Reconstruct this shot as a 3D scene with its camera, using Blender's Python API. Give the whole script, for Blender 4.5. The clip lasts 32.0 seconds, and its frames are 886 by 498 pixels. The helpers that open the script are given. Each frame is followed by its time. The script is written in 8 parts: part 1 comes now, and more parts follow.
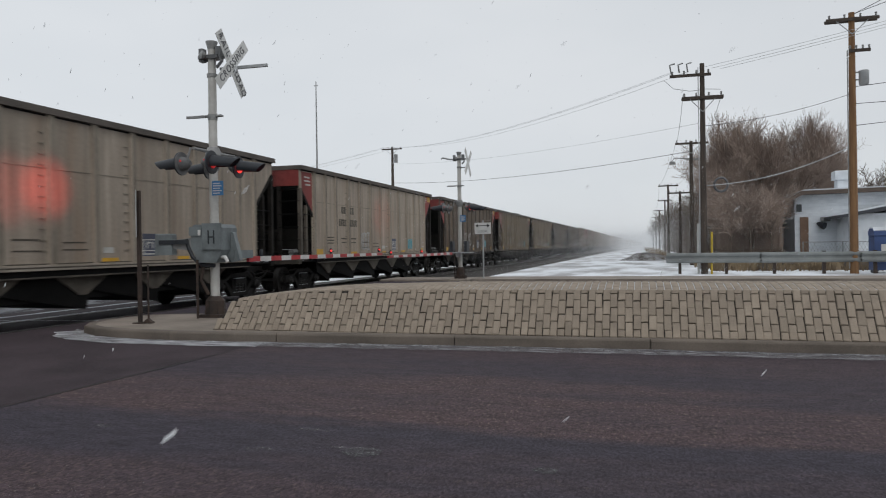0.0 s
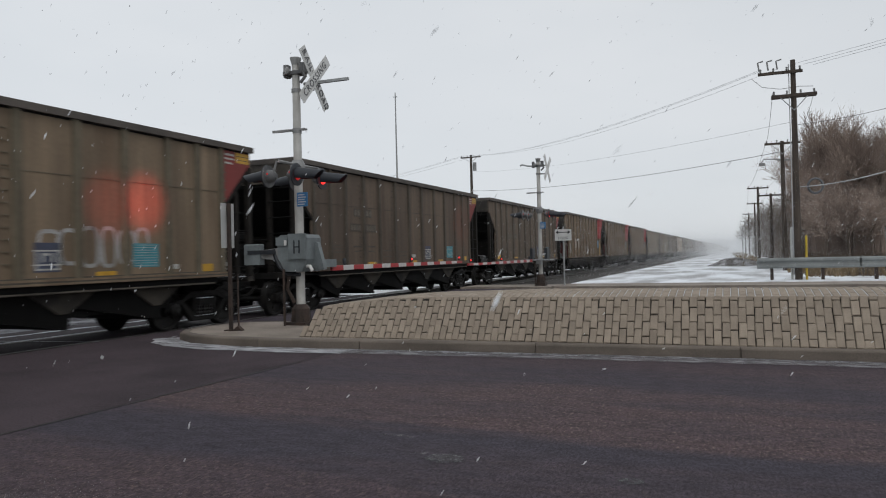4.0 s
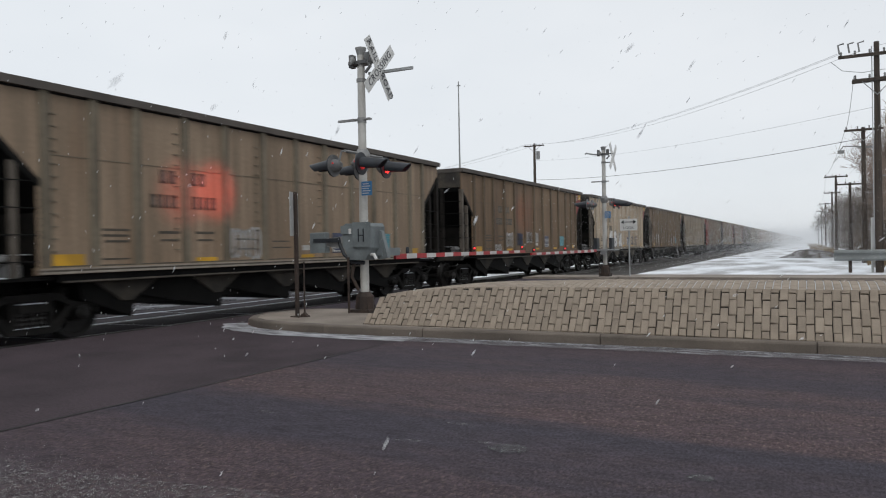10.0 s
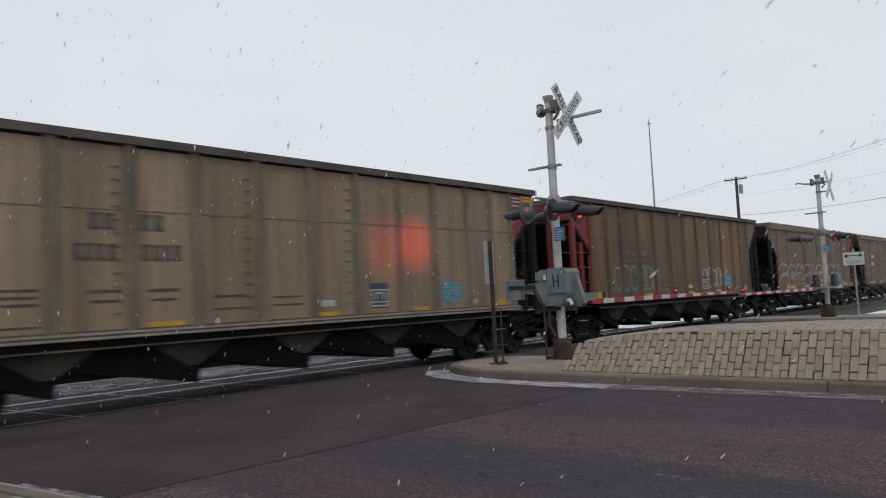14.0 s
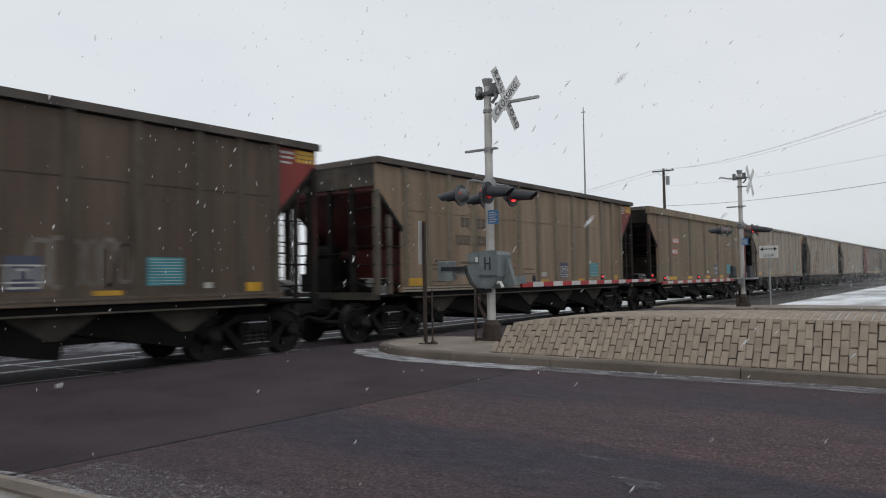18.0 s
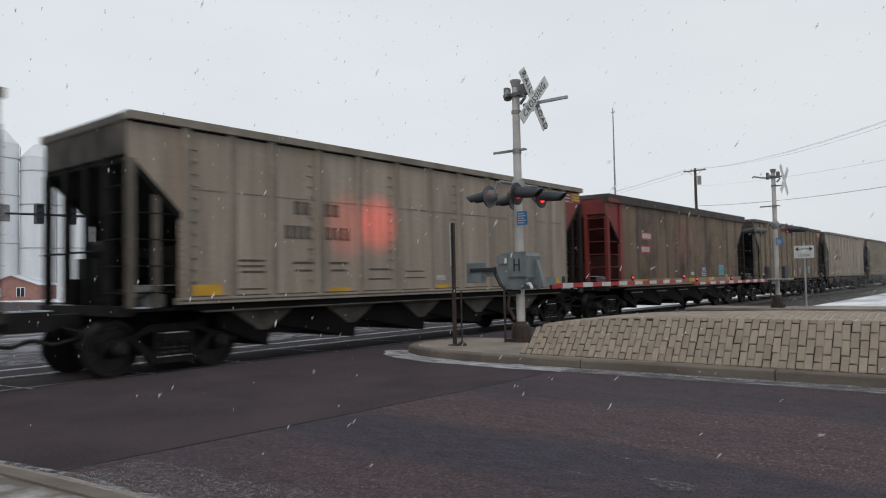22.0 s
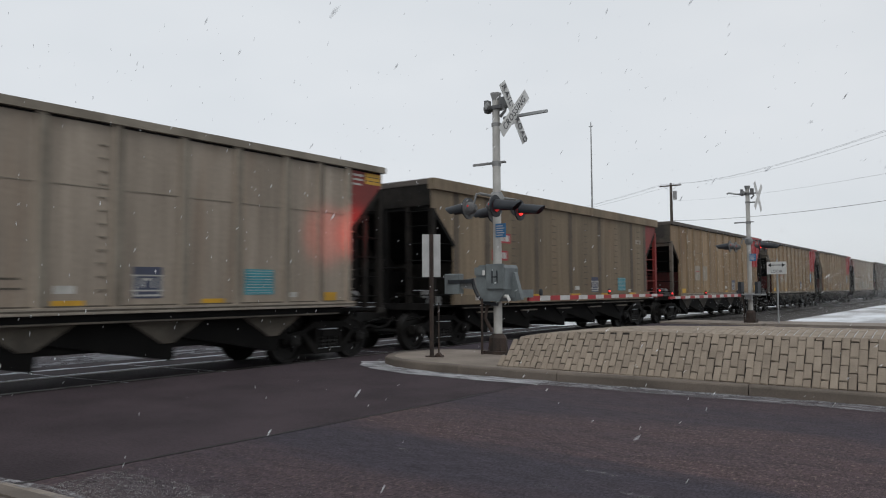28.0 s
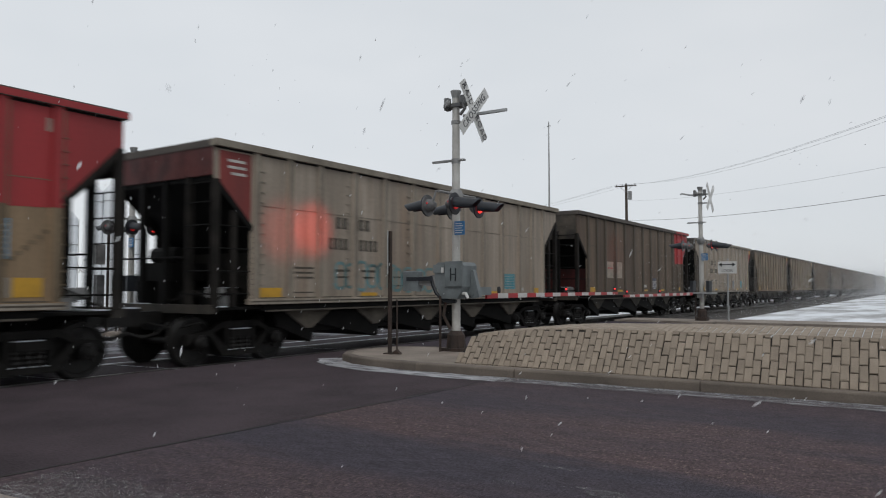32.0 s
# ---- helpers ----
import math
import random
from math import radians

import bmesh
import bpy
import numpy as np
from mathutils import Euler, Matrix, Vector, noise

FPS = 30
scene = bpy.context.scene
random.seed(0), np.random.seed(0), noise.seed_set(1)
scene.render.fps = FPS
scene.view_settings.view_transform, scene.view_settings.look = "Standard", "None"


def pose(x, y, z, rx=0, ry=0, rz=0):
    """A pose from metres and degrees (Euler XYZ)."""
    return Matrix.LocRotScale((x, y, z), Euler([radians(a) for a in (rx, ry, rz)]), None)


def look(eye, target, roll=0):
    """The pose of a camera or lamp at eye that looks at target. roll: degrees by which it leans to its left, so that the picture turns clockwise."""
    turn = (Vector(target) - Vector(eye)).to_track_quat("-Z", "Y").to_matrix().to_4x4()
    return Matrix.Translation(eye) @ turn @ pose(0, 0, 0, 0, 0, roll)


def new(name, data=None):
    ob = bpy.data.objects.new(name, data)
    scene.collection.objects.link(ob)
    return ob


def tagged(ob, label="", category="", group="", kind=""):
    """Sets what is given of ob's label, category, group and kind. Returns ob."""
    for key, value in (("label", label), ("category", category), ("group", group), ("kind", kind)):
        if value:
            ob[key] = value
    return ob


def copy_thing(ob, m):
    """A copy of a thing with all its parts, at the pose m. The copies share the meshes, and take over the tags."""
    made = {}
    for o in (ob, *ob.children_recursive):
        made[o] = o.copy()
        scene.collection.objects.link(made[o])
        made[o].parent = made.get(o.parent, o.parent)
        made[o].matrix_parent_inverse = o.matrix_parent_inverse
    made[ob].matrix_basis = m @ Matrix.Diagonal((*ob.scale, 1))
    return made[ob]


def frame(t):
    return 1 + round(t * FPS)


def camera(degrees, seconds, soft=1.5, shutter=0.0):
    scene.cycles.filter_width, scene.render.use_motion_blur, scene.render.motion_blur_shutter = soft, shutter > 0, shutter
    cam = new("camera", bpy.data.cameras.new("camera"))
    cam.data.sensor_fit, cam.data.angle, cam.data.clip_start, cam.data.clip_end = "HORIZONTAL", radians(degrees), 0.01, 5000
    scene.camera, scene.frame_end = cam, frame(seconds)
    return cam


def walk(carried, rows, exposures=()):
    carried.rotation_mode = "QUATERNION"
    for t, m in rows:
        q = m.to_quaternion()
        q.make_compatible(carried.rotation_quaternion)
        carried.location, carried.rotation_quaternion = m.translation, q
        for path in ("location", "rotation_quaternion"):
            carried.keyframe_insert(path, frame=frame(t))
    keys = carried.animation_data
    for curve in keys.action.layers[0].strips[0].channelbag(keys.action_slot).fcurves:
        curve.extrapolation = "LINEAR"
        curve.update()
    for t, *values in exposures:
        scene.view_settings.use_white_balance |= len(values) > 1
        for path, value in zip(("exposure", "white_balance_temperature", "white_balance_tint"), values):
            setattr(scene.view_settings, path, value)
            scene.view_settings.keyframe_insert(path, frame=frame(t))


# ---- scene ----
cam = camera(63.0, 32.0, 1.08, 0.22)
PATH = [
    (0, (-0.104, 0.063, 1.237), (-0.631, 1.992, 1.231), -0.8),
    (0.5, (-0.106, 0.062, 1.234), (-0.7, 1.972, 1.241), -1.5),
    (1, (-0.106, 0.058, 1.244), (-0.736, 1.956, 1.255), -1.6),
    (1.5, (-0.1, 0.063, 1.239), (-0.749, 1.955, 1.256), -1.4),
    (2, (-0.099, 0.052, 1.237), (-0.75, 1.943, 1.255), -1.3),
    (2.5, (-0.097, 0.043, 1.241), (-0.769, 1.926, 1.258), -1.2),
    (3, (-0.1, 0.047, 1.239), (-0.795, 1.922, 1.256), -1.3),
    (3.5, (-0.101, 0.046, 1.237), (-0.818, 1.913, 1.259), -1.4),
    (5.5, (-0.106, 0.044, 1.233), (-0.892, 1.883, 1.236), -1.1),
    (6, (-0.109, 0.05, 1.242), (-0.925, 1.876, 1.249), -1.1),
    (6.5, (-0.111, 0.042, 1.24), (-0.982, 1.842, 1.252), -1.2),
    (7, (-0.113, 0.03, 1.239), (-1.018, 1.814, 1.251), -1.1),
    (7.5, (-0.123, 0.046, 1.232), (-1.039, 1.824, 1.243), -1.0),
    (8, (-0.128, 0.049, 1.232), (-1.033, 1.833, 1.229), -0.8),
    (8.5, (-0.125, 0.045, 1.234), (-1.003, 1.842, 1.231), -0.6),
    (9, (-0.128, 0.05, 1.236), (-1.012, 1.844, 1.237), -0.7),
    (9.5, (-0.121, 0.051, 1.233), (-0.987, 1.854, 1.23), -0.8),
    (10, (-0.123, 0.056, 1.236), (-1.015, 1.845, 1.229), -1.0),
    (10.5, (-0.121, 0.066, 1.23), (-1.05, 1.838, 1.224), -1.1),
    (11, (-0.11, 0.031, 1.24), (-1.142, 1.744, 1.251), -1.4),
    (11.5, (-0.12, 0.054, 1.238), (-1.274, 1.687, 1.279), -1.8),
    (12, (-0.105, 0.031, 1.232), (-1.345, 1.599, 1.298), -2.0),
    (12.5, (-0.108, 0.029, 1.237), (-1.347, 1.597, 1.325), -2.0),
    (13, (-0.111, 0.037, 1.242), (-1.374, 1.582, 1.369), -2.2),
    (13.5, (-0.113, 0.015, 1.237), (-1.439, 1.507, 1.369), -2.8),
    (15.5, (-0.135, 0.002, 1.242), (-1.435, 1.513, 1.396), -2.5),
    (16, (-0.128, -0.003, 1.228), (-1.407, 1.529, 1.363), -1.6),
    (16.5, (-0.125, -0.013, 1.233), (-1.366, 1.552, 1.337), -1.1),
    (17, (-0.129, -0.003, 1.238), (-1.302, 1.613, 1.343), -0.6),
    (17.5, (-0.132, 0.012, 1.239), (-1.302, 1.632, 1.331), -0.9),
    (18, (-0.14, 0.002, 1.241), (-1.322, 1.613, 1.317), -0.9),
    (18.5, (-0.143, 0.031, 1.235), (-1.336, 1.636, 1.286), -1.0),
    (19, (-0.146, 0.02, 1.229), (-1.369, 1.601, 1.281), -0.6),
    (19.5, (-0.141, -0.013, 1.234), (-1.421, 1.522, 1.315), -0.3),
    (20, (-0.161, 0.008, 1.238), (-1.441, 1.543, 1.31), -0.4),
    (20.5, (-0.158, 0.002, 1.237), (-1.454, 1.523, 1.313), -0.4),
    (21, (-0.142, -0.004, 1.23), (-1.418, 1.534, 1.314), -0.6),
    (21.5, (-0.128, -0.006, 1.236), (-1.385, 1.547, 1.327), -1.3),
    (22, (-0.131, -0.008, 1.232), (-1.377, 1.555, 1.315), -1.1),
    (22.5, (-0.135, 0.002, 1.242), (-1.369, 1.574, 1.318), -0.9),
    (23, (-0.107, 0.031, 1.237), (-1.347, 1.598, 1.32), -0.6),
    (23.5, (-0.098, 0.038, 1.231), (-1.357, 1.59, 1.308), -0.3),
    (24, (-0.118, 0.014, 1.228), (-1.373, 1.57, 1.31), 0.1),
    (24.5, (-0.137, -0.007, 1.237), (-1.378, 1.559, 1.326), 0.5),
    (25, (-0.141, -0.017, 1.238), (-1.361, 1.564, 1.342), 0.3),
    (25.5, (-0.143, -0.024, 1.247), (-1.341, 1.573, 1.357), 0.2),
    (27.5, (-0.149, -0.005, 1.233), (-1.345, 1.594, 1.351), -0.2),
    (28, (-0.147, -0.015, 1.245), (-1.342, 1.585, 1.356), -0.3),
    (28.5, (-0.155, -0.012, 1.241), (-1.353, 1.585, 1.359), 0.1),
    (29, (-0.153, -0.01, 1.233), (-1.351, 1.586, 1.361), 0.4),
    (29.5, (-0.154, -0.009, 1.245), (-1.34, 1.597, 1.373), 0.2),
    (30, (-0.143, -0.005, 1.234), (-1.291, 1.628, 1.362), -0.1),
    (30.5, (-0.149, -0.017, 1.243), (-1.275, 1.632, 1.359), -0.3),
    (31, (-0.155, -0.019, 1.244), (-1.272, 1.636, 1.355), -0.2),
    (31.5, (-0.161, 0.003, 1.248), (-1.256, 1.673, 1.358), -0.2),
    (32, (-0.16, -0.024, 1.238), (-1.26, 1.643, 1.342), -0.0),
]
walk(cam, [(t, look(eye, target, roll)) for t, eye, target, roll in PATH],
     [(0.0, -0.10), (3.0, -0.10), (5.5, -0.04), (6.5, 0.0), (8.0, 0.06), (9.0, 0.09), (10.0, 0.10), (11.0, 0.05), (13.0, -0.02), (16.0, -0.07), (18.0, -0.03), (20.0, 0.05), (21.0, -0.06), (22.0, -0.01), (24.0, -0.02), (25.0, -0.04), (28.0, -0.05), (30.0, -0.09), (32.0, -0.09)])

# world, light
world = bpy.data.worlds.new("overcast_sky")
scene.world = world
world.use_nodes = True
wn, wl = world.node_tree.nodes, world.node_tree.links
wn.clear()
SUN_EL, SUN_ROT = 48, 150
sky = wn.new("ShaderNodeTexSky")
sky.sky_type, sky.sun_disc = "NISHITA", False
sky.sun_elevation, sky.sun_rotation = radians(SUN_EL), radians(SUN_ROT)
coord = wn.new("ShaderNodeTexCoord")
cloud = wn.new("ShaderNodeTexNoise")
cloud.inputs["Scale"].default_value, cloud.inputs["Detail"].default_value = 1.6, 4
stretch = wn.new("ShaderNodeMapping")
stretch.inputs["Scale"].default_value = (1, 1, 2.5)
wl.new(coord.outputs["Generated"], stretch.inputs["Vector"])
wl.new(stretch.outputs["Vector"], cloud.inputs["Vector"])
ramp = wn.new("ShaderNodeValToRGB")
ramp.color_ramp.elements[0].position, ramp.color_ramp.elements[0].color = 0.3, (0.725, 0.77, 0.815, 1)
ramp.color_ramp.elements[1].position, ramp.color_ramp.elements[1].color = 0.7, (0.835, 0.866, 0.90, 1)
wl.new(cloud.outputs["Fac"], ramp.inputs["Fac"])
bg_cloud, bg_sky = wn.new("ShaderNodeBackground"), wn.new("ShaderNodeBackground")
bg_cloud.inputs["Strength"].default_value, bg_sky.inputs["Strength"].default_value = 1.0, 0.06
side = wn.new("ShaderNodeSeparateXYZ")
wl.new(coord.outputs["Generated"], side.inputs[0])
fall = wn.new("ShaderNodeMapRange")
fall.inputs["From Min"].default_value, fall.inputs["From Max"].default_value = -0.75, 0.35
fall.inputs["To Min"].default_value, fall.inputs["To Max"].default_value = 1.01, 0.915
wl.new(side.outputs["X"], fall.inputs["Value"])
dull = wn.new("ShaderNodeVectorMath")
dull.operation = "SCALE"
wl.new(ramp.outputs["Color"], dull.inputs[0])
wl.new(fall.outputs["Result"], dull.inputs["Scale"])
wl.new(dull.outputs["Vector"], bg_cloud.inputs["Color"])
wl.new(sky.outputs["Color"], bg_sky.inputs["Color"])
blend = wn.new("ShaderNodeMixShader")
blend.inputs["Fac"].default_value = 0.08
wl.new(bg_cloud.outputs["Background"], blend.inputs[1])
wl.new(bg_sky.outputs["Background"], blend.inputs[2])
wout = wn.new("ShaderNodeOutputWorld")
wl.new(blend.outputs["Shader"], wout.inputs["Surface"])

sun_data = bpy.data.lights.new("sun", "SUN")
sun_data.energy, sun_data.angle, sun_data.color = 0.6, radians(30), (1.0, 0.97, 0.93)
sun = new("sun", sun_data)
sun.matrix_world = look((20, -20, 40), (0, 8, 0))


# ---- materials ----
def mat(name, col, col2=None, rough=0.8, scale=3.0, metal=0.0, bump=0.0, bump_scale=60.0, stretch_by=(1, 1, 1),
        fine=0.25, low=0.35, high=0.65, vary=0.0, emit=None, power=0.0, gloss=0.5, rust=0.0):
    """A surface of two tones: large patches between col and col2, fine grain over it, relief, and a change from piece to piece."""
    m = bpy.data.materials.new(name)
    m.use_nodes = True
    n, l = m.node_tree.nodes, m.node_tree.links
    b = n["Principled BSDF"]
    b.inputs["Roughness"].default_value, b.inputs["Metallic"].default_value = rough, metal
    b.inputs["Specular IOR Level"].default_value = gloss
    col2 = col2 or tuple(c * 0.75 for c in col)
    tc = n.new("ShaderNodeTexCoord")
    mp = n.new("ShaderNodeMapping")
    mp.inputs["Scale"].default_value = stretch_by
    l.new(tc.outputs["Object"], mp.inputs["Vector"])
    info = n.new("ShaderNodeObjectInfo")
    shift = n.new("ShaderNodeVectorMath")
    shift.operation = "MULTIPLY_ADD"
    shift.inputs[1].default_value, shift.inputs[2].default_value = (1, 1, 1), (0, 0, 0)
    l.new(mp.outputs["Vector"], shift.inputs[0])
    off = n.new("ShaderNodeMath")
    off.operation = "MULTIPLY"
    off.inputs[1].default_value = 37.0
    l.new(info.outputs["Random"], off.inputs[0])
    l.new(off.outputs[0], shift.inputs[2])
    big = n.new("ShaderNodeTexNoise")
    big.inputs["Scale"].default_value, big.inputs["Detail"].default_value = scale, 5
    l.new(shift.outputs[0], big.inputs["Vector"])
    cr = n.new("ShaderNodeValToRGB")
    cr.color_ramp.elements[0].position, cr.color_ramp.elements[0].color = low, (*col2, 1)
    cr.color_ramp.elements[1].position, cr.color_ramp.elements[1].color = high, (*col, 1)
    l.new(big.outputs["Fac"], cr.inputs["Fac"])
    grain = n.new("ShaderNodeTexNoise")
    grain.inputs["Scale"].default_value, grain.inputs["Detail"].default_value = bump_scale, 3
    l.new(tc.outputs["Object"], grain.inputs["Vector"])
    span = n.new("ShaderNodeMapRange")
    span.inputs["To Min"].default_value, span.inputs["To Max"].default_value = 1 - fine, 1 + fine
    l.new(grain.outputs["Fac"], span.inputs["Value"])
    piece = n.new("ShaderNodeMapRange")
    piece.inputs["To Min"].default_value, piece.inputs["To Max"].default_value = 1 - vary, 1 + vary
    l.new(info.outputs["Random"], piece.inputs["Value"])
    both = n.new("ShaderNodeMath")
    both.operation = "MULTIPLY"
    l.new(span.outputs["Result"], both.inputs[0])
    l.new(piece.outputs["Result"], both.inputs[1])
    mul = n.new("ShaderNodeVectorMath")
    mul.operation = "SCALE"
    l.new(cr.outputs["Color"], mul.inputs[0])
    l.new(both.outputs[0], mul.inputs["Scale"])
    if rust:
        # fine runs down the sheet, and rusty blotches
        run = n.new("ShaderNodeMapping")
        run.inputs["Scale"].default_value = (9, 9, 0.45)
        l.new(tc.outputs["Object"], run.inputs["Vector"])
        runs = n.new("ShaderNodeTexNoise")
        runs.inputs["Scale"].default_value, runs.inputs["Detail"].default_value = 1.0, 4
        l.new(run.outputs["Vector"], runs.inputs["Vector"])
        deep = n.new("ShaderNodeMapRange")
        deep.inputs["From Min"].default_value, deep.inputs["From Max"].default_value = 0.3, 0.7
        deep.inputs["To Min"].default_value, deep.inputs["To Max"].default_value = 1 - rust, 1 + 0.5 * rust
        l.new(runs.outputs["Fac"], deep.inputs["Value"])
        more = n.new("ShaderNodeMath")
        more.operation = "MULTIPLY"
        l.new(both.outputs[0], more.inputs[0])
        l.new(deep.outputs["Result"], more.inputs[1])
        l.new(more.outputs[0], mul.inputs["Scale"])
        spot = n.new("ShaderNodeTexNoise")
        spot.inputs["Scale"].default_value, spot.inputs["Detail"].default_value = 1.3, 8
        l.new(shift.outputs[0], spot.inputs["Vector"])
        limit = n.new("ShaderNodeMapRange")
        limit.inputs["From Min"].default_value, limit.inputs["From Max"].default_value = 0.55, 0.72
        limit.inputs["To Max"].default_value = 0.55
        l.new(spot.outputs["Fac"], limit.inputs["Value"])
        tint = n.new("ShaderNodeMix")
        tint.data_type = "RGBA"
        tint.inputs[7].default_value = (col2[0] * 0.95, col2[1] * 0.74, col2[2] * 0.60, 1)
        l.new(limit.outputs["Result"], tint.inputs[0])
        l.new(cr.outputs["Color"], tint.inputs[6])
        l.new(tint.outputs[2], mul.inputs[0])
    l.new(mul.outputs[0], b.inputs["Base Color"])
    if bump:
        bp = n.new("ShaderNodeBump")
        bp.inputs["Strength"].default_value, bp.inputs["Distance"].default_value = bump, 0.02
        l.new(grain.outputs["Fac"], bp.inputs["Height"])
        l.new(bp.outputs["Normal"], b.inputs["Normal"])
    if emit:
        b.inputs["Emission Color"].default_value, b.inputs["Emission Strength"].default_value = (*emit, 1), power
    return m


def patchy(name, col, col2, scale, low, high, ratio=(1, 1, 1)):
    """Thin snow with gaps: nothing lies where the noise is low."""
    m = mat(name, col, col2, 0.8, scale * 0.6, bump=0.4, bump_scale=50, fine=0.15)
    n, l = m.node_tree.nodes, m.node_tree.links
    tc, mp = n.new("ShaderNodeTexCoord"), n.new("ShaderNodeMapping")
    mp.inputs["Scale"].default_value = ratio
    l.new(tc.outputs["Object"], mp.inputs["Vector"])
    gap = n.new("ShaderNodeTexNoise")
    gap.inputs["Scale"].default_value, gap.inputs["Detail"].default_value, gap.inputs["Roughness"].default_value = scale, 8, 0.7
    l.new(mp.outputs["Vector"], gap.inputs["Vector"])
    lim = n.new("ShaderNodeMapRange")
    lim.inputs["From Min"].default_value, lim.inputs["From Max"].default_value = low, high
    l.new(gap.outputs["Fac"], lim.inputs["Value"])
    l.new(lim.outputs["Result"], n["Principled BSDF"].inputs["Alpha"])
    return m


STREAK = (1.0, 1.0, 0.16)
GRIMY = {}
TAN = mat("weathered_tan_paint", (0.3024, 0.2210, 0.1502), (0.2029, 0.1457, 0.0965), 0.7, 0.9, bump=0.15, bump_scale=14, stretch_by=STREAK, fine=0.22, vary=0.06, rust=0.26)
GREYTAN = mat("weathered_grey_paint", (0.3639, 0.3051, 0.2437), (0.2686, 0.2230, 0.1755), 0.65, 0.9, bump=0.15, bump_scale=14, stretch_by=STREAK, fine=0.2, vary=0.06, rust=0.26)
BROWN = mat("weathered_brown_paint", (0.2064, 0.1349, 0.0788), (0.1249, 0.0800, 0.0490), 0.75, 0.9, bump=0.15, bump_scale=14, stretch_by=STREAK, fine=0.25, vary=0.06, rust=0.26)
DARKB = mat("sooty_brown_paint", (0.1358, 0.0963, 0.0667), (0.0815, 0.0578, 0.0416), 0.75, 0.9, bump=0.15, bump_scale=14, stretch_by=STREAK, fine=0.25, vary=0.06, rust=0.26)
OLIVE = mat("dusty_olive_paint", (0.2275, 0.1643, 0.1053), (0.1435, 0.1017, 0.0644), 0.7, 0.9, bump=0.15, bump_scale=14, stretch_by=STREAK, fine=0.22, vary=0.06, rust=0.26)
PALETAN = mat("pale_dusty_tan_paint", (0.4407, 0.3570, 0.2681), (0.3382, 0.2690, 0.1950), 0.7, 0.9, bump=0.15, bump_scale=14, stretch_by=STREAK, fine=0.18, vary=0.04, rust=0.26)
DUSK = mat("dull_brown_paint", (0.1860, 0.1290, 0.0830), (0.1210, 0.0840, 0.0560), 0.72, 0.8, bump=0.12, bump_scale=12, stretch_by=STREAK, fine=0.2, vary=0.05, rust=0.26)
DUSTY = mat("dusty_brown_paint", (0.232, 0.176, 0.114), (0.160, 0.122, 0.080), 0.72, 0.8, bump=0.12, bump_scale=12, stretch_by=STREAK, fine=0.2, vary=0.05, rust=0.26)
GOLD = mat("weathered_golden_tan_paint", (0.2921, 0.2024, 0.1190), (0.1947, 0.1330, 0.0780), 0.7, 0.9, bump=0.15, bump_scale=14, stretch_by=STREAK, fine=0.22, vary=0.05, rust=0.26)
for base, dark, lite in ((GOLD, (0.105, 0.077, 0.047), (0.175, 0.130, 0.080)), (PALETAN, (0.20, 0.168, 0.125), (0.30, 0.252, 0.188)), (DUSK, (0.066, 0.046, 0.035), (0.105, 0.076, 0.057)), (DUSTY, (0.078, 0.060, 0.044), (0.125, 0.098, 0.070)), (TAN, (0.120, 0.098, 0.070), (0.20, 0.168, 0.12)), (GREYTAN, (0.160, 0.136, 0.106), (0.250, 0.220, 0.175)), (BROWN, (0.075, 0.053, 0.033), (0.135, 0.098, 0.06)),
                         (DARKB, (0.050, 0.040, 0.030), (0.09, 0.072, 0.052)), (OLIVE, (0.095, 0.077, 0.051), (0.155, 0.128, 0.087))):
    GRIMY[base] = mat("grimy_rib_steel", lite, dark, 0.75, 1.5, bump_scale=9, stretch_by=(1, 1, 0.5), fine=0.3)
CHORD = mat("sooty_top_chord", (0.100, 0.084, 0.072), (0.058, 0.050, 0.044), 0.8, 1.2, fine=0.3)
CHORDB = mat("sooty_black_top_band", (0.068, 0.057, 0.050), (0.034, 0.029, 0.026), 0.8, 1.2, fine=0.3, rust=0.3)
REDP = mat("faded_red_paint", (0.230, 0.030, 0.024), (0.150, 0.022, 0.018), 0.6, 1.0, bump_scale=18, stretch_by=STREAK, fine=0.2)
REDBRIGHT = mat("crimson_panel_paint", (0.345, 0.022, 0.026), (0.250, 0.018, 0.020), 0.55, 1.0, bump_scale=18, stretch_by=STREAK, fine=0.15)
MAROON = mat("dark_red_end_paint", (0.120, 0.018, 0.015), (0.055, 0.011, 0.010), 0.65, 1.5, fine=0.3)
# sooty steels, near black so they also hold the shade of recesses and undersides
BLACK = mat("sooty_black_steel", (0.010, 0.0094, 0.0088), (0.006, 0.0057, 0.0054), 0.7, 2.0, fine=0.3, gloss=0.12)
SOOTSHADE = mat("soot_covered_steel", (0.026, 0.023, 0.020), (0.013, 0.0117, 0.0105), 0.8, 2.5, fine=0.35, gloss=0.15)
TRUCKM = mat("grimy_cast_steel", (0.017, 0.0155, 0.014), (0.008, 0.0073, 0.0067), 0.75, 3.0, bump=0.2, bump_scale=30, fine=0.3, gloss=0.2)
WHEELM = mat("worn_wheel_steel", (0.021, 0.019, 0.017), (0.010, 0.009, 0.0082), 0.55, 4.0, metal=0.3, fine=0.2)
POSTM = mat("grimy_tan_post", (0.135, 0.113, 0.090), (0.070, 0.059, 0.048), 0.8, 1.6, bump_scale=14, fine=0.3)
ENDTAN = mat("sooty_end_sheet", (0.088, 0.072, 0.055), (0.030, 0.026, 0.022), 0.8, 1.4, bump_scale=14, fine=0.3, low=0.38, high=0.66)
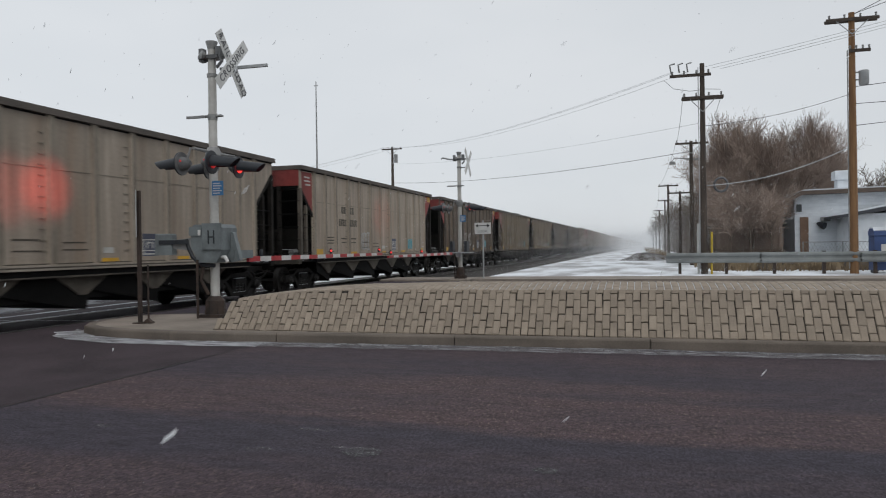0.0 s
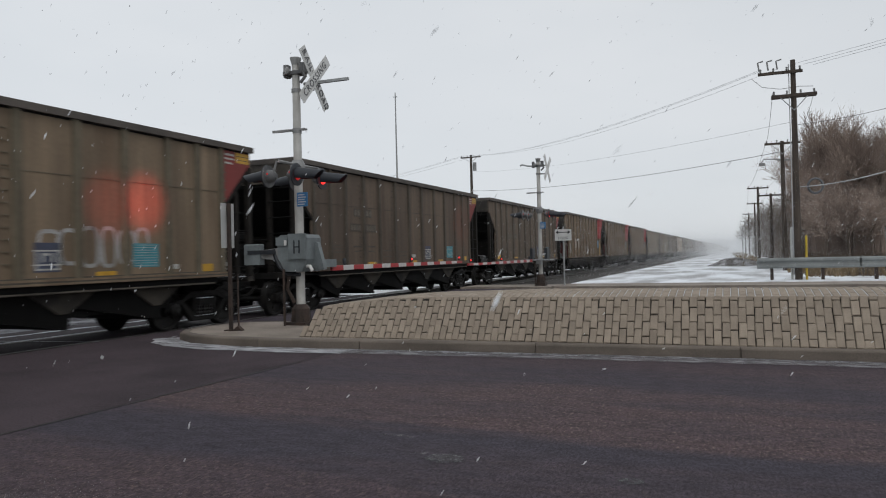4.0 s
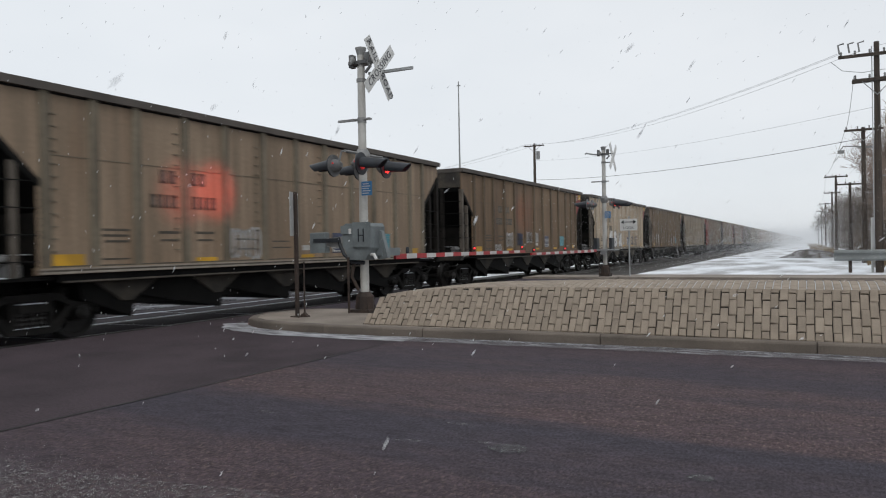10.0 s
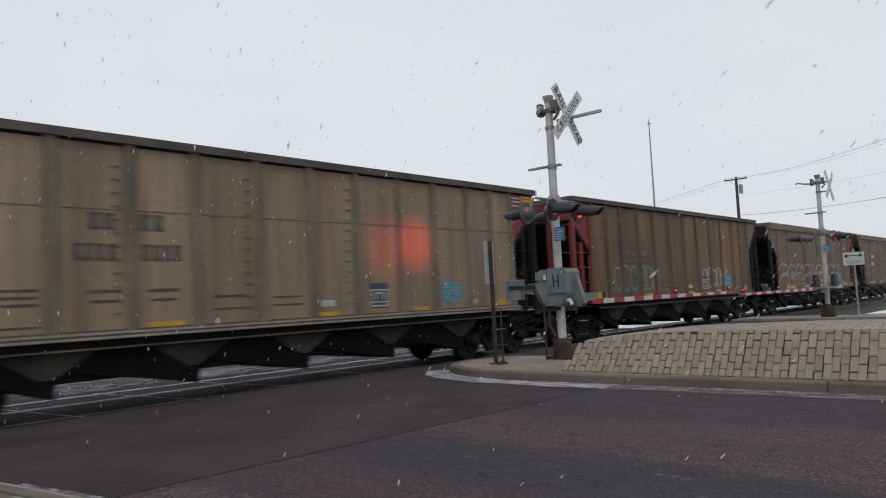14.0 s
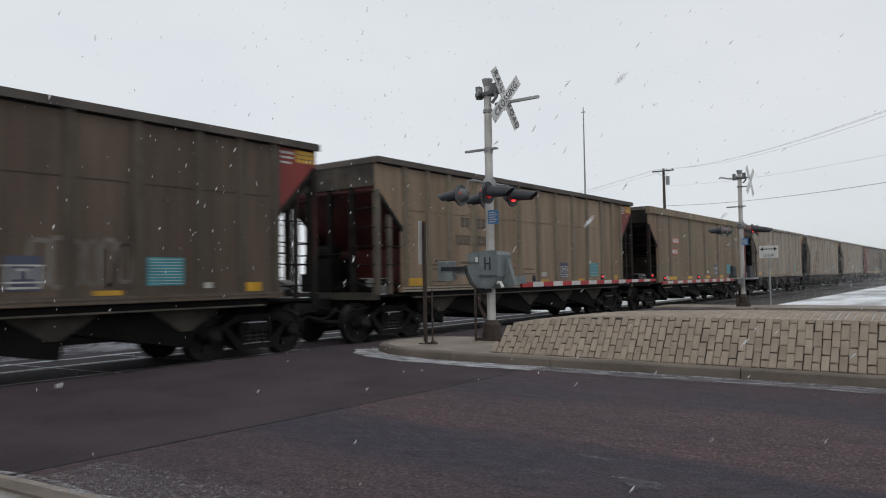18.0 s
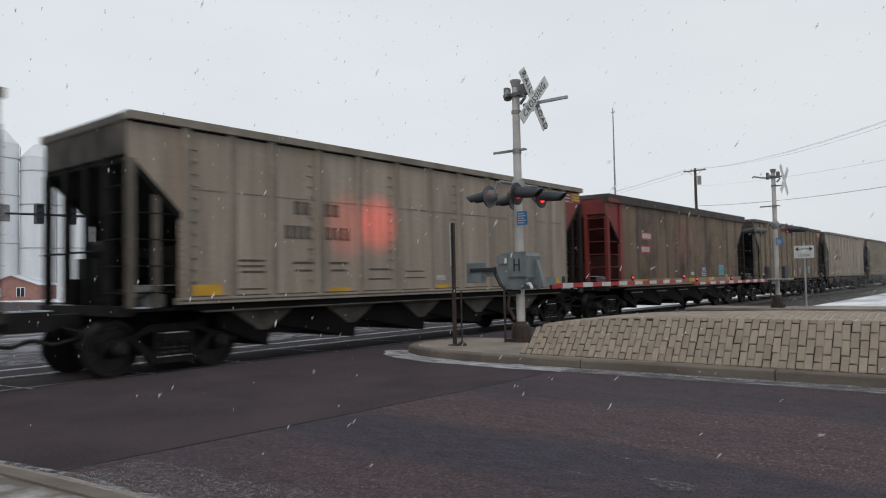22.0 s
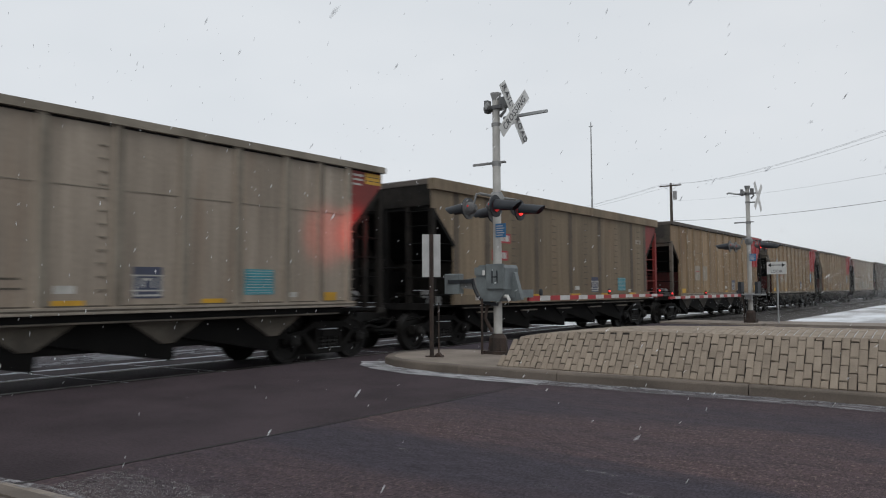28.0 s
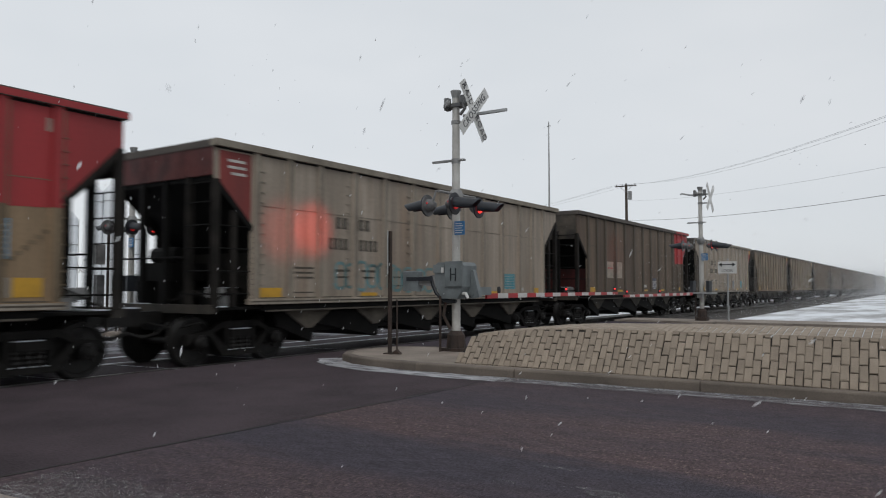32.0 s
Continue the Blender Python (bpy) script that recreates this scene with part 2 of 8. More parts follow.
COAL = mat("wet_black_coal", (0.014, 0.014, 0.015), (0.008, 0.008, 0.009), 0.55, 4.0, bump=0.8, bump_scale=20, fine=0.4)
# dusty tan steel, toned down for the shade below the car body
HOPT = mat("dusty_tan_hopper_steel", (0.150, 0.128, 0.100), (0.070, 0.060, 0.048), 0.75, 1.6, bump_scale=14, fine=0.3)
HOPM = mat("dusty_hopper_steel", (0.066, 0.055, 0.041), (0.020, 0.0175, 0.015), 0.75, 1.6, bump_scale=14, fine=0.3)
YELLOW = mat("yellow_reflector", (0.620, 0.340, 0.020), (0.420, 0.235, 0.020), 0.45, 3.0, fine=0.2)
WHITEP = mat("dull_white_stencil", (0.520, 0.510, 0.480), (0.360, 0.350, 0.320), 0.6, 4.0, fine=0.2)
PALE = mat("faded_white_patch", (0.330, 0.290, 0.240), (0.230, 0.200, 0.160), 0.7, 4.0, fine=0.2)
CYAN = mat("teal_panel_paint", (0.040, 0.265, 0.320), (0.028, 0.190, 0.235), 0.6, 4.0, fine=0.15)
BLUEP = mat("light_blue_panel_paint", (0.150, 0.380, 0.560), (0.110, 0.300, 0.460), 0.6, 4.0, fine=0.15)
FADEDINK = mat("faded_stencil_paint", (0.150, 0.130, 0.106), (0.105, 0.091, 0.074), 0.7, 9.0, fine=0.3)
DARKINK = mat("dark_stencil_paint", (0.095, 0.078, 0.058), (0.055, 0.046, 0.035), 0.7, 6.0, fine=0.3)
PINK = mat("red_label_edge", (0.420, 0.050, 0.060), None, 0.6, 4.0, fine=0.15)
SPRAYW = mat("white_spray_paint", (0.420, 0.410, 0.400), (0.260, 0.250, 0.230), 0.6, 2.0, fine=0.25)
BOLDW = mat("bold_white_spray_paint", (0.66, 0.65, 0.64), (0.54, 0.53, 0.52), 0.5, 2.0, fine=0.12)
GHOSTW = mat("thin_white_spray_paint", (0.330, 0.315, 0.290), (0.200, 0.182, 0.155), 0.6, 2.0, fine=0.25)
FAINTW = mat("faint_white_spray_paint", (0.190, 0.175, 0.155), (0.115, 0.098, 0.080), 0.7, 2.0, fine=0.3)
SPRAYB = mat("teal_spray_paint", (0.140, 0.260, 0.270), (0.110, 0.180, 0.175), 0.6, 2.0, fine=0.25)
SPRAYD = mat("dark_blue_spray_paint", (0.060, 0.070, 0.120), (0.045, 0.05, 0.075), 0.6, 2.0, fine=0.25)

SOOTSMEAR = patchy("soot_smear", (0.036, 0.030, 0.026), (0.024, 0.020, 0.018), 1.1, 0.48, 0.92, (1.0, 1.0, 0.55))
ASPHALT = bpy.data.materials.new("worn_reddish_asphalt")
ASPHALT2 = mat("dark_crossing_asphalt", (0.0545, 0.0400, 0.0465), (0.0325, 0.0238, 0.0282), 0.85, 1.1, bump=0.5, bump_scale=45, fine=0.85, gloss=0.25)
SEAM = mat("tarred_seam", (0.012, 0.011, 0.011), None, 0.6, 5.0, fine=0.2)
CONCRETE = mat("damp_tan_concrete", (0.285, 0.243, 0.205), (0.195, 0.163, 0.136), 0.8, 1.3, bump=0.35, bump_scale=48, fine=0.38)
# damp concrete, lowered further for the shade on the kerb's upright face
KERB = mat("damp_kerb_concrete", (0.170, 0.140, 0.115), (0.096, 0.079, 0.065), 0.8, 1.6, bump=0.3, bump_scale=60, fine=0.3)
BRICK = mat("buff_paver", (0.322, 0.266, 0.208), (0.244, 0.200, 0.156), 0.85, 4.0, bump=0.4, bump_scale=80, fine=0.26, vary=0.09)
MORTAR = mat("dark_sand_joint", (0.030, 0.025, 0.020), (0.017, 0.014, 0.011), 0.95, 5.0, bump=0.3, fine=0.3)
SNOW = mat("thin_wind_blown_snow", (0.74, 0.775, 0.82), (0.47, 0.495, 0.53), 0.7, 0.35, bump=0.2, bump_scale=12, fine=0.06)
BALLAST = mat("dark_wet_ballast", (0.085, 0.078, 0.072), (0.045, 0.042, 0.040), 0.85, 1.0, bump=1.0, bump_scale=25, fine=0.5)
RAILM = mat("worn_rail_steel", (0.20, 0.19, 0.18), (0.10, 0.09, 0.08), 0.45, 2.0, metal=0.7, fine=0.1)
GALV = mat("galvanised_steel", (0.40, 0.41, 0.41), (0.29, 0.30, 0.30), 0.5, 2.0, metal=0.35, bump_scale=30, fine=0.12)
GALVD = mat("dull_galvanised_beam", (0.235, 0.25, 0.245), (0.17, 0.18, 0.178), 0.55, 1.5, metal=0.2, bump_scale=20, fine=0.15)
MASTM = mat("silver_painted_mast", (0.52, 0.51, 0.48), (0.40, 0.385, 0.36), 0.5, 3.0, metal=0.2, bump_scale=30, fine=0.12)
GREYCAB = mat("grey_blue_cabinet_paint", (0.185, 0.210, 0.215), (0.120, 0.135, 0.140), 0.5, 3.0, bump_scale=25, fine=0.15)
LAMPBLACK = mat("black_lamp_housing", (0.026, 0.030, 0.037), (0.016, 0.019, 0.024), 0.5, 4.0, fine=0.15)
DISCM = mat("dark_grey_disc_paint", (0.165, 0.165, 0.165), (0.085, 0.086, 0.088), 0.5, 5.0, fine=0.15)
LAMPGREY = mat("weathered_lamp_back", (0.27, 0.27, 0.265), (0.17, 0.17, 0.168), 0.5, 4.0, fine=0.2)
SIGNW = mat("white_sign_sheeting", (0.68, 0.68, 0.66), (0.55, 0.55, 0.53), 0.4, 3.0, fine=0.06)
SIGNBACK = mat("bare_sign_aluminium", (0.48, 0.48, 0.47), (0.37, 0.37, 0.36), 0.45, 3.0, metal=0.3, fine=0.08)
WORNINK = mat("weathered_black_sign_letters", (0.135, 0.135, 0.14), (0.085, 0.085, 0.09), 0.5, 9.0, fine=0.15)
INK = mat("black_sign_ink", (0.020, 0.020, 0.022), None, 0.5, 6.0, fine=0.1)
REDSTRIPE = mat("red_gate_sheeting", (0.46, 0.035, 0.040), (0.36, 0.030, 0.034), 0.4, 4.0, fine=0.08)
WHITESTRIPE = mat("white_gate_sheeting", (0.66, 0.65, 0.63), (0.54, 0.53, 0.51), 0.4, 4.0, fine=0.08)
BLUESIGN = mat("blue_notice_plate", (0.050, 0.200, 0.420), (0.040, 0.160, 0.350), 0.4, 4.0, fine=0.08)
RUSTPOST = mat("rusted_dark_steel_post", (0.055, 0.036, 0.028), (0.026, 0.019, 0.016), 0.8, 6.0, bump=0.2, bump_scale=50, fine=0.3)
REDLED = mat("lit_red_lens", (0.5, 0.02, 0.02), None, 0.3, 5.0, emit=(1.0, 0.035, 0.03), power=1.9)
REDDIM = mat("dull_red_lens", (0.30, 0.02, 0.02), None, 0.3, 5.0, emit=(1.0, 0.03, 0.03), power=0.28)
WOODD = mat("creosoted_pole_wood", (0.075, 0.058, 0.046), (0.042, 0.033, 0.027), 0.9, 3.0, bump=0.4, bump_scale=30, stretch_by=(4, 4, 0.3), fine=0.3)
WOODB = mat("orange_brown_pole_wood", (0.230, 0.125, 0.055), (0.150, 0.078, 0.036), 0.85, 3.0, bump=0.4, bump_scale=30, stretch_by=(4, 4, 0.3), fine=0.25)
WIREM = mat("dark_cable", (0.11, 0.11, 0.115), None, 0.6, 3.0, fine=0.1)
WIREL = mat("weathered_light_cable", (0.46, 0.47, 0.48), None, 0.6, 3.0, fine=0.1)
BARK = mat("grey_brown_bark", (0.150, 0.118, 0.094), (0.095, 0.075, 0.060), 0.95, 3.0, fine=0.3)
TWIG = mat("bare_brown_twigs", (0.345, 0.268, 0.222), (0.215, 0.165, 0.138), 0.95, 0.5, fine=0.25)
FARTWIG = mat("distant_bare_twigs", (0.150, 0.118, 0.094), (0.100, 0.080, 0.066), 0.95, 0.3, fine=0.2)
GRASS = mat("dead_straw_grass", (0.250, 0.185, 0.110), (0.130, 0.095, 0.060), 0.95, 1.0, fine=0.3)
SIDING = mat("white_painted_siding", (0.74, 0.78, 0.82), (0.62, 0.66, 0.70), 0.7, 1.5, bump_scale=20, fine=0.06)
ROOFB = mat("brown_eave_board", (0.120, 0.090, 0.072), (0.080, 0.062, 0.050), 0.8, 2.0, fine=0.2)
ROOFG = mat("dark_shed_roofing", (0.060, 0.065, 0.075), (0.040, 0.043, 0.05), 0.8, 2.0, fine=0.2)
DOORM = mat("brown_wooden_door", (0.200, 0.125, 0.085), (0.150, 0.092, 0.062), 0.7, 2.0, fine=0.15)
GLASSD = mat("dark_window_glass", (0.03, 0.035, 0.04), None, 0.15, 2.0, fine=0.05)
NAVY = mat("blue_painted_bin", (0.035, 0.070, 0.190), (0.028, 0.055, 0.150), 0.5, 3.0, fine=0.1)
CARW = mat("white_car_paint", (0.60, 0.62, 0.64), (0.52, 0.54, 0.56), 0.3, 2.0, fine=0.05)
TYRE = mat("black_rubber", (0.018, 0.018, 0.019), None, 0.8, 5.0, fine=0.2)
SILOM = mat("white_corrugated_silo_steel", (0.74, 0.76, 0.78), (0.62, 0.64, 0.66), 0.5, 0.6, bump_scale=6, stretch_by=(1, 1, 0.1), fine=0.06)
FLAKE = mat("snowflake_white", (0.90, 0.91, 0.92), (0.86, 0.87, 0.88), 0.9, 5.0, fine=0.02)
flake_n, flake_l = FLAKE.node_tree.nodes, FLAKE.node_tree.links
thin = flake_n.new("ShaderNodeBsdfTranslucent")
thin.inputs["Color"].default_value = (0.92, 0.93, 0.94, 1)
flake_mix = flake_n.new("ShaderNodeMixShader")
flake_mix.inputs["Fac"].default_value = 0.68
flake_l.new(flake_n["Principled BSDF"].outputs[0], flake_mix.inputs[1])
flake_l.new(thin.outputs[0], flake_mix.inputs[2])
flake_l.new(flake_mix.outputs[0], flake_n["Material Output"].inputs["Surface"])
DIRT = mat("dark_spoil_soil", (0.070, 0.056, 0.045), (0.040, 0.032, 0.027), 0.95, 1.5, bump=0.6, bump_scale=12, fine=0.35)
ORANGEP = mat("yellow_marker_paint", (0.55, 0.38, 0.03), None, 0.5, 3.0, fine=0.1)

# the road: smooth blue-grey wheel tracks between reddish strips worn down to the stones
ASPHALT.use_nodes = True
an, al = ASPHALT.node_tree.nodes, ASPHALT.node_tree.links
ab = an["Principled BSDF"]
ab.inputs["Roughness"].default_value, ab.inputs["Specular IOR Level"].default_value = 0.82, 0.25
tc = an.new("ShaderNodeTexCoord")


def road_noise(scale, detail, ratio=(1, 1, 1), rough=0.5):
    mp, nz = an.new("ShaderNodeMapping"), an.new("ShaderNodeTexNoise")
    mp.inputs["Scale"].default_value = ratio
    nz.inputs["Scale"].default_value, nz.inputs["Detail"].default_value, nz.inputs["Roughness"].default_value = scale, detail, rough
    al.new(tc.outputs["Object"], mp.inputs["Vector"])
    al.new(mp.outputs["Vector"], nz.inputs["Vector"])
    return nz.outputs["Fac"]


def road_map(value, a, b, c=0.0, d=1.0):
    mr = an.new("ShaderNodeMapRange")
    mr.inputs["From Min"].default_value, mr.inputs["From Max"].default_value = a, b
    mr.inputs["To Min"].default_value, mr.inputs["To Max"].default_value = c, d
    al.new(value, mr.inputs["Value"])
    return mr.outputs["Result"]


def road_math(op, a, b):
    mt = an.new("ShaderNodeMath")
    mt.operation = op
    for k, v in enumerate((a, b)):
        if isinstance(v, float):
            mt.inputs[k].default_value = v
        else:
            al.new(v, mt.inputs[k])
    return mt.outputs[0]


def road_mix(fac, a, b):
    mx = an.new("ShaderNodeMix")
    mx.data_type = "RGBA"
    al.new(fac, mx.inputs[0])
    for k, v in ((6, a), (7, b)):
        if isinstance(v, tuple):
            mx.inputs[k].default_value = (*v, 1)
        else:
            al.new(v, mx.inputs[k])
    return mx.outputs[2]


across = an.new("ShaderNodeSeparateXYZ")
al.new(tc.outputs["Object"], across.inputs[0])
wander = road_map(road_noise(1.0, 5, (0.22, 1.3, 1)), 0.25, 0.75, -0.75, 0.75)
strips = an.new("ShaderNodeValToRGB")
ramp_e = strips.color_ramp.elements
ramp_e[0].position, ramp_e[0].color = 0.24, (0.65, 0.65, 0.65, 1)
ramp_e[1].position, ramp_e[1].color = 0.95, (0.30, 0.30, 0.30, 1)
for at_y, worn in ((0.36, 0.60), (0.41, 0.12), (0.465, 0.10), (0.515, 0.95), (0.59, 0.95), (0.65, 0.35), (0.73, 0.30), (0.79, 0.62), (0.86, 0.45)):
    el = ramp_e.new(at_y)
    el.color = (worn, worn, worn, 1)
al.new(road_math("MULTIPLY", road_math("ADD", across.outputs["Y"], wander), 0.1), strips.inputs["Fac"])
worn = road_math("MULTIPLY", strips.outputs["Color"], road_map(road_noise(0.8, 6, (0.5, 1.0, 1), 0.65), 0.3, 0.7, 0.5, 1.35))
coarse = road_noise(42, 8, (1.2, 0.6, 1), 0.9)
mottle = road_map(road_noise(7, 5, (0.7, 1.2, 1), 0.6), 0.3, 0.7, 0.72, 1.28)
tone = road_mix(worn, (0.0375, 0.0335, 0.0455), (0.0630, 0.0398, 0.0440))
shade = an.new("ShaderNodeVectorMath")
shade.operation = "SCALE"
al.new(tone, shade.inputs[0])
al.new(road_math("MULTIPLY", mottle, road_map(coarse, 0.34, 0.66, -0.1, 2.1)), shade.inputs["Scale"])
# bare pale stones in the worn strips, and a scatter of frost grains everywhere
stones = road_math("MULTIPLY", road_map(road_noise(30, 6, (1.1, 0.6, 1), 0.8), 0.53, 0.63), road_map(worn, 0.25, 0.95))
grains = road_math("MULTIPLY", road_map(road_noise(60, 2), 0.66, 0.74, 0.0, 0.45), road_map(road_noise(1.6, 4, (0.4, 1.2, 1)), 0.42, 0.62))
stony = road_mix(stones, shade.outputs[0], (0.200, 0.150, 0.128))
al.new(road_mix(grains, stony, (0.28, 0.28, 0.29)), ab.inputs["Base Color"])
bp = an.new("ShaderNodeBump")
bp.inputs["Strength"].default_value, bp.inputs["Distance"].default_value = 0.5, 0.008
al.new(coarse, bp.inputs["Height"])
al.new(bp.outputs["Normal"], ab.inputs["Normal"])


# ---- mesh helpers ----
class Solid:
    """Collects vertices and faces of one mesh."""

    def __init__(self):
        self.v, self.f = [], []

    def add(self, verts, faces):
        k = len(self.v)
        self.v.extend(verts)
        self.f.extend([tuple(k + i for i in face) for face in faces])
        return self

    def box(self, x0, x1, y0, y1, z0, z1):
        return self.add([(x, y, z) for z in (z0, z1) for y in (y0, y1) for x in (x0, x1)],
                        [(0, 2, 3, 1), (4, 5, 7, 6), (0, 1, 5, 4), (2, 6, 7, 3), (0, 4, 6, 2), (1, 3, 7, 5)])

    def slab(self, x0, x1, y0, y1, z0, z1, b=0.01):
        """A box with its upper edges worn off by b."""
        return self.add([(x0, y0, z0), (x1, y0, z0), (x1, y1, z0), (x0, y1, z0),
                         (x0, y0, z1 - b), (x1, y0, z1 - b), (x1, y1, z1 - b), (x0, y1, z1 - b),
                         (x0 + b, y0 + b, z1), (x1 - b, y0 + b, z1), (x1 - b, y1 - b, z1), (x0 + b, y1 - b, z1)],
                        [(3, 2, 1, 0), (0, 1, 5, 4), (1, 2, 6, 5), (2, 3, 7, 6), (3, 0, 4, 7),
                         (4, 5, 9, 8), (5, 6, 10, 9), (6, 7, 11, 10), (7, 4, 8, 11), (8, 9, 10, 11)])

    def rod(self, a, b, r0, r1=None, n=10):
        """A round bar from a to b."""
        a, b = Vector(a), Vector(b)
        r1 = r0 if r1 is None else r1
        w = (b - a).normalized()
        u = w.orthogonal().normalized()
        v = w.cross(u)
        ring = [(u * math.cos(2 * math.pi * i / n) + v * math.sin(2 * math.pi * i / n)) for i in range(n)]
        verts = [tuple(a + p * r0) for p in ring] + [tuple(b + p * r1) for p in ring]
        faces = [(i, (i + 1) % n, n + (i + 1) % n, n + i) for i in range(n)]
        faces += [tuple(range(n - 1, -1, -1)), tuple(range(n, 2 * n))]
        return self.add(verts, faces)

    def sprig(self, a, b, r0, r1):
        """A thin three-sided twig, open at its ends."""
        a, b = Vector(a), Vector(b)
        w = (b - a).normalized()
        u = w.orthogonal().normalized()
        v = w.cross(u)
        ring = (u, u * -0.5 + v * 0.866, u * -0.5 - v * 0.866)
        return self.add([tuple(a + p * r0) for p in ring] + [tuple(b + p * r1) for p in ring], [(0, 1, 4, 3), (1, 2, 5, 4), (2, 0, 3, 5)])

    def lathe(self, a, b, profile, n=20):
        """A turned shape along a..b: profile rows of (share of the way, radius)."""
        a, b = Vector(a), Vector(b)
        w = (b - a).normalized()
        u = w.orthogonal().normalized()
        v = w.cross(u)
        verts, faces = [], []
        for s, r in profile:
            c = a + (b - a) * s
            verts += [tuple(c + (u * math.cos(2 * math.pi * i / n) + v * math.sin(2 * math.pi * i / n)) * r) for i in range(n)]
        for j in range(len(profile) - 1):
            faces += [(j * n + i, j * n + (i + 1) % n, (j + 1) * n + (i + 1) % n, (j + 1) * n + i) for i in range(n)]
        faces += [tuple(range(n - 1, -1, -1)), tuple(range((len(profile) - 1) * n, len(profile) * n))]
        return self.add(verts, faces)

    def prism(self, outline, axis, lo, hi):
        """An outline of (p, q) pairs pushed from lo to hi along an axis: x takes (y, z), y takes (x, z), z takes (x, y)."""
        put = {"x": lambda p, q, h: (h, p, q), "y": lambda p, q, h: (p, h, q), "z": lambda p, q, h: (p, q, h)}[axis]
        n = len(outline)
        verts = [put(p, q, lo) for p, q in outline] + [put(p, q, hi) for p, q in outline]
        faces = [tuple(range(n - 1, -1, -1)), tuple(range(n, 2 * n))]
        faces += [(i, (i + 1) % n, n + (i + 1) % n, n + i) for i in range(n)]
        return self.add(verts, faces)

    def tube(self, points, r, n=6):
        """A bent round bar through points."""
        pts = [Vector(p) for p in points]
        verts, u = [], None
        for i, p in enumerate(pts):
            w = (pts[min(i + 1, len(pts) - 1)] - pts[max(i - 1, 0)]).normalized()
            u = w.orthogonal().normalized() if u is None else (u - w * u.dot(w)).normalized()
            v = w.cross(u)
            verts += [tuple(p + (u * math.cos(2 * math.pi * k / n) + v * math.sin(2 * math.pi * k / n)) * r) for k in range(n)]
        m = len(pts)
        faces = [(j * n + k, j * n + (k + 1) % n, (j + 1) * n + (k + 1) % n, (j + 1) * n + k) for j in range(m - 1) for k in range(n)]
        faces += [tuple(range(n - 1, -1, -1)), tuple(range((m - 1) * n, m * n))]
        return self.add(verts, faces)

    def mesh(self, name, material, smooth=False):
        me = bpy.data.meshes.new(name)
        me.from_pydata(self.v, [], self.f)
        bm = bmesh.new()
        bm.from_mesh(me)
        bmesh.ops.recalc_face_normals(bm, faces=bm.faces)
        bm.to_mesh(me)
        bm.free()
        me.materials.append(material)
        if smooth:
            me.shade_smooth()
            me.set_sharp_from_angle(angle=radians(40))
        return me


def part(name, solid, material, parent, label="", smooth=False, at=None, kind=""):
    ob = new(name, solid.mesh(name, material, smooth) if isinstance(solid, Solid) else solid)
    ob.parent = parent
    if at is not None:
        ob.matrix_basis = at
    return tagged(ob, label, kind=kind)


def thing(name, label, category, m=None, group="", kind=""):
    ob = new(name)
    ob.empty_display_size = 0.2
    if m is not None:
        ob.matrix_basis = m
    return tagged(ob, label, category, group, kind)


def single(name, solid, material, label, category, group="", kind="", smooth=False, m=None):
    ob = new(name, solid.mesh(name, material, smooth))
    if m is not None:
        ob.matrix_basis = m
    return tagged(ob, label, category, group, kind)


def letters(text, size, material, name="lettering", depth=0.004, space=1.0):
    """Raised letters in the built-in font as a mesh, centred, in the x-z plane facing -y."""
    cu = bpy.data.curves.new(name, "FONT")
    cu.body, cu.size, cu.align_x, cu.align_y, cu.extrude = text, size, "CENTER", "CENTER", depth
    cu.resolution_u, cu.space_character = 3, space
    tmp = new(name, cu)
    me = bpy.data.meshes.new_from_object(tmp.evaluated_get(bpy.context.evaluated_depsgraph_get()))
    bpy.data.objects.remove(tmp)
    bpy.data.curves.remove(cu)
    me.transform(Matrix.Rotation(radians(90), 4, "X"))
    me.materials.clear()
    me.materials.append(material)
    return me


# ---- ground, road, track bed ----
RAIL_Z = -0.24
# the track runs almost along y; s metres along it, x across it
TRACK = pose(-12.29, 10.0, 0, 0, 0, -0.6) @ pose(0, -10.0, 0)


def build_ground():
    s = Solid()
    xs = [-2500, -600, -200, -80, -40, -18.2, -16.9, -7.9, -6.8, 6.5, 12, 40, 120, 500, 2500]
    ys = [-2500, -300, -60, -5, 27.5, 60, 120, 250, 600, 900, 4500]
    for y in ys:
        for x in xs:
            # the track lies in a shallow trough that runs along with it
            bed = -17 < x < -7
            s.v.append((x + (0.01047 * (max(-300, min(y, 900)) - 10) if -19 < x < -6 else 0), y, -0.55 if bed else -0.10))
    w = len(xs)
    for j in range(len(ys) - 1):
        for i in range(w - 1):
            a = j * w + i
            s.f.append((a, a + 1, a + w + 1, a + w))
    single("ground", s, GROUND, "snow-dusted flat ground with bare soil patches", "ground", kind="structure")


GROUND = mat("snow_over_bare_soil", (0.82, 0.85, 0.885), (0.38, 0.38, 0.385), 0.8, 0.55, bump=0.3, bump_scale=2.6,
             stretch_by=(1.0, 0.30, 1.0), fine=0.2, low=0.38, high=0.58)
build_ground()

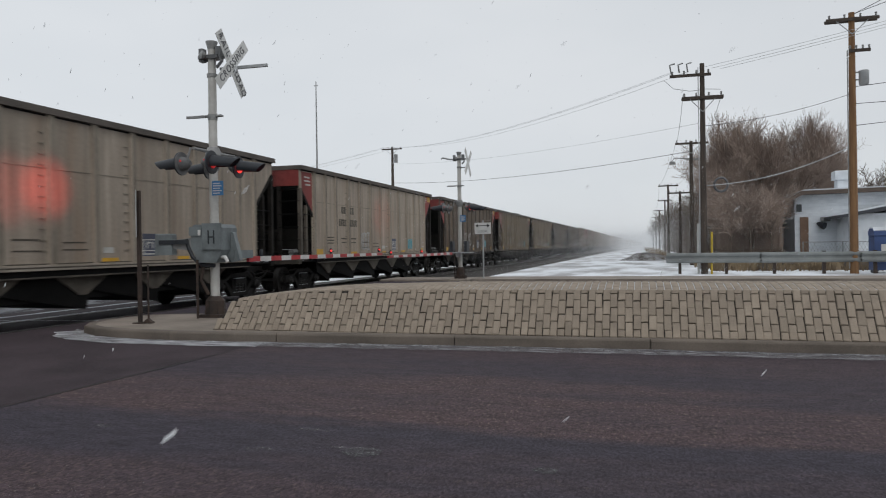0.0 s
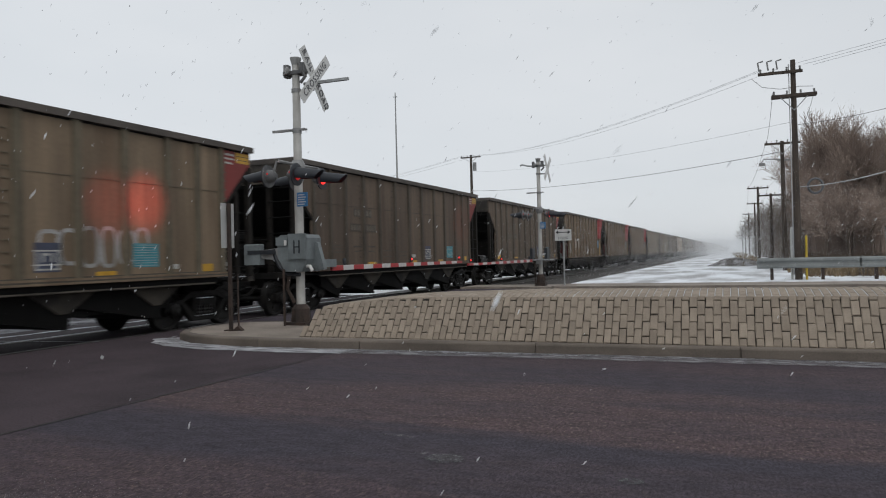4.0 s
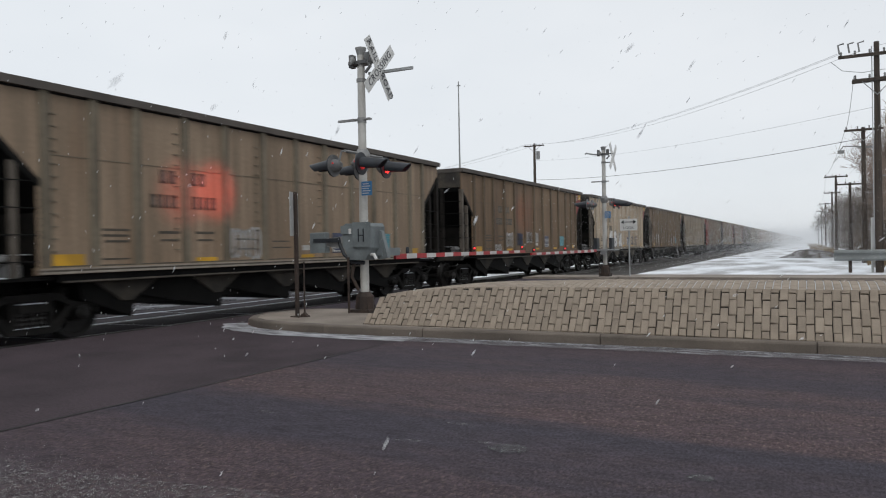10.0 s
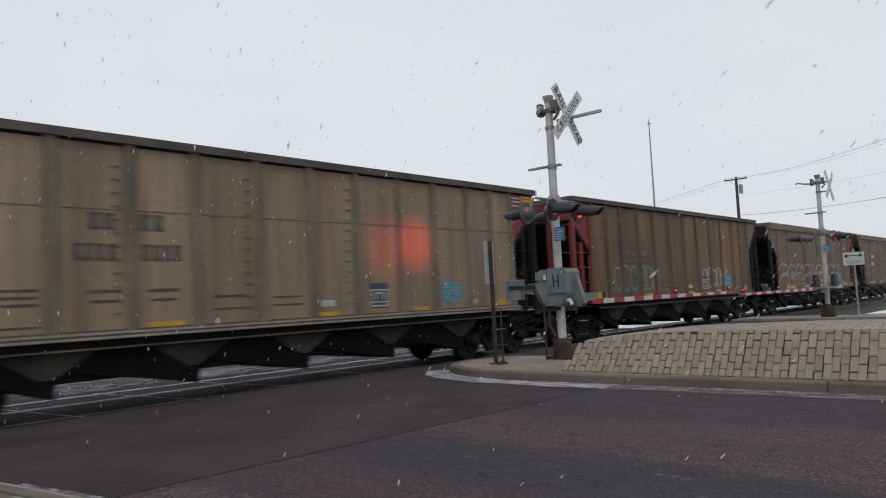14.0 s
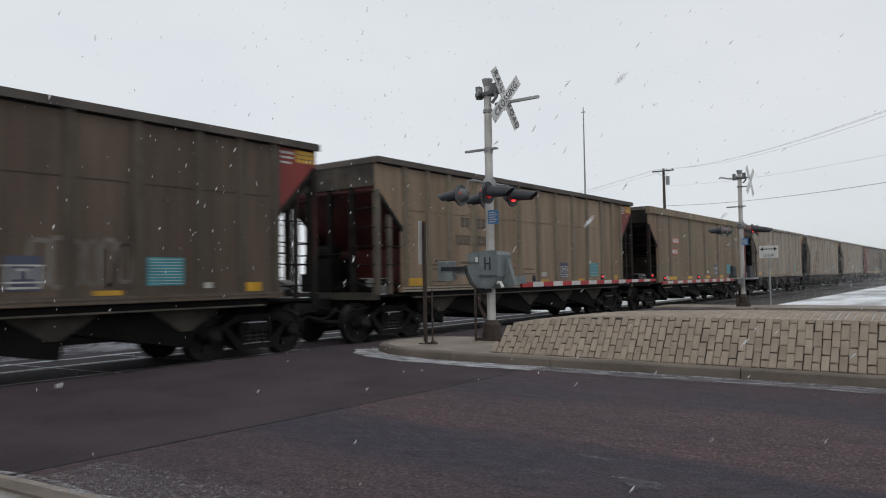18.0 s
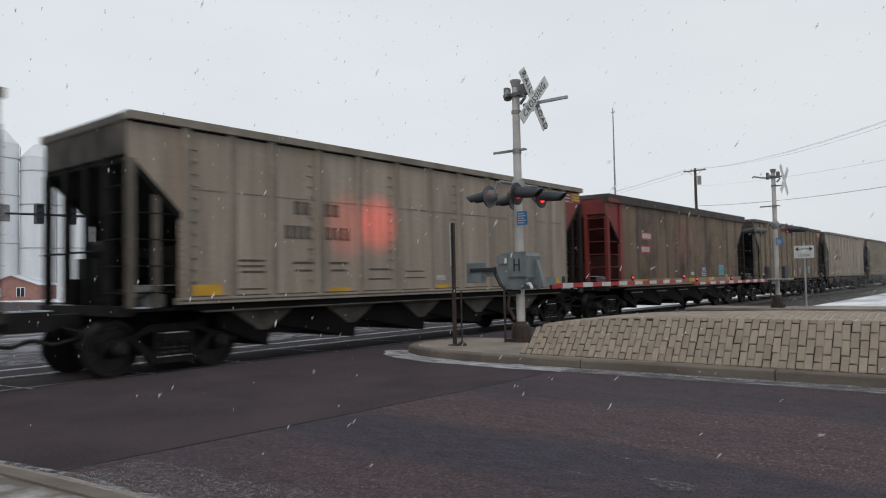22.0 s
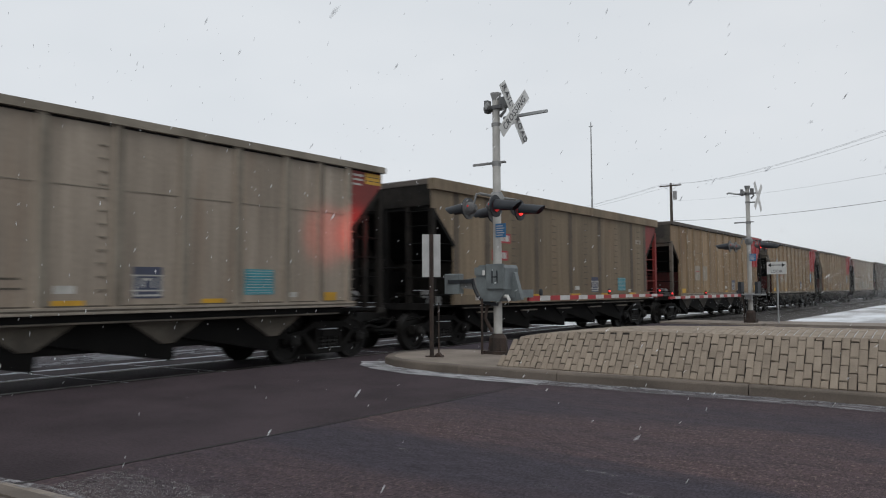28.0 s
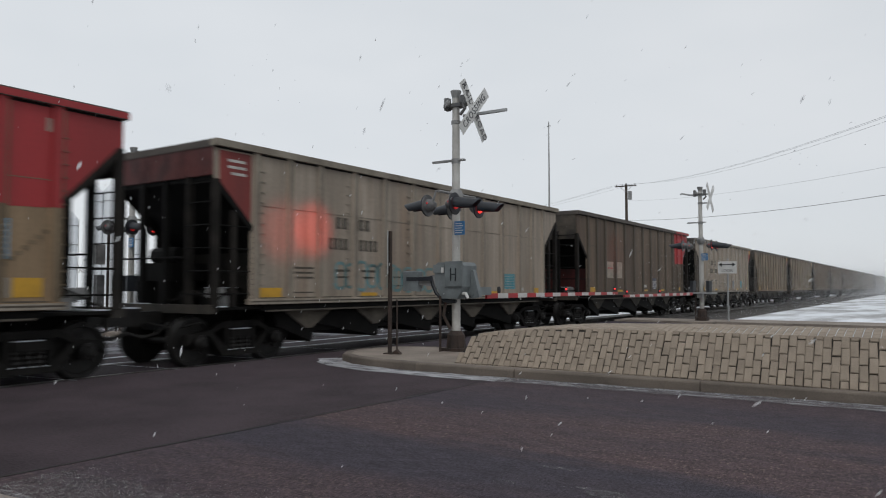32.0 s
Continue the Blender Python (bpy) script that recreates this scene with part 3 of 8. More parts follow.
# near roadway, the darker crossing apron beside the track, and the far roadway
JOINT = [(-5.22, 1.9), (-5.08, 4.3), (-4.97, 6.7), (-4.93, 8.5), (-4.93, 8.95)]
single("road", Solid().prism(JOINT + [(70, 8.95), (70, 1.9)], "z", -0.3, 0.0), ASPHALT, "worn reddish-brown wet asphalt roadway with snow traces", "road", kind="structure")
single("road", Solid().prism([(-9.52, 0.6), (-5.3, 0.6)] + JOINT + [(-4.93, 11.2), (-9.52, 11.2)], "z", -0.3, -0.001), ASPHALT2, "dark patched asphalt beside the railway track", "road", kind="structure")
single("road", Solid().box(-9.50, 70, 11.2, 25.2, -0.3, -0.004), ASPHALT, "wet asphalt roadway beyond the raised median", "road", kind="structure")
single("road", Solid().box(-75, -16.6, 1.0, 25.2, -0.3, -0.01), ASPHALT2, "asphalt roadway across the railway", "road", kind="structure")


def wavy(points, w, amp, seed):
    """A flat ribbon along points with an uneven outline."""
    rnd = random.Random(seed)
    s = Solid()
    rows = []
    for (xa, ya), (xb, yb) in zip(points, points[1:]):
        n = max(2, int(math.hypot(xb - xa, yb - ya) / 0.12))
        for i in range(n):
            rows.append((xa + (xb - xa) * i / n, ya + (yb - ya) * i / n, xb - xa, yb - ya))
    for i, (x, y, dx, dy) in enumerate(rows):
        d = math.hypot(dx, dy)
        nx, ny = -dy / d, dx / d
        k = noise.noise((x * 1.7, y * 1.7, seed * 3.1)) + 0.6 * noise.noise((x * 6, y * 6, seed * 7.7))
        a, b = w * 0.5 + amp * k, w * 0.5 + amp * rnd.uniform(-0.3, 0.3)
        a = max(a, 0.004)
        s.v += [(x + nx * a, y + ny * a, 0.0), (x - nx * b, y - ny * b, 0.0)]
        if i:
            j = 2 * i
            s.f.append((j - 2, j - 1, j + 1, j))
    return s


# seam between the two asphalts
seam = wavy([(-5.22, 1.9), (-5.08, 4.3), (-4.97, 6.7), (-4.93, 8.5)], 0.026, 0.016, 5)
single("road_seam", seam, SEAM, "thin dark tarred joint across the asphalt", "seam", kind="structure", m=pose(0, 0, 0.004))

# island: kerbs, apron, mound
ISLAND = [(-8.60, 10.50), (-8.67, 10.10), (-8.57, 9.65), (-8.28, 9.22), (-7.85, 8.95), (-7.25, 8.78), (-6.4, 8.70), (-5.4, 8.70),
          (-4.78, 8.73), (-2.36, 8.82), (0.0, 8.85), (2.6, 8.86), (5.2, 8.86), (7.8, 8.86), (10.4, 8.86), (13.0, 8.86), (15.6, 8.86), (18.2, 8.86), (20.8, 8.86)]
median = thing("median_island", "raised tan concrete median island with kerb and sloped paver face", "median", kind="structure")
APRON = [(-8.46, 10.50), (-8.53, 10.12), (-8.44, 9.72), (-8.19, 9.33), (-7.80, 9.08), (-7.22, 8.92), (-6.4, 8.84), (-5.4, 8.84), (-2.36, 8.96), (20.8, 8.99), (20.8, 11.1), (-6.0, 11.1), (-7.9, 11.13), (-8.30, 10.90)]
part("apron", Solid().prism(APRON, "z", -0.2, 0.118), CONCRETE, median, "damp tan concrete apron with grit")


def kerb_stone(a, b, c, d):
    """One kerb length between front points a, b and back points d, c."""
    s = Solid()
    h, r = 0.12, 0.025
    def lerp(p, q, k):
        return (p[0] + (q[0] - p[0]) * k, p[1] + (q[1] - p[1]) * k)
    fa, fb = lerp(a, d, 0.17), lerp(b, c, 0.17)
    ga, gb = lerp(a, d, 0.05), lerp(b, c, 0.05)
    v = [(*a, -0.25), (*b, -0.25), (*c, -0.25), (*d, -0.25), (*a, h - r), (*b, h - r), (*ga, h - r * 0.35), (*gb, h - r * 0.35),
         (*fa, h), (*fb, h), (*c, h), (*d, h)]
    s.add(v, [(0, 1, 5, 4), (4, 5, 7, 6), (6, 7, 9, 8), (8, 9, 10, 11), (11, 10, 2, 3), (0, 4, 6, 8, 11, 3), (1, 2, 10, 9, 7, 5), (3, 2, 1, 0)])
    return s


def offset_line(pts, d):
    out = []
    for i, p in enumerate(pts):
        a, b = pts[max(0, i - 1)], pts[min(len(pts) - 1, i + 1)]
        dx, dy = b[0] - a[0], b[1] - a[1]
        n = math.hypot(dx, dy)
        out.append((p[0] - dy / n * d, p[1] + dx / n * d))
    return out


back_line = offset_line(ISLAND, 0.15)
for i in range(len(ISLAND) - 1):
    a, b, c, d = ISLAND[i], ISLAND[i + 1], back_line[i + 1], back_line[i]
    joint = 0.011 if i >= 7 else 0.0
    if joint:
        b, c = (b[0] - joint, b[1]), (c[0] - joint, c[1])
    part("kerbstone", kerb_stone(a, b, c, d), KERB, median, smooth=False)
far_front = [(-8.60, 10.50), (-8.50, 10.85), (-8.25, 11.12), (-7.8, 11.27), (-6.0, 11.25), (-2.0, 11.25), (4.0, 11.25), (12.0, 11.25), (20.8, 11.25)]
far_back = offset_line(far_front, -0.15)
for i in range(len(far_front) - 1):
    part("kerbstone", kerb_stone(far_front[i], far_front[i + 1], far_back[i + 1], far_back[i]), KERB, median)

FRONT_Y, RUN, FOOT = 9.0, 0.36, 0.115
X_LEFT = -5.93


def top_z(x):
    k = min(1.0, max(0.0, (x + 5.75) / 1.9))
    return 0.505 + 0.138 * k * (2 - k)


def crown(x, y):
    """Height of the mound's flat top."""
    k = (y - (FRONT_Y + RUN)) / 1.40
    return top_z(x) + 0.075 * math.sin(math.pi * min(1, max(0, k))) * min(1, max(0.15, (x + 5.6) / 3))


def build_mound():
    s, t = Solid(), Solid()
    xs = [X_LEFT + 0.01, X_LEFT + 0.16] + [-5.3 + 0.3 * i for i in range(87)]
    ys_top = [FRONT_Y + RUN, 9.6, 9.85, 10.1, 10.4, 10.75]
    def row(x, base_in):
        r = [(x, FRONT_Y, FOOT)]
        r += [(x, y, crown(x, y)) for y in ys_top]
        r += [(x, 11.08, FOOT)]
        return r
    grid = [[(xs[0], y, FOOT) for y in [FRONT_Y] + ys_top + [11.08]]] + [row(x, 0) for x in xs[1:]]
    w = len(grid[0])
    for r in grid:
        s.v += r
    for i in range(len(grid) - 1):
        for j in range(w - 1):
            a = i * w + j
            s.f.append((a, a + w, a + w + 1, a + 1))
    ob = part("bedding", s, MORTAR, median, "dark sand bedding under the pavers", smooth=False)
    return ob


build_mound()
# snow caught in the joints of the mound's top
s = Solid()
xs = [-2.6 + 0.3 * i for i in range(78)]
ysn = [FRONT_Y + RUN + 0.06, 9.7, 9.9, 10.15, 10.4, 10.66]
for x in xs:
    s.v += [(x, y, crown(x, y) + 0.012) for y in ysn]
for i in range(len(xs) - 1):
    for j in range(len(ysn) - 1):
        a = i * 6 + j
        s.f.append((a, a + 6, a + 7, a + 1))
part("joint_snow", s, SNOW, median, "snow lying in the paver joints")

SLUSH = patchy("grey_slush", (0.36, 0.355, 0.37), (0.20, 0.195, 0.20), 6.0, 0.30, 0.80, (0.45, 1.6, 1))
SLUSHY = patchy("settled_grey_slush", (0.54, 0.545, 0.57), (0.34, 0.34, 0.355), 5.0, 0.22, 0.66, (0.5, 1.8, 1))
GRITTY = patchy("gutter_snow_crust", (0.43, 0.43, 0.44), (0.29, 0.288, 0.295), 9.0, 0.40, 0.74)
FROSTY = patchy("road_edge_frost", (0.34, 0.33, 0.325), (0.22, 0.21, 0.205), 26.0, 0.50, 0.72)
VERGE = mat("patchy_snow_on_concrete", (0.46, 0.465, 0.475), (0.12, 0.103, 0.083), 0.8, 2.2, bump=0.3, bump_scale=30, fine=0.15, low=0.42, high=0.62)
# near kerb and gutter by the road's edge
near_line = [(-30.0, -2.5), (-14.0, 0.6), (-8.7, 1.50), (-5.92, 2.0), (-5.0, 2.14), (-4.0, 2.24), (-2.8, 2.30), (-0.5, 2.38), (14.0, 2.45)]
near_kerb = thing("near_kerb", "tan concrete gutter and kerb dusted with snow", "kerb", kind="structure")
g2, g3, g4 = offset_line(near_line, -0.24), offset_line(near_line, -0.40), offset_line(near_line, -2.6)
for i in range(len(near_line) - 1):
    a, b = near_line[i], near_line[i + 1]
    part("gutter", Solid().prism([a, b, g2[i + 1], g2[i]], "z", -0.2, 0.012), CONCRETE, near_kerb)
    s = Solid()
    v = [(*g2[i], 0.0), (*g2[i + 1], 0.0), (*g3[i + 1], 0.0), (*g3[i], 0.0), (*g2[i], 0.10), (*g2[i + 1], 0.10), (*g3[i + 1], 0.125), (*g3[i], 0.125)]
    s.add(v, [(0, 1, 5, 4), (4, 5, 6, 7), (7, 6, 2, 3), (0, 4, 7, 3), (1, 2, 6, 5), (3, 2, 1, 0)])
    part("kerbstone", s, KERB, near_kerb)
    part("verge", Solid().prism([g3[i], g3[i + 1], g4[i + 1], g4[i]], "z", -0.2, 0.11), VERGE, near_kerb, "thin snow on the verge")
single("gutter_snow", wavy([(-9, 1.33), (-5.7, 1.92), (-4.3, 2.11), (-2.4, 2.21)], 0.16, 0.08, 8), GRITTY, "patchy snow lying in the gutter", "snow", kind="stuff", m=pose(0, 0, 0.017))
single("gutter_snow", wavy([(-6.2, 1.97), (-4.7, 2.18), (-3.2, 2.29), (-1.2, 2.36)], 0.07, 0.05, 12), GRITTY, "patchy snow at the road's edge", "snow", kind="stuff", m=pose(0, 0, 0.017))
rg = random.Random(77)
s = Solid()
for i in range(9000):
    k = rg.randrange(4, 7)
    u = rg.random()
    a, b = near_line[k], near_line[k + 1]
    x, y = a[0] + (b[0] - a[0]) * u, a[1] + (b[1] - a[1]) * u + 0.03 + abs(rg.gauss(0, 0.34))
    if y > 4.2:
        continue
    d, w = rg.uniform(0.0015, 0.0038), rg.uniform(0, 6.28)
    s.add([(x + d * math.cos(w), y + d * math.sin(w), 0.0), (x + d * math.cos(w + 2), y + d * 0.7 * math.sin(w + 2), 0.004), (x + d * math.cos(w + 4), y + d * math.sin(w + 4), 0.0)], [(0, 1, 2)])
GRIT = mat("frozen_snow_grit", (0.30, 0.29, 0.285), (0.15, 0.14, 0.135), 0.8, 9.0, fine=0.2)
single("snow_grit", s, GRIT, "frozen snow grit scattered along the road's edge", "snow", kind="stuff", m=pose(0, 0, 0.004))
single("edge_frost", wavy([(-5.0, 2.40), (-3.5, 2.56), (-2.2, 2.64), (-0.5, 2.72), (3, 2.8)], 0.55, 0.10, 21), FROSTY, "thin frost on the asphalt along the gutter", "frost", kind="stuff", m=pose(0, 0, 0.003))
# slush line along the island kerb
single("slush", wavy([(-8.66, 9.42), (-8.35, 9.02), (-7.9, 8.74), (-7.28, 8.55), (-6.4, 8.46), (-5.4, 8.46), (-4.7, 8.50)], 0.46, 0.10, 2), SLUSHY, "grey-white slush along the kerb", "slush", kind="stuff", m=pose(0, 0, 0.005))
single("slush", wavy([(-4.9, 8.52), (-2.3, 8.60), (0, 8.64), (3, 8.65), (8, 8.65)], 0.44, 0.12, 3), SLUSH, "grey-white slush along the kerb", "slush", kind="stuff", m=pose(0, 0, 0.006))
foot_snow = [(-8.72, 9.62), (-8.46, 9.16), (-7.98, 8.82), (-7.32, 8.64), (-6.4, 8.555), (-5.4, 8.555), (-4.78, 8.585), (-2.36, 8.675), (0.0, 8.705), (5.0, 8.715), (12.0, 8.715)]
single("kerb_foot_snow", wavy(foot_snow[:8], 0.10, 0.085, 41), GRITTY, "broken white snow line at the kerb's foot", "snow", kind="stuff", m=pose(0, 0, 0.010))
single("kerb_foot_snow", wavy(foot_snow[7:], 0.035, 0.11, 43), GRITTY, "broken white snow line at the kerb's foot", "snow", kind="stuff", m=pose(0, 0, 0.010))
# frosty flecks on the road
rnd = random.Random(11)
s = Solid()
for i in range(16):
    x, y = rnd.uniform(-4.5, 6), rnd.uniform(3.2, 8.3)
    a, b, n = rnd.uniform(0.06, 0.16), rnd.uniform(0.02, 0.05), 11
    s.add([(x + a * math.cos(6.283 * k / n) * rnd.uniform(0.6, 1.1), y + b * math.sin(6.283 * k / n) * rnd.uniform(0.6, 1.1), 0.0) for k in range(n)], [tuple(range(n))])
single("frost_patches", s, FROSTY, "small frosty patches on the asphalt", "frost", kind="stuff", m=pose(0, 0, 0.004))
SPOT = patchy("pale_frosty_spot", (0.150, 0.150, 0.150), (0.085, 0.085, 0.088), 34.0, 0.42, 0.66)
for px, py, pr in ((-1.745, 4.14, 0.125), (-0.62, 4.02, 0.07)):
    n = 18
    blob = [(px + pr * math.cos(6.283 * k / n) * (1 + 0.12 * math.sin(3 * k)), py + pr * 0.8 * math.sin(6.283 * k / n)) for k in range(n)]
    single("worn_spot", Solid().add([(x, y, 0.0) for x, y in blob], [tuple(range(n))]), SPOT, "round pale frosty spot in the asphalt", "road patch", kind="structure", m=pose(0, 0, 0.005))

# track
DRIVEN = patchy("thin_driven_snow", (0.40, 0.40, 0.43), (0.26, 0.26, 0.285), 1.1, 0.36, 0.66, (1.4, 0.35, 1))
s = Solid()
for y0, y1 in ((-400, 0.6), (26.2, 900)):
    s.prism([(-4.3, -0.58), (-3.0, -0.40), (2.7, -0.40), (4.2, -0.58)], "y", y0, y1)
single("ballast", s, BALLAST, "dark wet crushed-stone ballast under the track", "ballast", kind="structure", m=TRACK)
single("crossing_surface", Solid().prism([(-16.6, -0.012), (-15.1, RAIL_Z - 0.012), (-10.62, RAIL_Z - 0.012), (-9.9, -0.09), (-9.52, -0.003), (-9.52, -0.6), (-16.6, -0.6)], "y", 0.6, 26.2), ASPHALT2, "dark wet crossing surface round the rails", "crossing", kind="structure")
single("far_verge", Solid().box(-9.4, -6.0, 25.2, 27.2, -0.3, 0.06).box(-5.9, 60, 25.2, 27.4, -0.3, 0.07), CONCRETE, "concrete pavement beyond the roadway", "pavement", kind="structure")
for side in (-1, 1):
    x = side * 0.7525
    prof = [(-0.075, -0.17), (0.075, -0.17), (0.075, -0.155), (0.012, -0.14), (0.012, -0.045), (0.036, -0.035), (0.036, 0.0), (-0.036, 0.0), (-0.036, -0.035), (-0.012, -0.045), (-0.012, -0.14), (-0.075, -0.155)]
    single("rail", Solid().prism([(x + a, RAIL_Z + b) for a, b in prof], "y", -400, 900), RAILM, "worn steel rail with shiny head", "rail", group="rails of the track", kind="structure", m=TRACK)
for x, w, sd in ((-0.93, 0.09, 22), (-2.0, 0.16, 23), (1.02, 0.022, 21)):
    single("flangeway_snow", wavy([(x, 1.0), (x, 14.0), (x, 26.0)], w, w * 0.6, sd), SNOW, "snow lying along the rails", "snow", kind="stuff", m=TRACK @ pose(0, 0, RAIL_Z - 0.004))
for y, sd in ((4.4, 31), (6.3, 32), (8.2, 33), (10.4, 34), (13.0, 35)):
    single("joint_snow", wavy([(1.7, y + 0.25), (0.2, y), (-2.4, y - 0.35)], 0.03, 0.02, sd), SNOW, "snow in a joint between crossing panels", "snow", kind="stuff", m=TRACK @ pose(0, 0, RAIL_Z - 0.005))
# thin driven snow on the pavement that rises beyond the rails
for x0, z0, x1, z1 in ((-15.05, RAIL_Z - 0.006, -16.55, -0.004),):
    sheet = Solid().add([(x0, 1.0, z0), (x1, 1.0, z1), (x1, 26.0, z1), (x0, 26.0, z0)], [(0, 1, 2, 3)])
    single("driven_snow", sheet, DRIVEN, "thin driven snow on the pavement beyond the rails", "snow", kind="stuff")
single("driven_snow", Solid().add([(-23.0, 1.2, 0.0), (-23.0, 25.0, 0.0), (-16.62, 25.0, 0.0), (-16.62, 1.2, 0.0)], [(0, 1, 2, 3)]), DRIVEN, "thin driven snow on the roadway across the track", "snow", kind="stuff")


# ---- crossing signals ----
def signal_lamp(parent, c, way, lit, scale=1.0):
    """A hooded flashing lamp at c that looks along way (a direction in the plane)."""
    c, w = Vector(c), Vector((way[0], way[1], 0)).normalized()
    lamp = part("signal_lamp", Solid().lathe(c - w * 0.16, c + w * 0.02, [(0, 0.04), (0.3, 0.09), (0.8, 0.115), (1, 0.12)], 18), DISCM, parent, "grey lamp housing", True)
    n = 26
    s = Solid()
    side = Vector((-w.y, w.x, 0))
    disc = [c + w * 0.022 + side * (0.19 * math.cos(6.2832 * k / n)) + Vector((0, 0, 0.19 * math.sin(6.2832 * k / n))) for k in range(n)]
    s.add([tuple(p) for p in disc] + [tuple(p - w * 0.02) for p in disc],
          [tuple(range(n)), tuple(range(2 * n - 1, n - 1, -1))] + [(k, (k + 1) % n, n + (k + 1) % n, n + k) for k in range(n)])
    part("backing_disc", s, LAMPBLACK, lamp, "black round backing disc")
    part("disc_back", Solid().lathe(c - w * 0.008, c + w * 0.0015, [(0, 0.186), (1, 0.186)], n), DISCM, lamp, "weathered grey back of the disc")
    # hood: an open half tube, longer above
    s = Solid()
    m = 14
    ring = []
    for k in range(m + 1):
        a = math.pi * (-0.20 + 1.40 * k / m)
        ring.append((math.cos(a), math.sin(a)))
    for r, cut in ((0.118, 0), (0.112, 1)):
        for u, v in ring:
            root = c + w * 0.03 + side * (r * u) + Vector((0, 0, r * v))
            reach = 0.42 + 0.09 * v
            tip = c + w * reach + side * (r * 0.70 * u) + Vector((0, 0, r * 0.70 * v - 0.035))
            s.v += [tuple(root), tuple(tip)]
    for k in range(m):
        s.f.append((2 * k, 2 * k + 1, 2 * k + 3, 2 * k + 2))
        o = 2 * (m + 1)
        s.f.append((o + 2 * k + 2, o + 2 * k + 3, o + 2 * k + 1, o + 2 * k))
        s.f.append((2 * k + 1, o + 2 * k + 1, o + 2 * k + 3, 2 * k + 3))
    part("hood", s, LAMPBLACK, lamp, "black sheet-metal hood", True)
    part("lens", Solid().lathe(c + w * 0.028, c + w * 0.055, [(0, 0.10), (0.6, 0.09), (1, 0.04)], 18), REDLED if lit else REDDIM, lamp, "lit red lens" if lit else "dim red lens", True)
    part("side_light", Solid().rod(c - w * 0.05 + Vector((0, -0.105, 0.03)), c - w * 0.05 + Vector((0, -0.118, 0.03)), 0.016, n=8), REDDIM, lamp, "small red side light")
    return lamp


def crossbuck(parent, c, way, words=True):
    """Two crossed white blades at c that face along way."""
    c, w = Vector(c), Vector((way[0], way[1], 0)).normalized()
    side = Vector((-w.y, w.x, 0))
    frame_m = Matrix(((side.x, -w.x, 0, c.x), (side.y, -w.y, 0, c.y), (0, 0, 1, c.z), (0, 0, 0, 1)))
    # local x to the reader's right, -y towards the reader
    for ang, text, d in ((46, "CROSSING", 0.0), (-53, "", 0.012)):
        m = frame_m @ pose(0, d, 0) @ Matrix.Rotation(radians(-ang), 4, "Y")
        blade = part("blade", Solid().box(-0.58, 0.58, -0.004, 0.004, -0.10, 0.10), SIGNW, parent, "white reflective blade with black words", at=m)
        if words and text:
            part("lettering", letters(text, 0.17, WORNINK, space=1.18), WORNINK, blade, at=pose(0, -0.007, 0))
        elif words:
            part("lettering", letters("RAIL", 0.165, WORNINK, space=1.25), WORNINK, blade, at=pose(-0.345, -0.019, 0))
            part("lettering", letters("ROAD", 0.165, WORNINK, space=1.12), WORNINK, blade, at=pose(0.345, -0.019, 0))


def gate_arm(parent, x, y0, y1, z, lights):
    """A striped gate arm along y."""
    n = max(4, int(round(abs(y1 - y0) / 0.40)))
    for i in range(n):
        a, b = y0 + (y1 - y0) * i / n, y0 + (y1 - y0) * (i + 1) / n
        h = 0.046 - 0.016 * i / n
        part("stripe", Solid().box(x - 0.022, x + 0.022, min(a, b), max(a, b), z - h, z + h), REDSTRIPE if i % 2 == 0 else WHITESTRIPE, parent)
    for k in lights:
        y = y0 + (y1 - y0) * k
        g = part("gate_light", Solid().lathe((x, y, z + 0.05), (x, y, z + 0.17), [(0, 0.03), (0.3, 0.035), (0.8, 0.035), (1, 0.02)], 10), LAMPBLACK, parent, "small black gate light", True)
        if k < 0.2:
            continue
        part("lens", Solid().lathe((x + 0.02, y - 0.025, z + 0.115), (x + 0.04, y - 0.05, z + 0.115), [(0, 0.022), (1, 0.015)], 10), REDLED, g, "lit red lens", True)


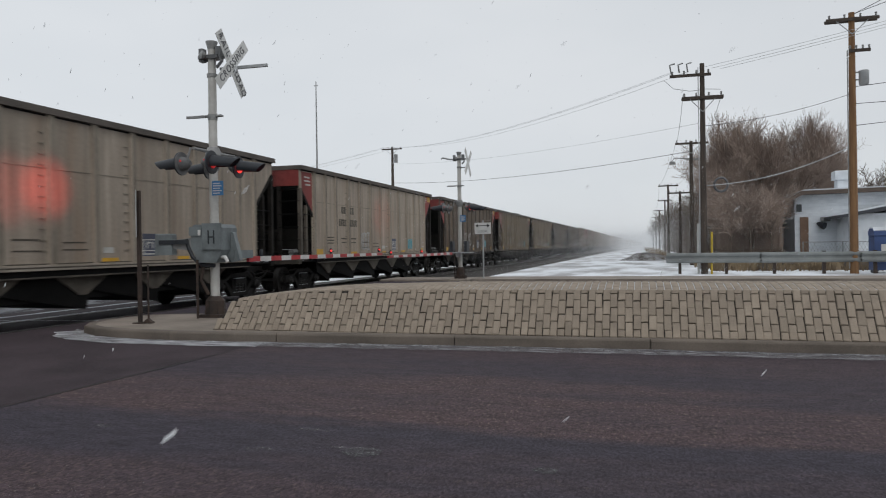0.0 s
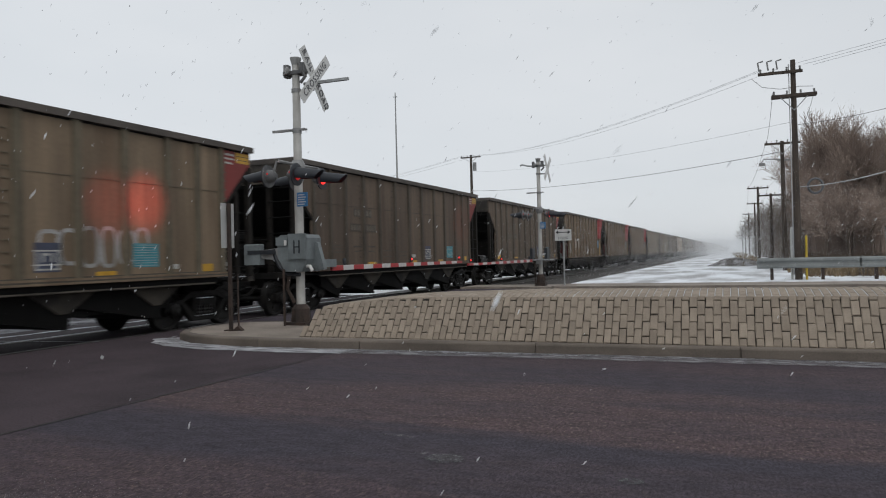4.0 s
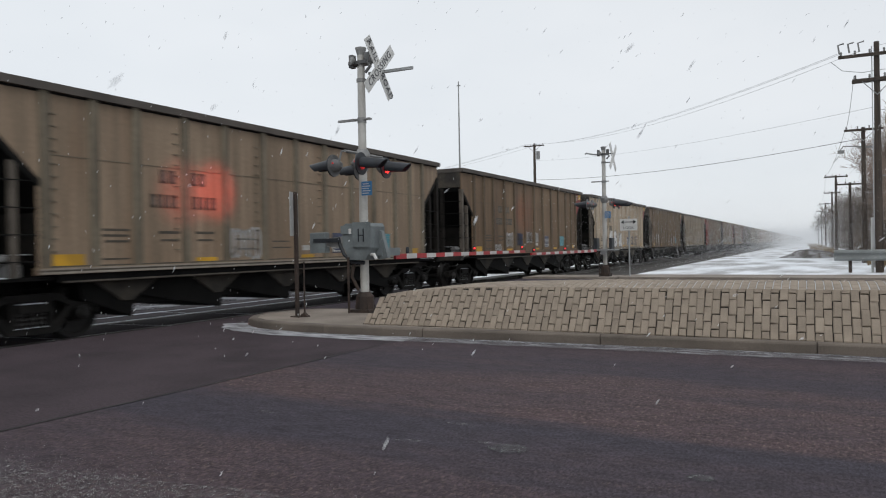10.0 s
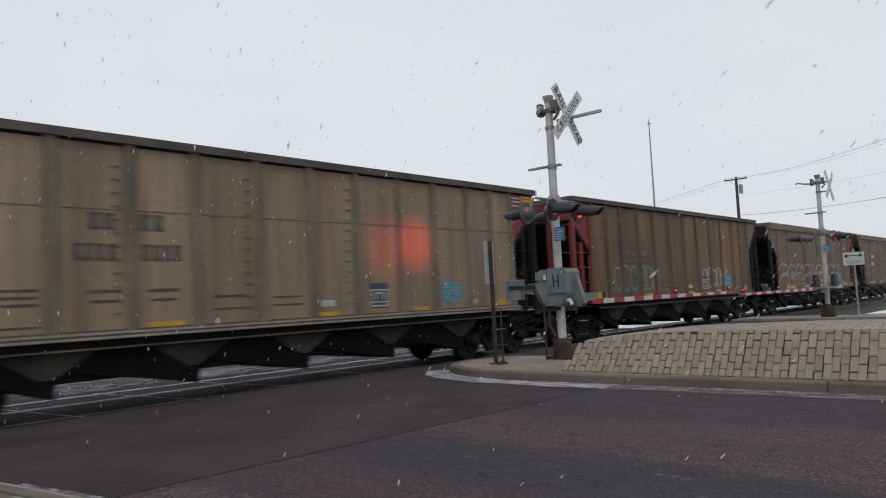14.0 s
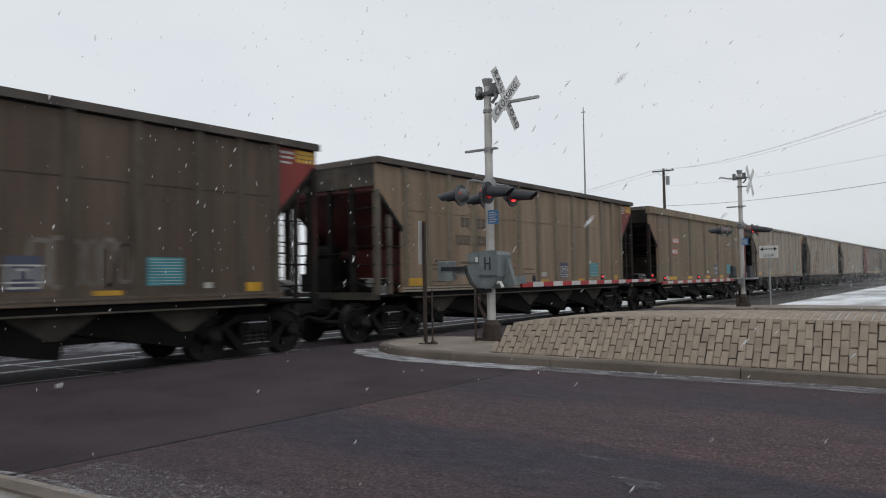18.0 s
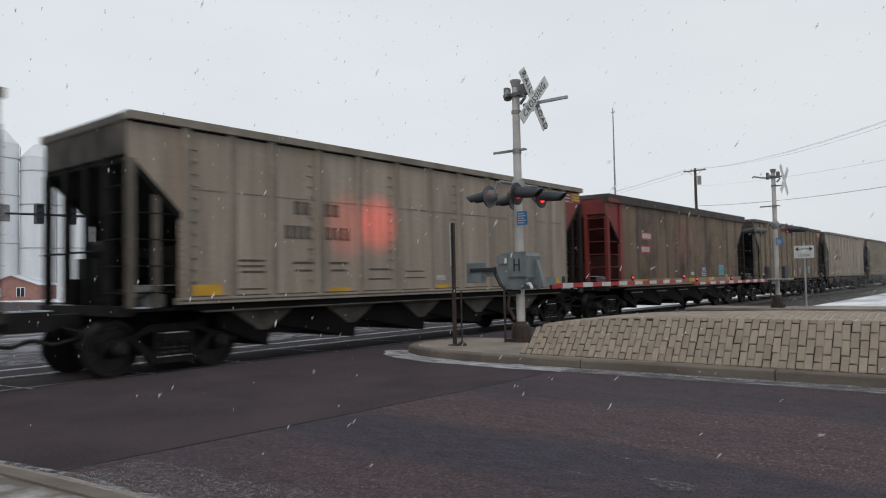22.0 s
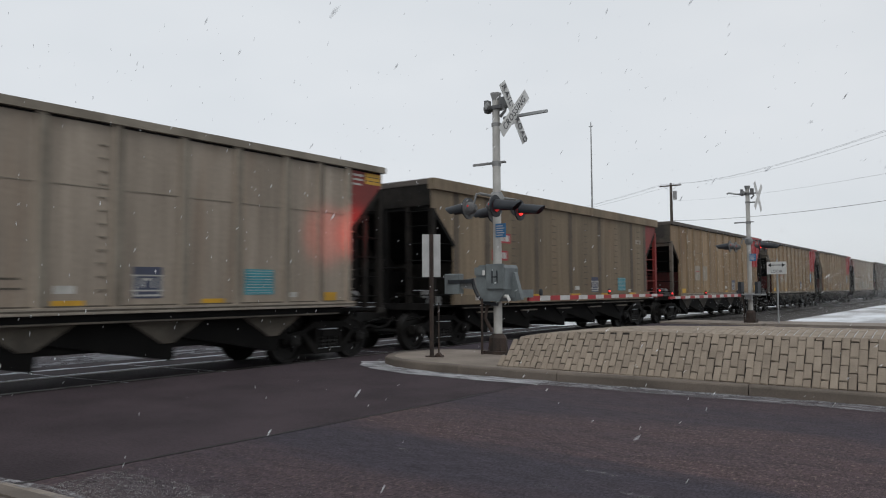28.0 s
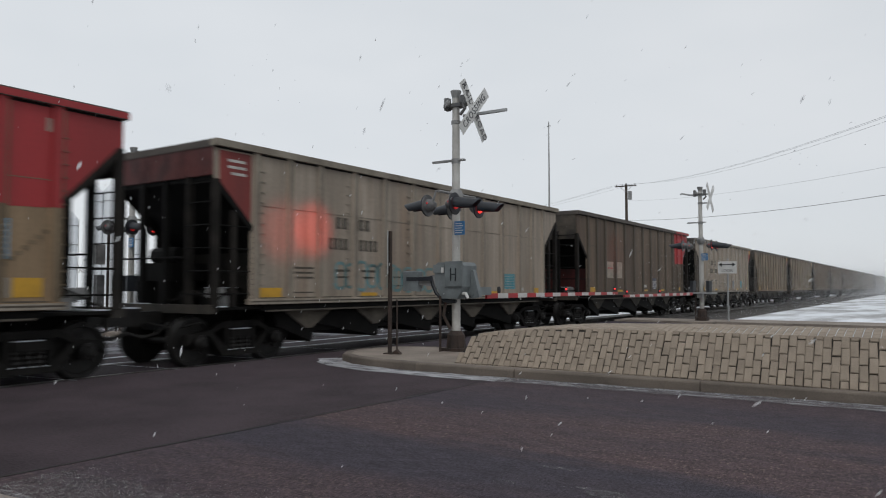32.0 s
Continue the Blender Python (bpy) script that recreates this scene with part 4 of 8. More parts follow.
def crossing_signal(name, bx, by, bz, arm_dir, words, label, lit, arm_side=1, machine=True, spread=0.23):
    """Mast with crossbuck, two pairs of lamps, gate machine and bracket. arm_dir: +1 or -1, the way the gate lies along y."""
    t = thing(name, label, "crossing signal", group="crossing signals")
    top = 4.60 - 0.12 + bz
    part("mast", Solid().lathe((bx, by, bz + 0.30), (bx, by, top), [(0, 0.078), (0.45, 0.075), (1, 0.066)], 16), MASTM, t, "silver-painted tubular steel mast", True)
    f = part("foundation", Solid().prism([(bx - 0.19, by - 0.19), (bx + 0.19, by - 0.19), (bx + 0.19, by + 0.19), (bx - 0.19, by + 0.19)], "z", bz - 0.1, bz + 0.06)
             .lathe((bx, by, bz + 0.05), (bx, by, bz + 0.36), [(0, 0.17), (0.75, 0.16), (1, 0.10)], 8), RUSTPOST, t, "dark rusty junction box base")
    for k in range(4):
        a = math.pi / 4 + k * math.pi / 2
        part("bolt", Solid().rod((bx + 0.16 * math.cos(a), by + 0.16 * math.sin(a), bz + 0.05), (bx + 0.16 * math.cos(a), by + 0.16 * math.sin(a), bz + 0.13), 0.016, n=6), RUSTPOST, f)
    # cap and bell at the top
    part("cap", Solid().lathe((bx, by, top), (bx, by, top + 0.13), [(0, 0.070), (0.25, 0.074), (0.6, 0.088), (0.9, 0.100), (1, 0.098)], 14), LAMPGREY, t, "flared grey mast cap", True)
    bell = part("bell", Solid().lathe((bx - 0.06, by - 0.10, top - 0.12), (bx - 0.12, by - 0.17, top - 0.11), [(0, 0.03), (0.3, 0.06), (0.7, 0.07), (1, 0.02)], 14), LAMPGREY, t, "grey crossing bell", True)
    part("clamp", Solid().box(bx - 0.20, bx + 0.16, by - 0.10, by + 0.10, top - 0.17, top - 0.11).box(bx - 0.22, bx - 0.14, by - 0.05, by + 0.06, top - 0.20, top + 0.02).box(bx + 0.10, bx + 0.20, by - 0.06, by + 0.05, top - 0.16, top + 0.03)
         .tube([(bx + 0.14, by - 0.05, top - 0.12), (bx + 0.22, by - 0.05, top - 0.22), (bx + 0.12, by - 0.05, top - 0.32)], 0.03, 6), DISCM, t, "weathered top bracket with a bent conduit", True)
    # crossbuck with its clamps, facing the road
    for dz in (-0.13, -0.44):
        part("sign_clamp", Solid().box(bx + 0.03, bx + 0.32, by + 0.02, by + 0.07, top + dz - 0.02, top + dz + 0.02).lathe((bx, by, top + dz - 0.03), (bx, by, top + dz + 0.03), [(0, 0.085), (1, 0.085)], 12), LAMPGREY, t)
    if words is not None:
        crossbuck(t, (bx + 0.33, by + 0.08, top - 0.25), (0.998, -0.06), words)
    if arm_side > 0:
        part("side_arm", Solid().box(bx + 0.05, bx + 0.93, by + 0.15, by + 0.20, top - 0.315, top - 0.268), GALV, t, "flat steel side arm")
    else:
        part("side_arm", Solid().tube([(bx - 0.05, by, top - 0.16), (bx - 0.40, by, top - 0.12), (bx - 0.62, by, top - 0.06), (bx - 0.68, by, top - 0.10)], 0.03, 6), GALV, t, "bent steel side arm", True)
    part("cross_strut", Solid().box(bx - 0.42, bx + 0.18, by - 0.04, by + 0.04, top - 1.13, top - 1.10).box(bx - 0.44, bx - 0.10, by - 0.10, by - 0.07, top - 1.15, top - 1.11).lathe((bx, by, top - 1.18), (bx, by, top - 1.09), [(0, 0.08), (1, 0.08)], 12), LAMPGREY, t, "short steel cross strut")
    # lamp cross-arm
    lz = bz + 2.54
    part("lamp_bracket", Solid().lathe((bx, by, lz + 0.05), (bx, by, lz + 0.30), [(0, 0.09), (0.3, 0.13), (0.7, 0.13), (1, 0.09)], 12)
         .tube([(bx, by - 0.55, lz + 0.22), (bx, by + 0.55, lz + 0.22)], 0.025, 8)
         .tube([(bx - 0.12, by - 0.55, lz + 0.04), (bx - 0.06, by - 0.55, lz + 0.22), (bx, by - 0.4, lz + 0.22)], 0.02, 6)
         .tube([(bx + 0.12, by + 0.55, lz + 0.04), (bx + 0.06, by + 0.55, lz + 0.22), (bx, by + 0.4, lz + 0.22)], 0.02, 6), LAMPGREY, t, "grey lamp cross-arm", True)
    for sx, yy, on in lit:
        signal_lamp(t, (bx + sx * (spread + (0.08 if sx < 0 else 0.0)), by + yy, lz), (sx, 0.03), on)
    # gate machine with counterweight
    z = bz + 1.25
    if machine:
        box = part("gate_machine", Solid().prism([(bx - 0.30, z + 0.24), (bx - 0.22, z + 0.30), (bx + 0.26, z + 0.30), (bx + 0.30, z + 0.24), (bx + 0.29, z - 0.12), (bx + 0.18, z - 0.33), (bx - 0.16, z - 0.33), (bx - 0.28, z - 0.08)], "y", by - 0.24, by + 0.20), GREYCAB, t, "grey-blue gate machine case")
        part("door", Solid().box(bx - 0.06, bx + 0.29, by - 0.275, by - 0.242, z - 0.12, z + 0.315).box(bx - 0.05, bx + 0.28, by - 0.283, by - 0.275, z - 0.11, z + 0.305), GREYCAB, box, "raised case door")
        part("door_rib", Solid().box(bx + 0.06, bx + 0.08, by - 0.294, by - 0.284, z - 0.02, z + 0.20).box(bx + 0.16, bx + 0.18, by - 0.294, by - 0.284, z - 0.02, z + 0.20).box(bx + 0.08, bx + 0.16, by - 0.294, by - 0.284, z + 0.08, z + 0.10), LAMPBLACK, box)
        part("lid", Solid().box(bx - 0.31, bx - 0.08, by - 0.262, by - 0.242, z + 0.12, z + 0.26), GREYCAB, box, "hinged inspection lid")
        part("tag", Solid().box(bx - 0.14, bx - 0.09, by - 0.270, by - 0.263, z + 0.12, z + 0.21), WHITESTRIPE, box, "small white tag")
        part("crank_band", Solid().tube([(bx - 0.40, by - 0.19, z + 0.06), (bx - 0.36, by - 0.20, z - 0.08), (bx - 0.28, by - 0.20, z - 0.24), (bx - 0.14, by - 0.18, z - 0.36), (bx + 0.10, by - 0.16, z - 0.38)], 0.035, 6), LAMPBLACK, t, "dark curved crank band", True)
        part("drain_elbow", Solid().tube([(bx + 0.20, by - 0.14, z - 0.24), (bx + 0.30, by - 0.16, z - 0.24), (bx + 0.34, by - 0.16, z - 0.32)], 0.03, 8), WHITESTRIPE, t, "white plastic elbow", True)
        d = arm_dir
        part("counterweight_arm", Solid().prism([(bx - 0.16, z + 0.10), (bx - 0.62, z + 0.05), (bx - 0.80, z + 0.08), (bx - 0.80, z - 0.06), (bx - 0.60, z - 0.10), (bx - 0.16, z - 0.14)], "y", by - 0.20, by - 0.14), LAMPGREY, t, "steel counterweight arm")
        part("counterweight", Solid().slab(bx - 0.98, bx - 0.66, by - 0.24, by - 0.10, z - 0.20, z + 0.16, 0.015), GREYCAB, t, "grey counterweight plates")
        part("counterweight_slot", Solid().box(bx - 0.90, bx - 0.34, by - 0.252, by - 0.242, z - 0.02, z + 0.05), LAMPBLACK, t)
        part("gate_socket", Solid().prism([(bx + 0.16, z + 0.22), (bx + 0.34, z + 0.16), (bx + 0.42, z - 0.14), (bx + 0.46, z - 0.30), (bx + 0.30, z - 0.33), (bx + 0.18, z - 0.12)], "y", by + 0.02, by + 0.12)
             .box(bx + 0.22, bx + 0.36, min(by, by + d * 0.62), max(by, by + d * 0.62), z - 0.27, z - 0.13), GREYCAB, t, "curved grey gate socket")
        part("conduit", Solid().tube([(bx - 0.12, by - 0.12, z - 0.30), (bx - 0.16, by - 0.16, z - 0.62), (bx - 0.06, by - 0.10, z - 0.86)], 0.03, 8), RUSTPOST, t, "dark flexible conduit", True)
    else:
        for k in (-0.27, 0.27):
            part("bearing_block", Solid().slab(bx + k - 0.05, bx + k + 0.05, by - 0.3, by + 0.1, bz + 0.92, bz + 1.32, 0.01), LAMPBLACK, t, "black bearing block")
    part("side_stake", Solid().box(bx - 0.16, bx - 0.13, by - 0.30, by - 0.27, bz - 0.1, z - 0.28), RUSTPOST, t)
    part("notice_plate", Solid().box(bx + 0.04, bx + 0.25, by - 0.115, by - 0.11, bz + 2.03, bz + 2.27), BLUESIGN, t, "small blue notice plate with white lines")
    for k in range(5):
        part("text_bar", Solid().box(bx + 0.06, bx + (0.22 if k % 2 else 0.19), by - 0.1185, by - 0.116, bz + 2.06 + 0.04 * k, bz + 2.075 + 0.04 * k), WHITESTRIPE, t)
    return t


LAMPS_NEAR = ((-1, -0.42, True), (-1, 0.38, False), (1, -0.42, False), (1, 0.38, True))
mast_near = crossing_signal("crossing_signal", -6.98, 10.73, 0.11, 1, True, "silver crossing signal mast with crossbuck, red lamps and gate machine", LAMPS_NEAR)
gate_near = thing("gate_arm", "lowered red and white striped crossing gate arm", "gate arm", group="gate arms")
gate_arm(gate_near, -6.70, 11.30, 18.05, 1.07, (0.07, 0.52, 0.97))
mast_far = crossing_signal("crossing_signal", -6.53, 26.0, 0.12, -1, False, "silver crossing signal mast with crossbuck seen edge on", ((-1, -0.42, False), (-1, 0.30, True), (1, -0.30, True), (1, 0.42, False)), -1, False, 0.42)
gate_far = thing("gate_arm", "lowered red and white striped crossing gate arm", "gate arm", group="gate arms")
gate_arm(gate_far, -6.70, 25.4, 18.56, 0.99, (0.05, 0.55, 0.97))
# platform rails on the far mast
plat = part("service_step", Solid().box(-6.98, -6.08, 25.6, 26.3, 0.99, 1.04).box(-6.62, -6.44, 25.7, 25.95, 0.85, 0.99), GALV, mast_far, "small steel service step")
# the signal on the other side of the track
mast_other = crossing_signal("crossing_signal", -16.95, 10.98, 0.2, -1, None, "silver crossing signal across the track with dark hoods", ((-1, -0.45, True), (-1, 0.2, False), (1, -0.15, False), (1, 0.45, True)), 1, False)
part("footing", Solid().slab(-17.4, -16.5, 10.5, 11.45, -0.3, 0.11, 0.02), CONCRETE, mast_other, "raised concrete footing")
relay = thing("equipment_post", "thin steel post with grey equipment boxes across the track", "post")
part("post", Solid().rod((-18.0, 11.0, -0.1), (-18.0, 11.0, 2.75), 0.035, n=8), RUSTPOST, relay, "thin dark post")
part("sign_box", Solid().slab(-18.25, -18.1, 10.72, 10.98, 1.82, 2.35, 0.02), LAMPGREY, relay, "pale grey box")
part("meter_box", Solid().slab(-18.24, -18.08, 10.76, 10.96, 0.55, 1.55, 0.02), DISCM, relay, "dark grey tall box")


def red_spot(name, src, dst, power, wide):
    d = bpy.data.lights.new(name, "SPOT")
    d.energy, d.color, d.spot_size, d.spot_blend, d.shadow_soft_size = power, (1.0, 0.05, 0.03), radians(wide), 1.0, 0.12
    ob = new(name, d)
    ob.matrix_world = look(src, dst)


red_spot("signal_beam", (-7.75, 11.11, 2.70), (-10.75, 11.14, 2.44), 400, 27)
red_spot("signal_beam", (-7.75, 10.31, 2.70), (-10.75, 10.28, 2.36), 170, 29)
red_spot("signal_beam", (-7.25, 26.3, 2.70), (-10.6, 28.7, 2.55), 330, 29)

# post with a plate that the gusts turn
post = thing("sign_post", "rusty steel post on the median apron", "post")
part("post", Solid().box(-7.605, -7.555, 9.585, 9.635, 0.05, 2.17), RUSTPOST, post, "rusty square post")
part("foot", Solid().box(-7.67, -7.49, 9.54, 9.68, 0.10, 0.135).prism([(-7.53, 0.13), (-7.35, 0.13), (-7.43, 0.20)], "y", 9.58, 9.64), RUSTPOST, post, "rusty foot bracket")
sign_plate = single("sign_plate", Solid().slab(-0.155, 0.155, -0.004, 0.004, -0.36, 0.36, 0.003), SIGNBACK, "bare metal sign plate turned by the wind on its post", "sign", m=pose(-7.58, 9.66, 1.82))
single("marker_rod", Solid().rod((-7.50, 9.70, 0.11), (-7.515, 9.72, 1.02), 0.014, n=8).rod((-7.40, 9.68, 0.125), (-7.56, 9.70, 0.14), 0.025, n=8), RUSTPOST, "thin dark upright steel rod on the apron", "rod")

# white information sign beside the far mast
look_sign = thing("road_sign", "white sign with double arrow on a thin post", "sign")
part("post", Solid().rod((-5.66, 26.0, 0.05), (-5.66, 26.0, 2.2), 0.03, n=8), GALV, look_sign)
board = part("board", Solid().slab(-5.96, -5.36, 25.93, 25.96, 1.69, 2.10, 0.004), SIGNW, look_sign, "white sign board")
part("arrow", Solid().prism([(-5.93, 1.99), (-5.83, 2.06), (-5.83, 2.003), (-5.49, 2.003), (-5.49, 2.06), (-5.39, 1.99), (-5.49, 1.92), (-5.49, 1.977), (-5.83, 1.977), (-5.83, 1.92)], "y", 25.921, 25.929), INK, board, "black double-headed arrow")
part("lettering", letters("LOOK", 0.135, WORNINK), WORNINK, board, at=pose(-5.66, 25.924, 1.78))


# ---- poles, wires, guard rail ----
def pole(name, x, y, h, r, wood, label, lean=0.0):
    t = thing(name, label, "utility pole", pose(x, y, -0.1, 0, lean, 0), group="utility poles")
    part("shaft", Solid().lathe((0, 0, 0), (0, 0, h), [(0, r), (0.5, r * 0.86), (1, r * 0.68)], 12), wood, t, "", True)
    return t


def crossarm(t, z, x0, x1, wood, y=0.0, braces=True, two=False):
    a = part("crossarm", Solid().box(x0, x1, y - 0.19, y - 0.10, z - 0.06, z + 0.06), wood, t)
    if two:
        part("crossarm", Solid().box(x0, x1, y + 0.10, y + 0.19, z - 0.06, z + 0.06), wood, t)
    if braces:
        part("brace", Solid().rod((x0 * 0.6, y - 0.15, z - 0.06), (0, y - 0.13, z - 0.62), 0.02, n=5).rod((x1 * 0.6, y - 0.15, z - 0.06), (0, y - 0.13, z - 0.62), 0.02, n=5), GALV, t)
    for k in (0.06, 0.35, 0.65, 0.94):
        xx = x0 + (x1 - x0) * k
        part("insulator", Solid().lathe((xx, y - 0.145, z + 0.06), (xx, y - 0.145, z + 0.22), [(0, 0.02), (0.3, 0.05), (0.5, 0.03), (0.8, 0.05), (1, 0.02)], 8), LAMPGREY, t, "", True)


def wire(name, a, b, sag, r, material, label, n=16):
    a, b = Vector(a), Vector(b)
    pts = [tuple(a + (b - a) * (i / n) - Vector((0, 0, 4 * sag * (i / n) * (1 - i / n)))) for i in range(n + 1)]
    return single(name, Solid().tube(pts, r, 5), material, label, "cable", group="overhead cables")


PA = (2.58, 33.5)
pa = pole("utility_pole", PA[0], PA[1], 9.17, 0.145, WOODD, "dark creosoted utility pole with cut-outs and braced crossarm")
crossarm(pa, 7.67, -0.86, 0.86, WOODD, two=True)
crossarm(pa, 8.66, -1.35, 0.35, WOODD, braces=False)
for dx in (-1.3, -0.95, -0.6):
    part("cutout", Solid().tube([(dx, -0.15, 8.8), (dx - 0.05, -0.2, 9.15), (dx + 0.16, -0.2, 9.2)], 0.035, 6), LAMPGREY, pa, "grey porcelain cut-out", True)
part("jumper", Solid().tube([(-1.6, 0, 8.55), (-1.2, 0, 8.15), (-0.5, 0, 8.0), (0.2, 0, 8.05), (0.75, 0, 8.0)], 0.014, 5), WIREL, pa, "loose jumper wire")
part("down_wire", Solid().tube([(-0.17, -0.05, 9.0), (-0.17, -0.05, 0.2)], 0.02, 5), WIREL, pa, "ground wire")
single("marker_pipe", Solid().rod((PA[0] + 0.28, 33.3, -0.1), (PA[0] + 0.30, 33.3, 1.72), 0.045, n=8), ORANGEP, "yellow marker pipe beside the pole", "marker")
single("marker_pipe", Solid().rod((PA[0] - 0.23, 33.7, -0.1), (PA[0] - 0.22, 33.7, 2.1), 0.05, n=8), SIGNW, "white plastic pipe beside the pole", "marker")
pb = pole("utility_pole", 2.97, 47.0, 7.62, 0.15, WOODD, "dark utility pole with crossarm and street lamp bracket")
crossarm(pb, 7.47, -0.95, 0.95, WOODD)
part("lamp_arm", Solid().tube([(0, 0, 6.55), (-1.0, 0, 6.62), (-1.15, 0, 6.4)], 0.03, 6).box(-1.28, -0.95, -0.08, 0.08, 6.22, 6.40).box(-0.3, 0.5, -0.05, 0.05, 6.46, 6.55), LAMPGREY, pb, "small lamp on a bracket", True)
for x, y, h in ((2.6, 75.0, 7.2), (3.05, 62.0, 5.6), (3.2, 104.0, 7.4), (3.2, 135.0, 7.4), (3.3, 170.0, 7.4), (3.4, 210.0, 7.4)):
    p = pole("utility_pole", x, y, h, 0.14, WOODD, "dark utility pole along the railway")
    crossarm(p, h - 0.15, -0.95, 0.95, WOODD, braces=False)
pc = pole("utility_pole", 8.40, 33.3, 10.75, 0.165, WOODB, "orange-brown utility pole with transformer")
crossarm(pc, 10.45, -0.98, 0.98, WOODD, two=True)
crossarm(pc, 9.15, -0.15, 0.65, WOODD, braces=False)
part("transformer", Solid().lathe((0.42, -0.05, 7.75), (0.42, -0.05, 8.35), [(0, 0.17), (0.05, 0.19), (0.95, 0.19), (1, 0.12)], 14), GALV, pc, "grey transformer can", True)
part("bracket", Solid().box(0.1, 0.3, -0.04, 0.04, 7.95, 8.0).box(0.1, 0.3, -0.04, 0.04, 8.25, 8.3), LAMPGREY, pc)
part("riser", Solid().tube([(-0.18, -0.05, 9.2), (-0.19, -0.05, 0.2)], 0.025, 5), LAMPGREY, pc)
yp = pole("utility_pole", -26.17, 75.0, 12.35, 0.19, WOODD, "dark utility pole with transformer beyond the train")
crossarm(yp, 12.08, -1.15, 1.15, WOODD)
part("transformer", Solid().lathe((0.42, -0.05, 10.6), (0.42, -0.05, 11.5), [(0, 0.2), (1, 0.2)], 12), LAMPGREY, yp, "", True)
ant = thing("antenna_mast", "tall thin antenna mast beyond the train", "antenna", pose(-42.17, 90, -0.1))
part("shaft", Solid().lathe((0, 0, 0), (0, 0, 23.85), [(0, 0.16), (0.6, 0.12), (1, 0.07)], 8), LAMPGREY, ant, "", True)
part("top_fitting", Solid().box(-0.28, 0.28, -0.05, 0.05, 23.3, 23.4).rod((0, 0, 23.7), (0, 0, 24.0), 0.03, n=6), LAMPGREY, ant)

# cables: from the far pole beyond the train over the road to the near poles
for dx in (-1.05, -0.55, 1.05):
    wire("cable", (-26.2 + dx, 75, 12.2), (PA[0] - 1.35 + 0.35 * (dx + 1), 33.5, 8.75), 0.9, 0.008, WIREL, "thin pale overhead conductor")
    wire("cable", (-26.2 + dx, 75, 12.2), (-80 + dx, 110, 11.8), 0.8, 0.012, WIREL, "thin pale overhead conductor")
wire("cable", (-26.0, 75, 10.4), (PA[0], 33.5, 6.5), 0.5, 0.007, WIREL, "thin pale overhead conductor")
wire("cable", (-26.0, 75, 8.3), (2.95, 47, 6.9), 0.55, 0.017, WIREM, "dark overhead telephone cable")
for dx in (0.0, 0.4, 0.75):
    wire("cable", (PA[0] + dx, 33.5, 8.9 - 0.15 * dx), (8.42 + 12 + dx, 33.5 - 9, 11.0), 0.25, 0.008, WIREL, "thin pale overhead conductor")
wire("cable", (PA[0], 33.5, 6.35), (8.30, 33.3, 7.3), 0.20, 0.010, WIREM, "dark service drop cable")
wire("cable", (PA[0], 33.5, 3.75), (8.35, 33.3, 5.15), 0.35, 0.022, WIREL, "pale bundled cable between the poles")
for z0, x1, y1, z1 in ((7.6, 30, 26, 9.5), (6.9, 30, 26, 7.5), (6.0, 30, 26, 8.2), (10.6, 20, 5, 13), (10.6, 26, 12, 13.5)):
    wire("cable", (8.5, 33.3, z0), (x1, y1, z1), 0.4, 0.014, WIREM, "thin dark overhead cable")
s = Solid()
n = 22
for k in range(3):
    pts = [(3.30 + (0.26 + 0.014 * k) * math.cos(6.2832 * i / n), 33.5 + 0.02 * k, 3.77 + (0.29 + 0.012 * k) * math.sin(6.2832 * i / n)) for i in range(n + 1)]
    s.tube(pts, 0.036, 6)
single("cable_coil", s, WIREM, "coil of spare black cable hung on the line", "cable coil")
for k, (x, y, z) in enumerate(((2.6, 75.0, 7.0), (3.2, 104.0, 7.2), (3.2, 135.0, 7.2), (3.3, 170.0, 7.2))):
    a = (2.95, 47.0, 7.5) if k == 0 else ((2.6, 75.0, 7.0), (3.2, 104.0, 7.2), (3.2, 135.0, 7.2))[k - 1]
    for dx in (-0.85, 0.85):
        wire("cable", (a[0] + dx, a[1], a[2]), (x + dx, y, z), 0.4, 0.012, WIREL, "thin pale line wire")
for dx in (-0.8, 0.8):
    wire("cable", (PA[0] + dx, 33.5, 7.75), (2.95 + dx, 47, 7.55), 0.25, 0.012, WIREL, "thin pale line wire")

guard = thing("guard_rail", "galvanised steel guard rail on posts beside the road", "guard rail")
prof = [(0.0, 0.47), (0.07, 0.53), (0.07, 0.60), (0.0, 0.66), (0.0, 0.72), (0.07, 0.78), (0.07, 0.85), (0.0, 0.91), (0.018, 0.91), (0.085, 0.85), (0.085, 0.78), (0.02, 0.72), (0.02, 0.66), (0.085, 0.60), (0.085, 0.53), (0.02, 0.47)]
for k in range(6):
    x0 = 0.98 + 3.8 * k
    part("beam", Solid().prism([(33.2 - p, q - 0.09) for p, q in prof], "x", x0, x0 + 3.86), GALVD, guard, "corrugated steel beam")
for k in range(12):
    x = 1.55 + 1.905 * k
    part("post", Solid().box(x - 0.06, x + 0.06, 33.24, 33.38, -0.12, 0.86), RUSTPOST, guard)


